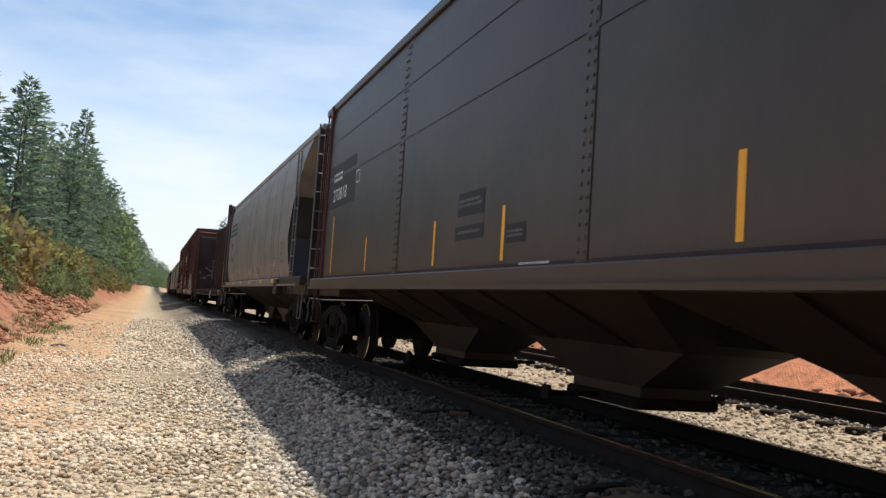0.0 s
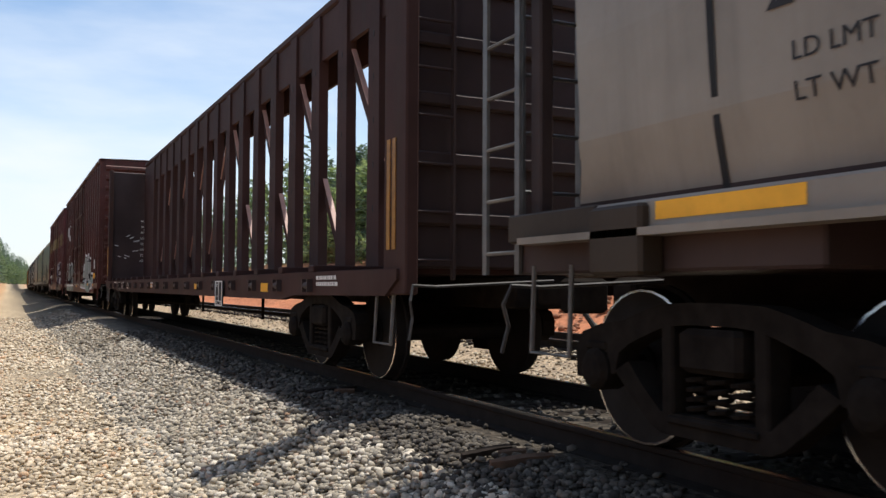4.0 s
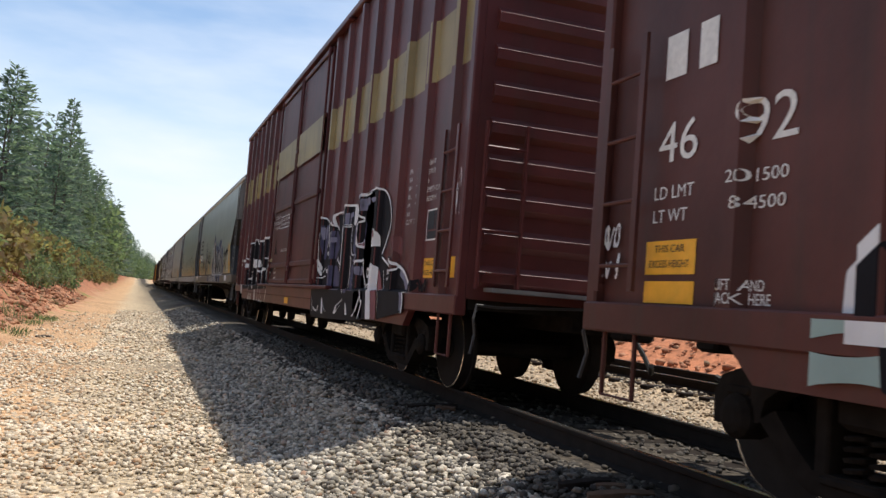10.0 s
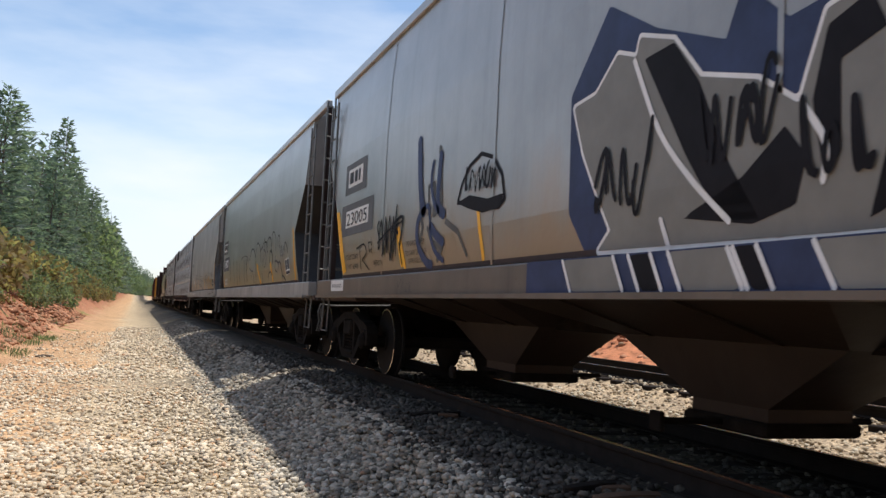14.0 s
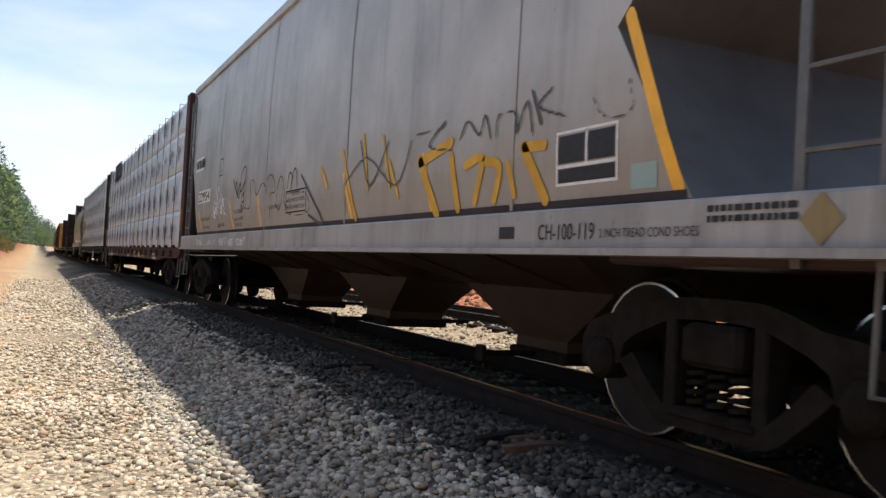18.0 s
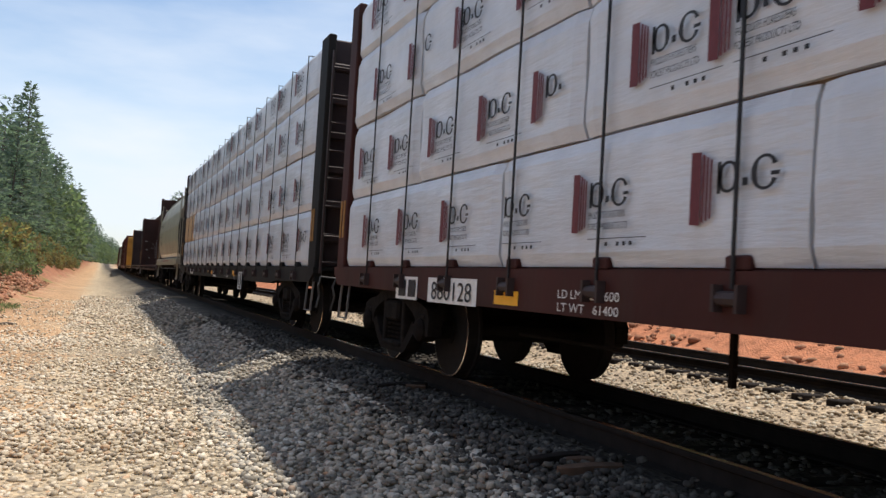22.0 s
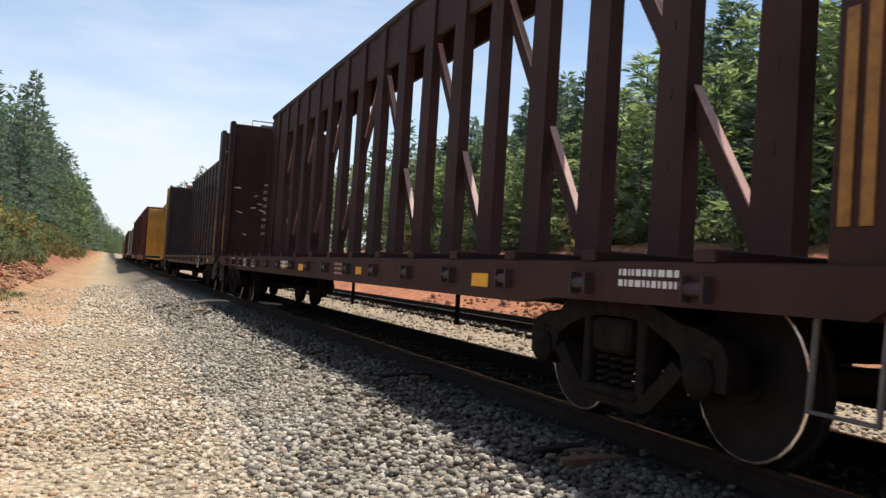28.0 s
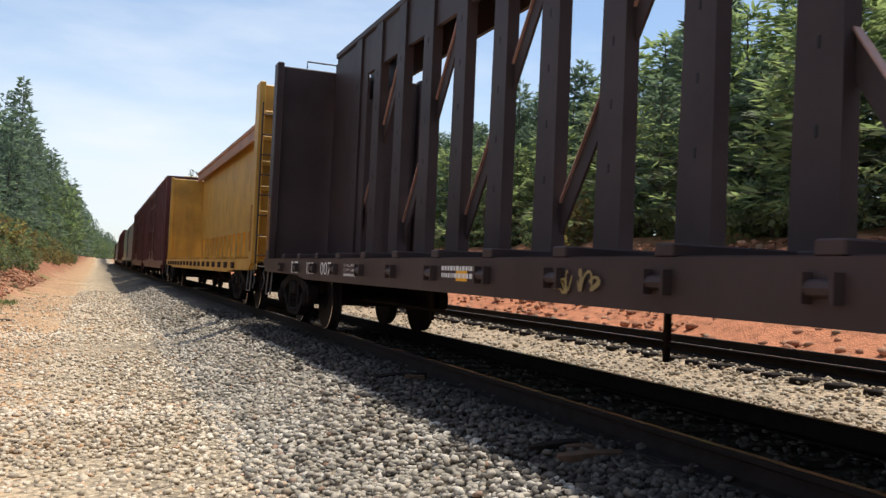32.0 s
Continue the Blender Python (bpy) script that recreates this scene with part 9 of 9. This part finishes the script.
    mark(car, side, M_WHITE, ("t", "LD LMT 224600", 17.08, 16.32, 0.875, 0.06), ("t", "LT WT   61400", 17.08, 16.32, 0.785, 0.06))
    mark(car, side, M_YELLOW, ("p", 17.68, 18.1, 0.79, 0.90))
    tie_cables(car, [1.35 + 1.27 * k for k in range(17)])
    lumber_load(163.5, 23.2, 0.72, ((4.26, 3.3, 3.3, 3.3, 3.3, 4.66), (3.03, 3.3, 3.3, 3.3, 3.3, 3.3, 2.59), (3.1, 3.3, 3.3, 3.3, 3.3, 3.3, 2.52), (4.1, 3.3, 3.3, 3.3, 3.3, 4.82)), 3,
                ((1.79, 3.09, 4.39, 5.69, 6.99, 8.32, 9.48, 10.79, 11.71, 13.0, 14.29, 15.68, 16.93, 18.21, 19.39, 20.67, 21.97),
                 (1.7, 3.0, 4.3, 5.6, 6.86, 8.04, 9.36, 10.4, 11.58, 12.92, 14.6, 15.59, 16.32, 17.63, 18.64, 19.85, 21.15, 22.34),
                 (1.2, 2.5, 3.8, 5.1, 6.4, 7.7, 9.0, 10.23, 11.44, 12.71, 14.0, 15.3, 16.6, 18.0, 19.32, 20.58, 21.82)))
    flap = MB()
    grid = [(-1.47 - 0.05 * math.sin(k * 1.3) * (1 - j / 5) - 0.02, 17.0 + 0.36 * k, 3.86 + 0.14 * j + 0.09 * math.sin(k * 2.1) * (1 - j / 5)) for j in range(6) for k in range(9)]
    flap.add(grid, [(j * 9 + k, j * 9 + k + 9, j * 9 + k + 10, j * 9 + k + 1) for j in range(5) for k in range(8)])
    part("torn_tarp", flap, M_BLACK, car, "torn dark tarpaulin over the load")
    car, side = centerbeam("centerbeam_flatcar", 187.95, 22.7, "black centre-beam flat car loaded with wrapped lumber", M_BLACKCB, top=4.62, ties=(1.26, 1.265), loaded=True)
    mark(car, side, M_WHITE, ("b", 18.5, 0.8, 1.0, 0.16, 1), ("b", 12.0, 0.86, 0.7, 0.05, 2))
    notice_frame(car, 6.56)
    mark(car, side, M_YELLOW, ("p", 7.80, 8.16, 0.845, 0.95), ("p", 12.2, 12.5, 0.84, 0.93))
    mark(car, side, M_WHITE, ("t", "L 75-0", 8.12, 7.84, 0.765, 0.06), ("t", "IL 73-0", 9.35, 9.0, 0.79, 0.06))
    tie_cables(car, [1.26 + 1.265 * k for k in range(17)])
    lumber_load(187.95, 22.7, 0.58, ((4.0, 3.65, 2.75, 2.78, 3.66, 4.65), (4.75, 3.67, 3.05, 3.05, 3.66, 3.31), (4.5, 3.66, 3.0, 3.1, 3.66, 3.57), (4.1, 3.66, 2.9, 2.8, 3.66, 4.37)), 5,
                ((1.31, 2.63, 4.02, 5.3, 6.6, 7.92, 9.3, 10.62, 12.01, 13.32, 14.0, 15.3, 16.6, 17.9, 19.2, 20.5, 21.7),
                 (1.85, 3.13, 4.2, 5.51, 6.86, 8.21, 9.1, 10.04, 11.39, 12.16, 13.5, 14.8, 16.1, 17.4, 18.7, 20.0, 21.3),
                 (1.88, 3.38, 4.7, 6.0, 7.3, 8.6, 9.7, 10.55, 11.31, 12.6, 13.9, 15.2, 16.5, 17.8, 19.1, 20.4, 21.7)), ((1, 5),))
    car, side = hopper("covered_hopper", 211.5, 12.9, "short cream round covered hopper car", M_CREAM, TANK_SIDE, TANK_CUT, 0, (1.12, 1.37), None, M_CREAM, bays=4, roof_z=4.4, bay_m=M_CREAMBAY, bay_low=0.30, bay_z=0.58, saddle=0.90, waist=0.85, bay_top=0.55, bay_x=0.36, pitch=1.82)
    dress_cream_hopper(car, side)
    car, side = centerbeam("centerbeam_flatcar", 225.6, 22.0, "empty rusty brown centre-beam flat car", M_RUST, bulk_m=M_RUST, first=2.08)
    dress_flatcar(car, side, 22.0, "122000")
    mark(car, side, M_YELLOW, ("p", 11.09, 11.48, 0.86, 0.96))
    mark(car, side, M_BRACE, ("b", 9.11, 0.97, 0.4, 0.03, 1), ("b", 9.11, 0.91, 0.4, 0.03, 1), ("b", 9.11, 0.85, 0.4, 0.03, 1))
    car, side = centerbeam("centerbeam_flatcar", 248.7, 22.8, "empty dark brown centre-beam flat car", M_DARKBROWN, bulk_m=M_DARKBROWN, front=(0.5, 1.0), first=2.32)
    dress_flatcar(car, side, 22.8, "122007", False)
    notice_frame(car, 4.0, 0.68)
    mark(car, side, M_YELLOW, ("p", 1.63, 2.1, 0.865, 0.975), ("p", 5.35, 5.7, 0.87, 0.96), ("p", 7.85, 8.2, 0.87, 0.95))
    tag(car, side, 11.0, 11.6, 0.83, 0.98, 12, 97, M_STRIPE, 0.009)
    centerbeam("centerbeam_flatcar", 273.0, 23.0, "empty yellow centre-beam flat car with a solid beam", M_TTX, solid=M_TTX, chord_m=M_ORANGE, bulk_m=M_TTX)
    sign = MB()
    rnd = random.Random(4)
    for k in range(5):
        a = -1.0
        while a < 0.9:
            w = rnd.uniform(0.08, 0.25)
            sign.add([(a, -0.006, 3.3 - 0.2 * k), (a + w, -0.006, 3.3 - 0.2 * k), (a + w, -0.006, 3.4 - 0.2 * k), (a, -0.006, 3.4 - 0.2 * k)], [(0, 1, 2, 3)])
            a += w + 0.07
    tagged(part("stencil_text", sign, M_INK, CARS[-1][0]), kind="stuff")
    # the cars further back
    u = 297.2
    kinds = "bbhhbbhhhbbhbhhbbhhh"
    for k, c in enumerate(kinds):
        if c == "b":
            boxcar("boxcar", u, 19.0, "brown boxcar far down the train", M_BROWN if k % 2 else M_MAROON, 5.0, (7.0, 12.0), 0.95, far=True)
            u += 20.4
        else:
            hopper("covered_hopper", u, 17.8, "grey covered hopper car far down the train", M_GREY if k % 2 else M_TAN, GREY_SIDE, GREY_CUT, 3, (1.02, 1.36), far=True)
            u += 18.7


def motions():
    for car, u in CARS:
        rows = []
        for k in range(0, 33, 2):
            y = u - SPEED * k
            yc = y + 9
            rows.append((float(k), pose(CAR_X + bend(yc) - 9 * bend_slope(yc), y, 0, 0, 0, -math.degrees(math.atan(bend_slope(yc))))))
        walk(car, rows)
    for pack, local, u in LOADS:
        rows = []
        for k in range(0, 33, 2):
            y = u - SPEED * k
            yc = y + 9
            rows.append((float(k), pose(CAR_X + bend(yc) - 9 * bend_slope(yc), y, 0, 0, 0, -math.degrees(math.atan(bend_slope(yc)))) @ local))
        walk(pack, rows)
    for w, d, u, off in WHEELS:
        if u > 280:
            continue
        t0, t1 = (u + off - 75) / SPEED, (u + off + 6) / SPEED
        t0, t1 = max(0.0, t0), min(32.0, t1)
        rows, steps = [], 0
        first, last = int(t0 * 15), int(t1 * 15)
        if last - first < 2:
            continue
        times = [k / 15 for k in range(first, last + 1)]
        if times[0] > 0.2:
            times = [0.0] + times
        if times[-1] < 31.8:
            times.append(32.0)
        turn = 0.0
        for k, t in enumerate(times):
            if k and t - times[k - 1] < 0.12:
                turn += SPEED * (t - times[k - 1]) / 0.457
            rows.append((t, pose(0, d, 0.457, math.degrees(turn) % 360)))
        walk(w, rows)


def build_scraps():
    """Broken boards left on the shoulder beside the near rail."""
    rng = random.Random(12)
    for x0, y0, x1, y1, w, mat in ((2.62, 4.96, 3.06, 4.97, 0.05, M_TIE), (2.66, 4.66, 3.08, 4.60, 0.06, M_SCRAP), (2.82, 4.84, 3.0, 4.80, 0.03, M_SCRAP), (2.72, 8.52, 3.30, 8.62, 0.05, M_TIE), (2.98, 8.40, 3.18, 8.36, 0.04, M_SCRAP)):
        n = 5
        dx, dy = x1 - x0, y1 - y0
        ln = math.hypot(dx, dy)
        nx, ny = -dy / ln, dx / ln
        vs = []
        for k in range(n + 1):
            t = k / n
            h = w / 2 * (1 if 0 < k < n else 0.55) * rng.uniform(0.85, 1.1)
            cx, cy = x0 + dx * t, y0 + dy * t
            z = ground_z(cx, cy) + 0.045
            vs += [(cx - nx * h, cy - ny * h, z), (cx + nx * h, cy + ny * h, z + 0.012), (cx + nx * h, cy + ny * h, z - 0.07), (cx - nx * h, cy - ny * h, z - 0.07)]
        fs = [(4 * k + (q + 1) % 4, 4 * k + q, 4 * k + 4 + q, 4 * k + 4 + (q + 1) % 4) for k in range(n) for q in range(4)] + [(0, 1, 2, 3), (4 * n + 3, 4 * n + 2, 4 * n + 1, 4 * n)]
        tagged(new("wood_scrap", MB().add(vs, fs).mesh("wood_scrap", mat)), "splintered weathered board lying on the ballast shoulder", "board", "broken boards")


def build_wires():
    """Slack wires that slant down through the edge of the far wood."""
    for y0, z0, y1, z1 in ((50, 11.4, 25.5, 4.4), (38, 13.2, 25.5, 6.4), (34, 13.0, 25.8, 8.6), (33, 6.3, 26, 3.7)):
        pts = [(28.5 - 4 * k / 8, y0 + (y1 - y0) * k / 8, z0 + (z1 - z0) * k / 8 - 0.5 * math.sin(math.pi * k / 8)) for k in range(9)]
        pts.append((24.2, y1 - 2.5, ground_z(24.2, y1 - 2.5) - 0.1))
        tagged(new("guy_wire", MB().sweep(pts, 0.012, 5).mesh("guy_wire", M_PIPE)), "pale slanting wire in front of the far wood", "wire", "slanting wires")


build_ground()
build_track("track_near", TRACK_X, -60, 950, 170, "shaded railway track that carries the train", 1)
build_track("track_far", TRACK2_X, -60, 950, 110, "second railway track in the sun beyond the train", 2)
build_woods()
build_train()
build_stones()
build_bank_litter()
build_scraps()
build_wires()
motions()
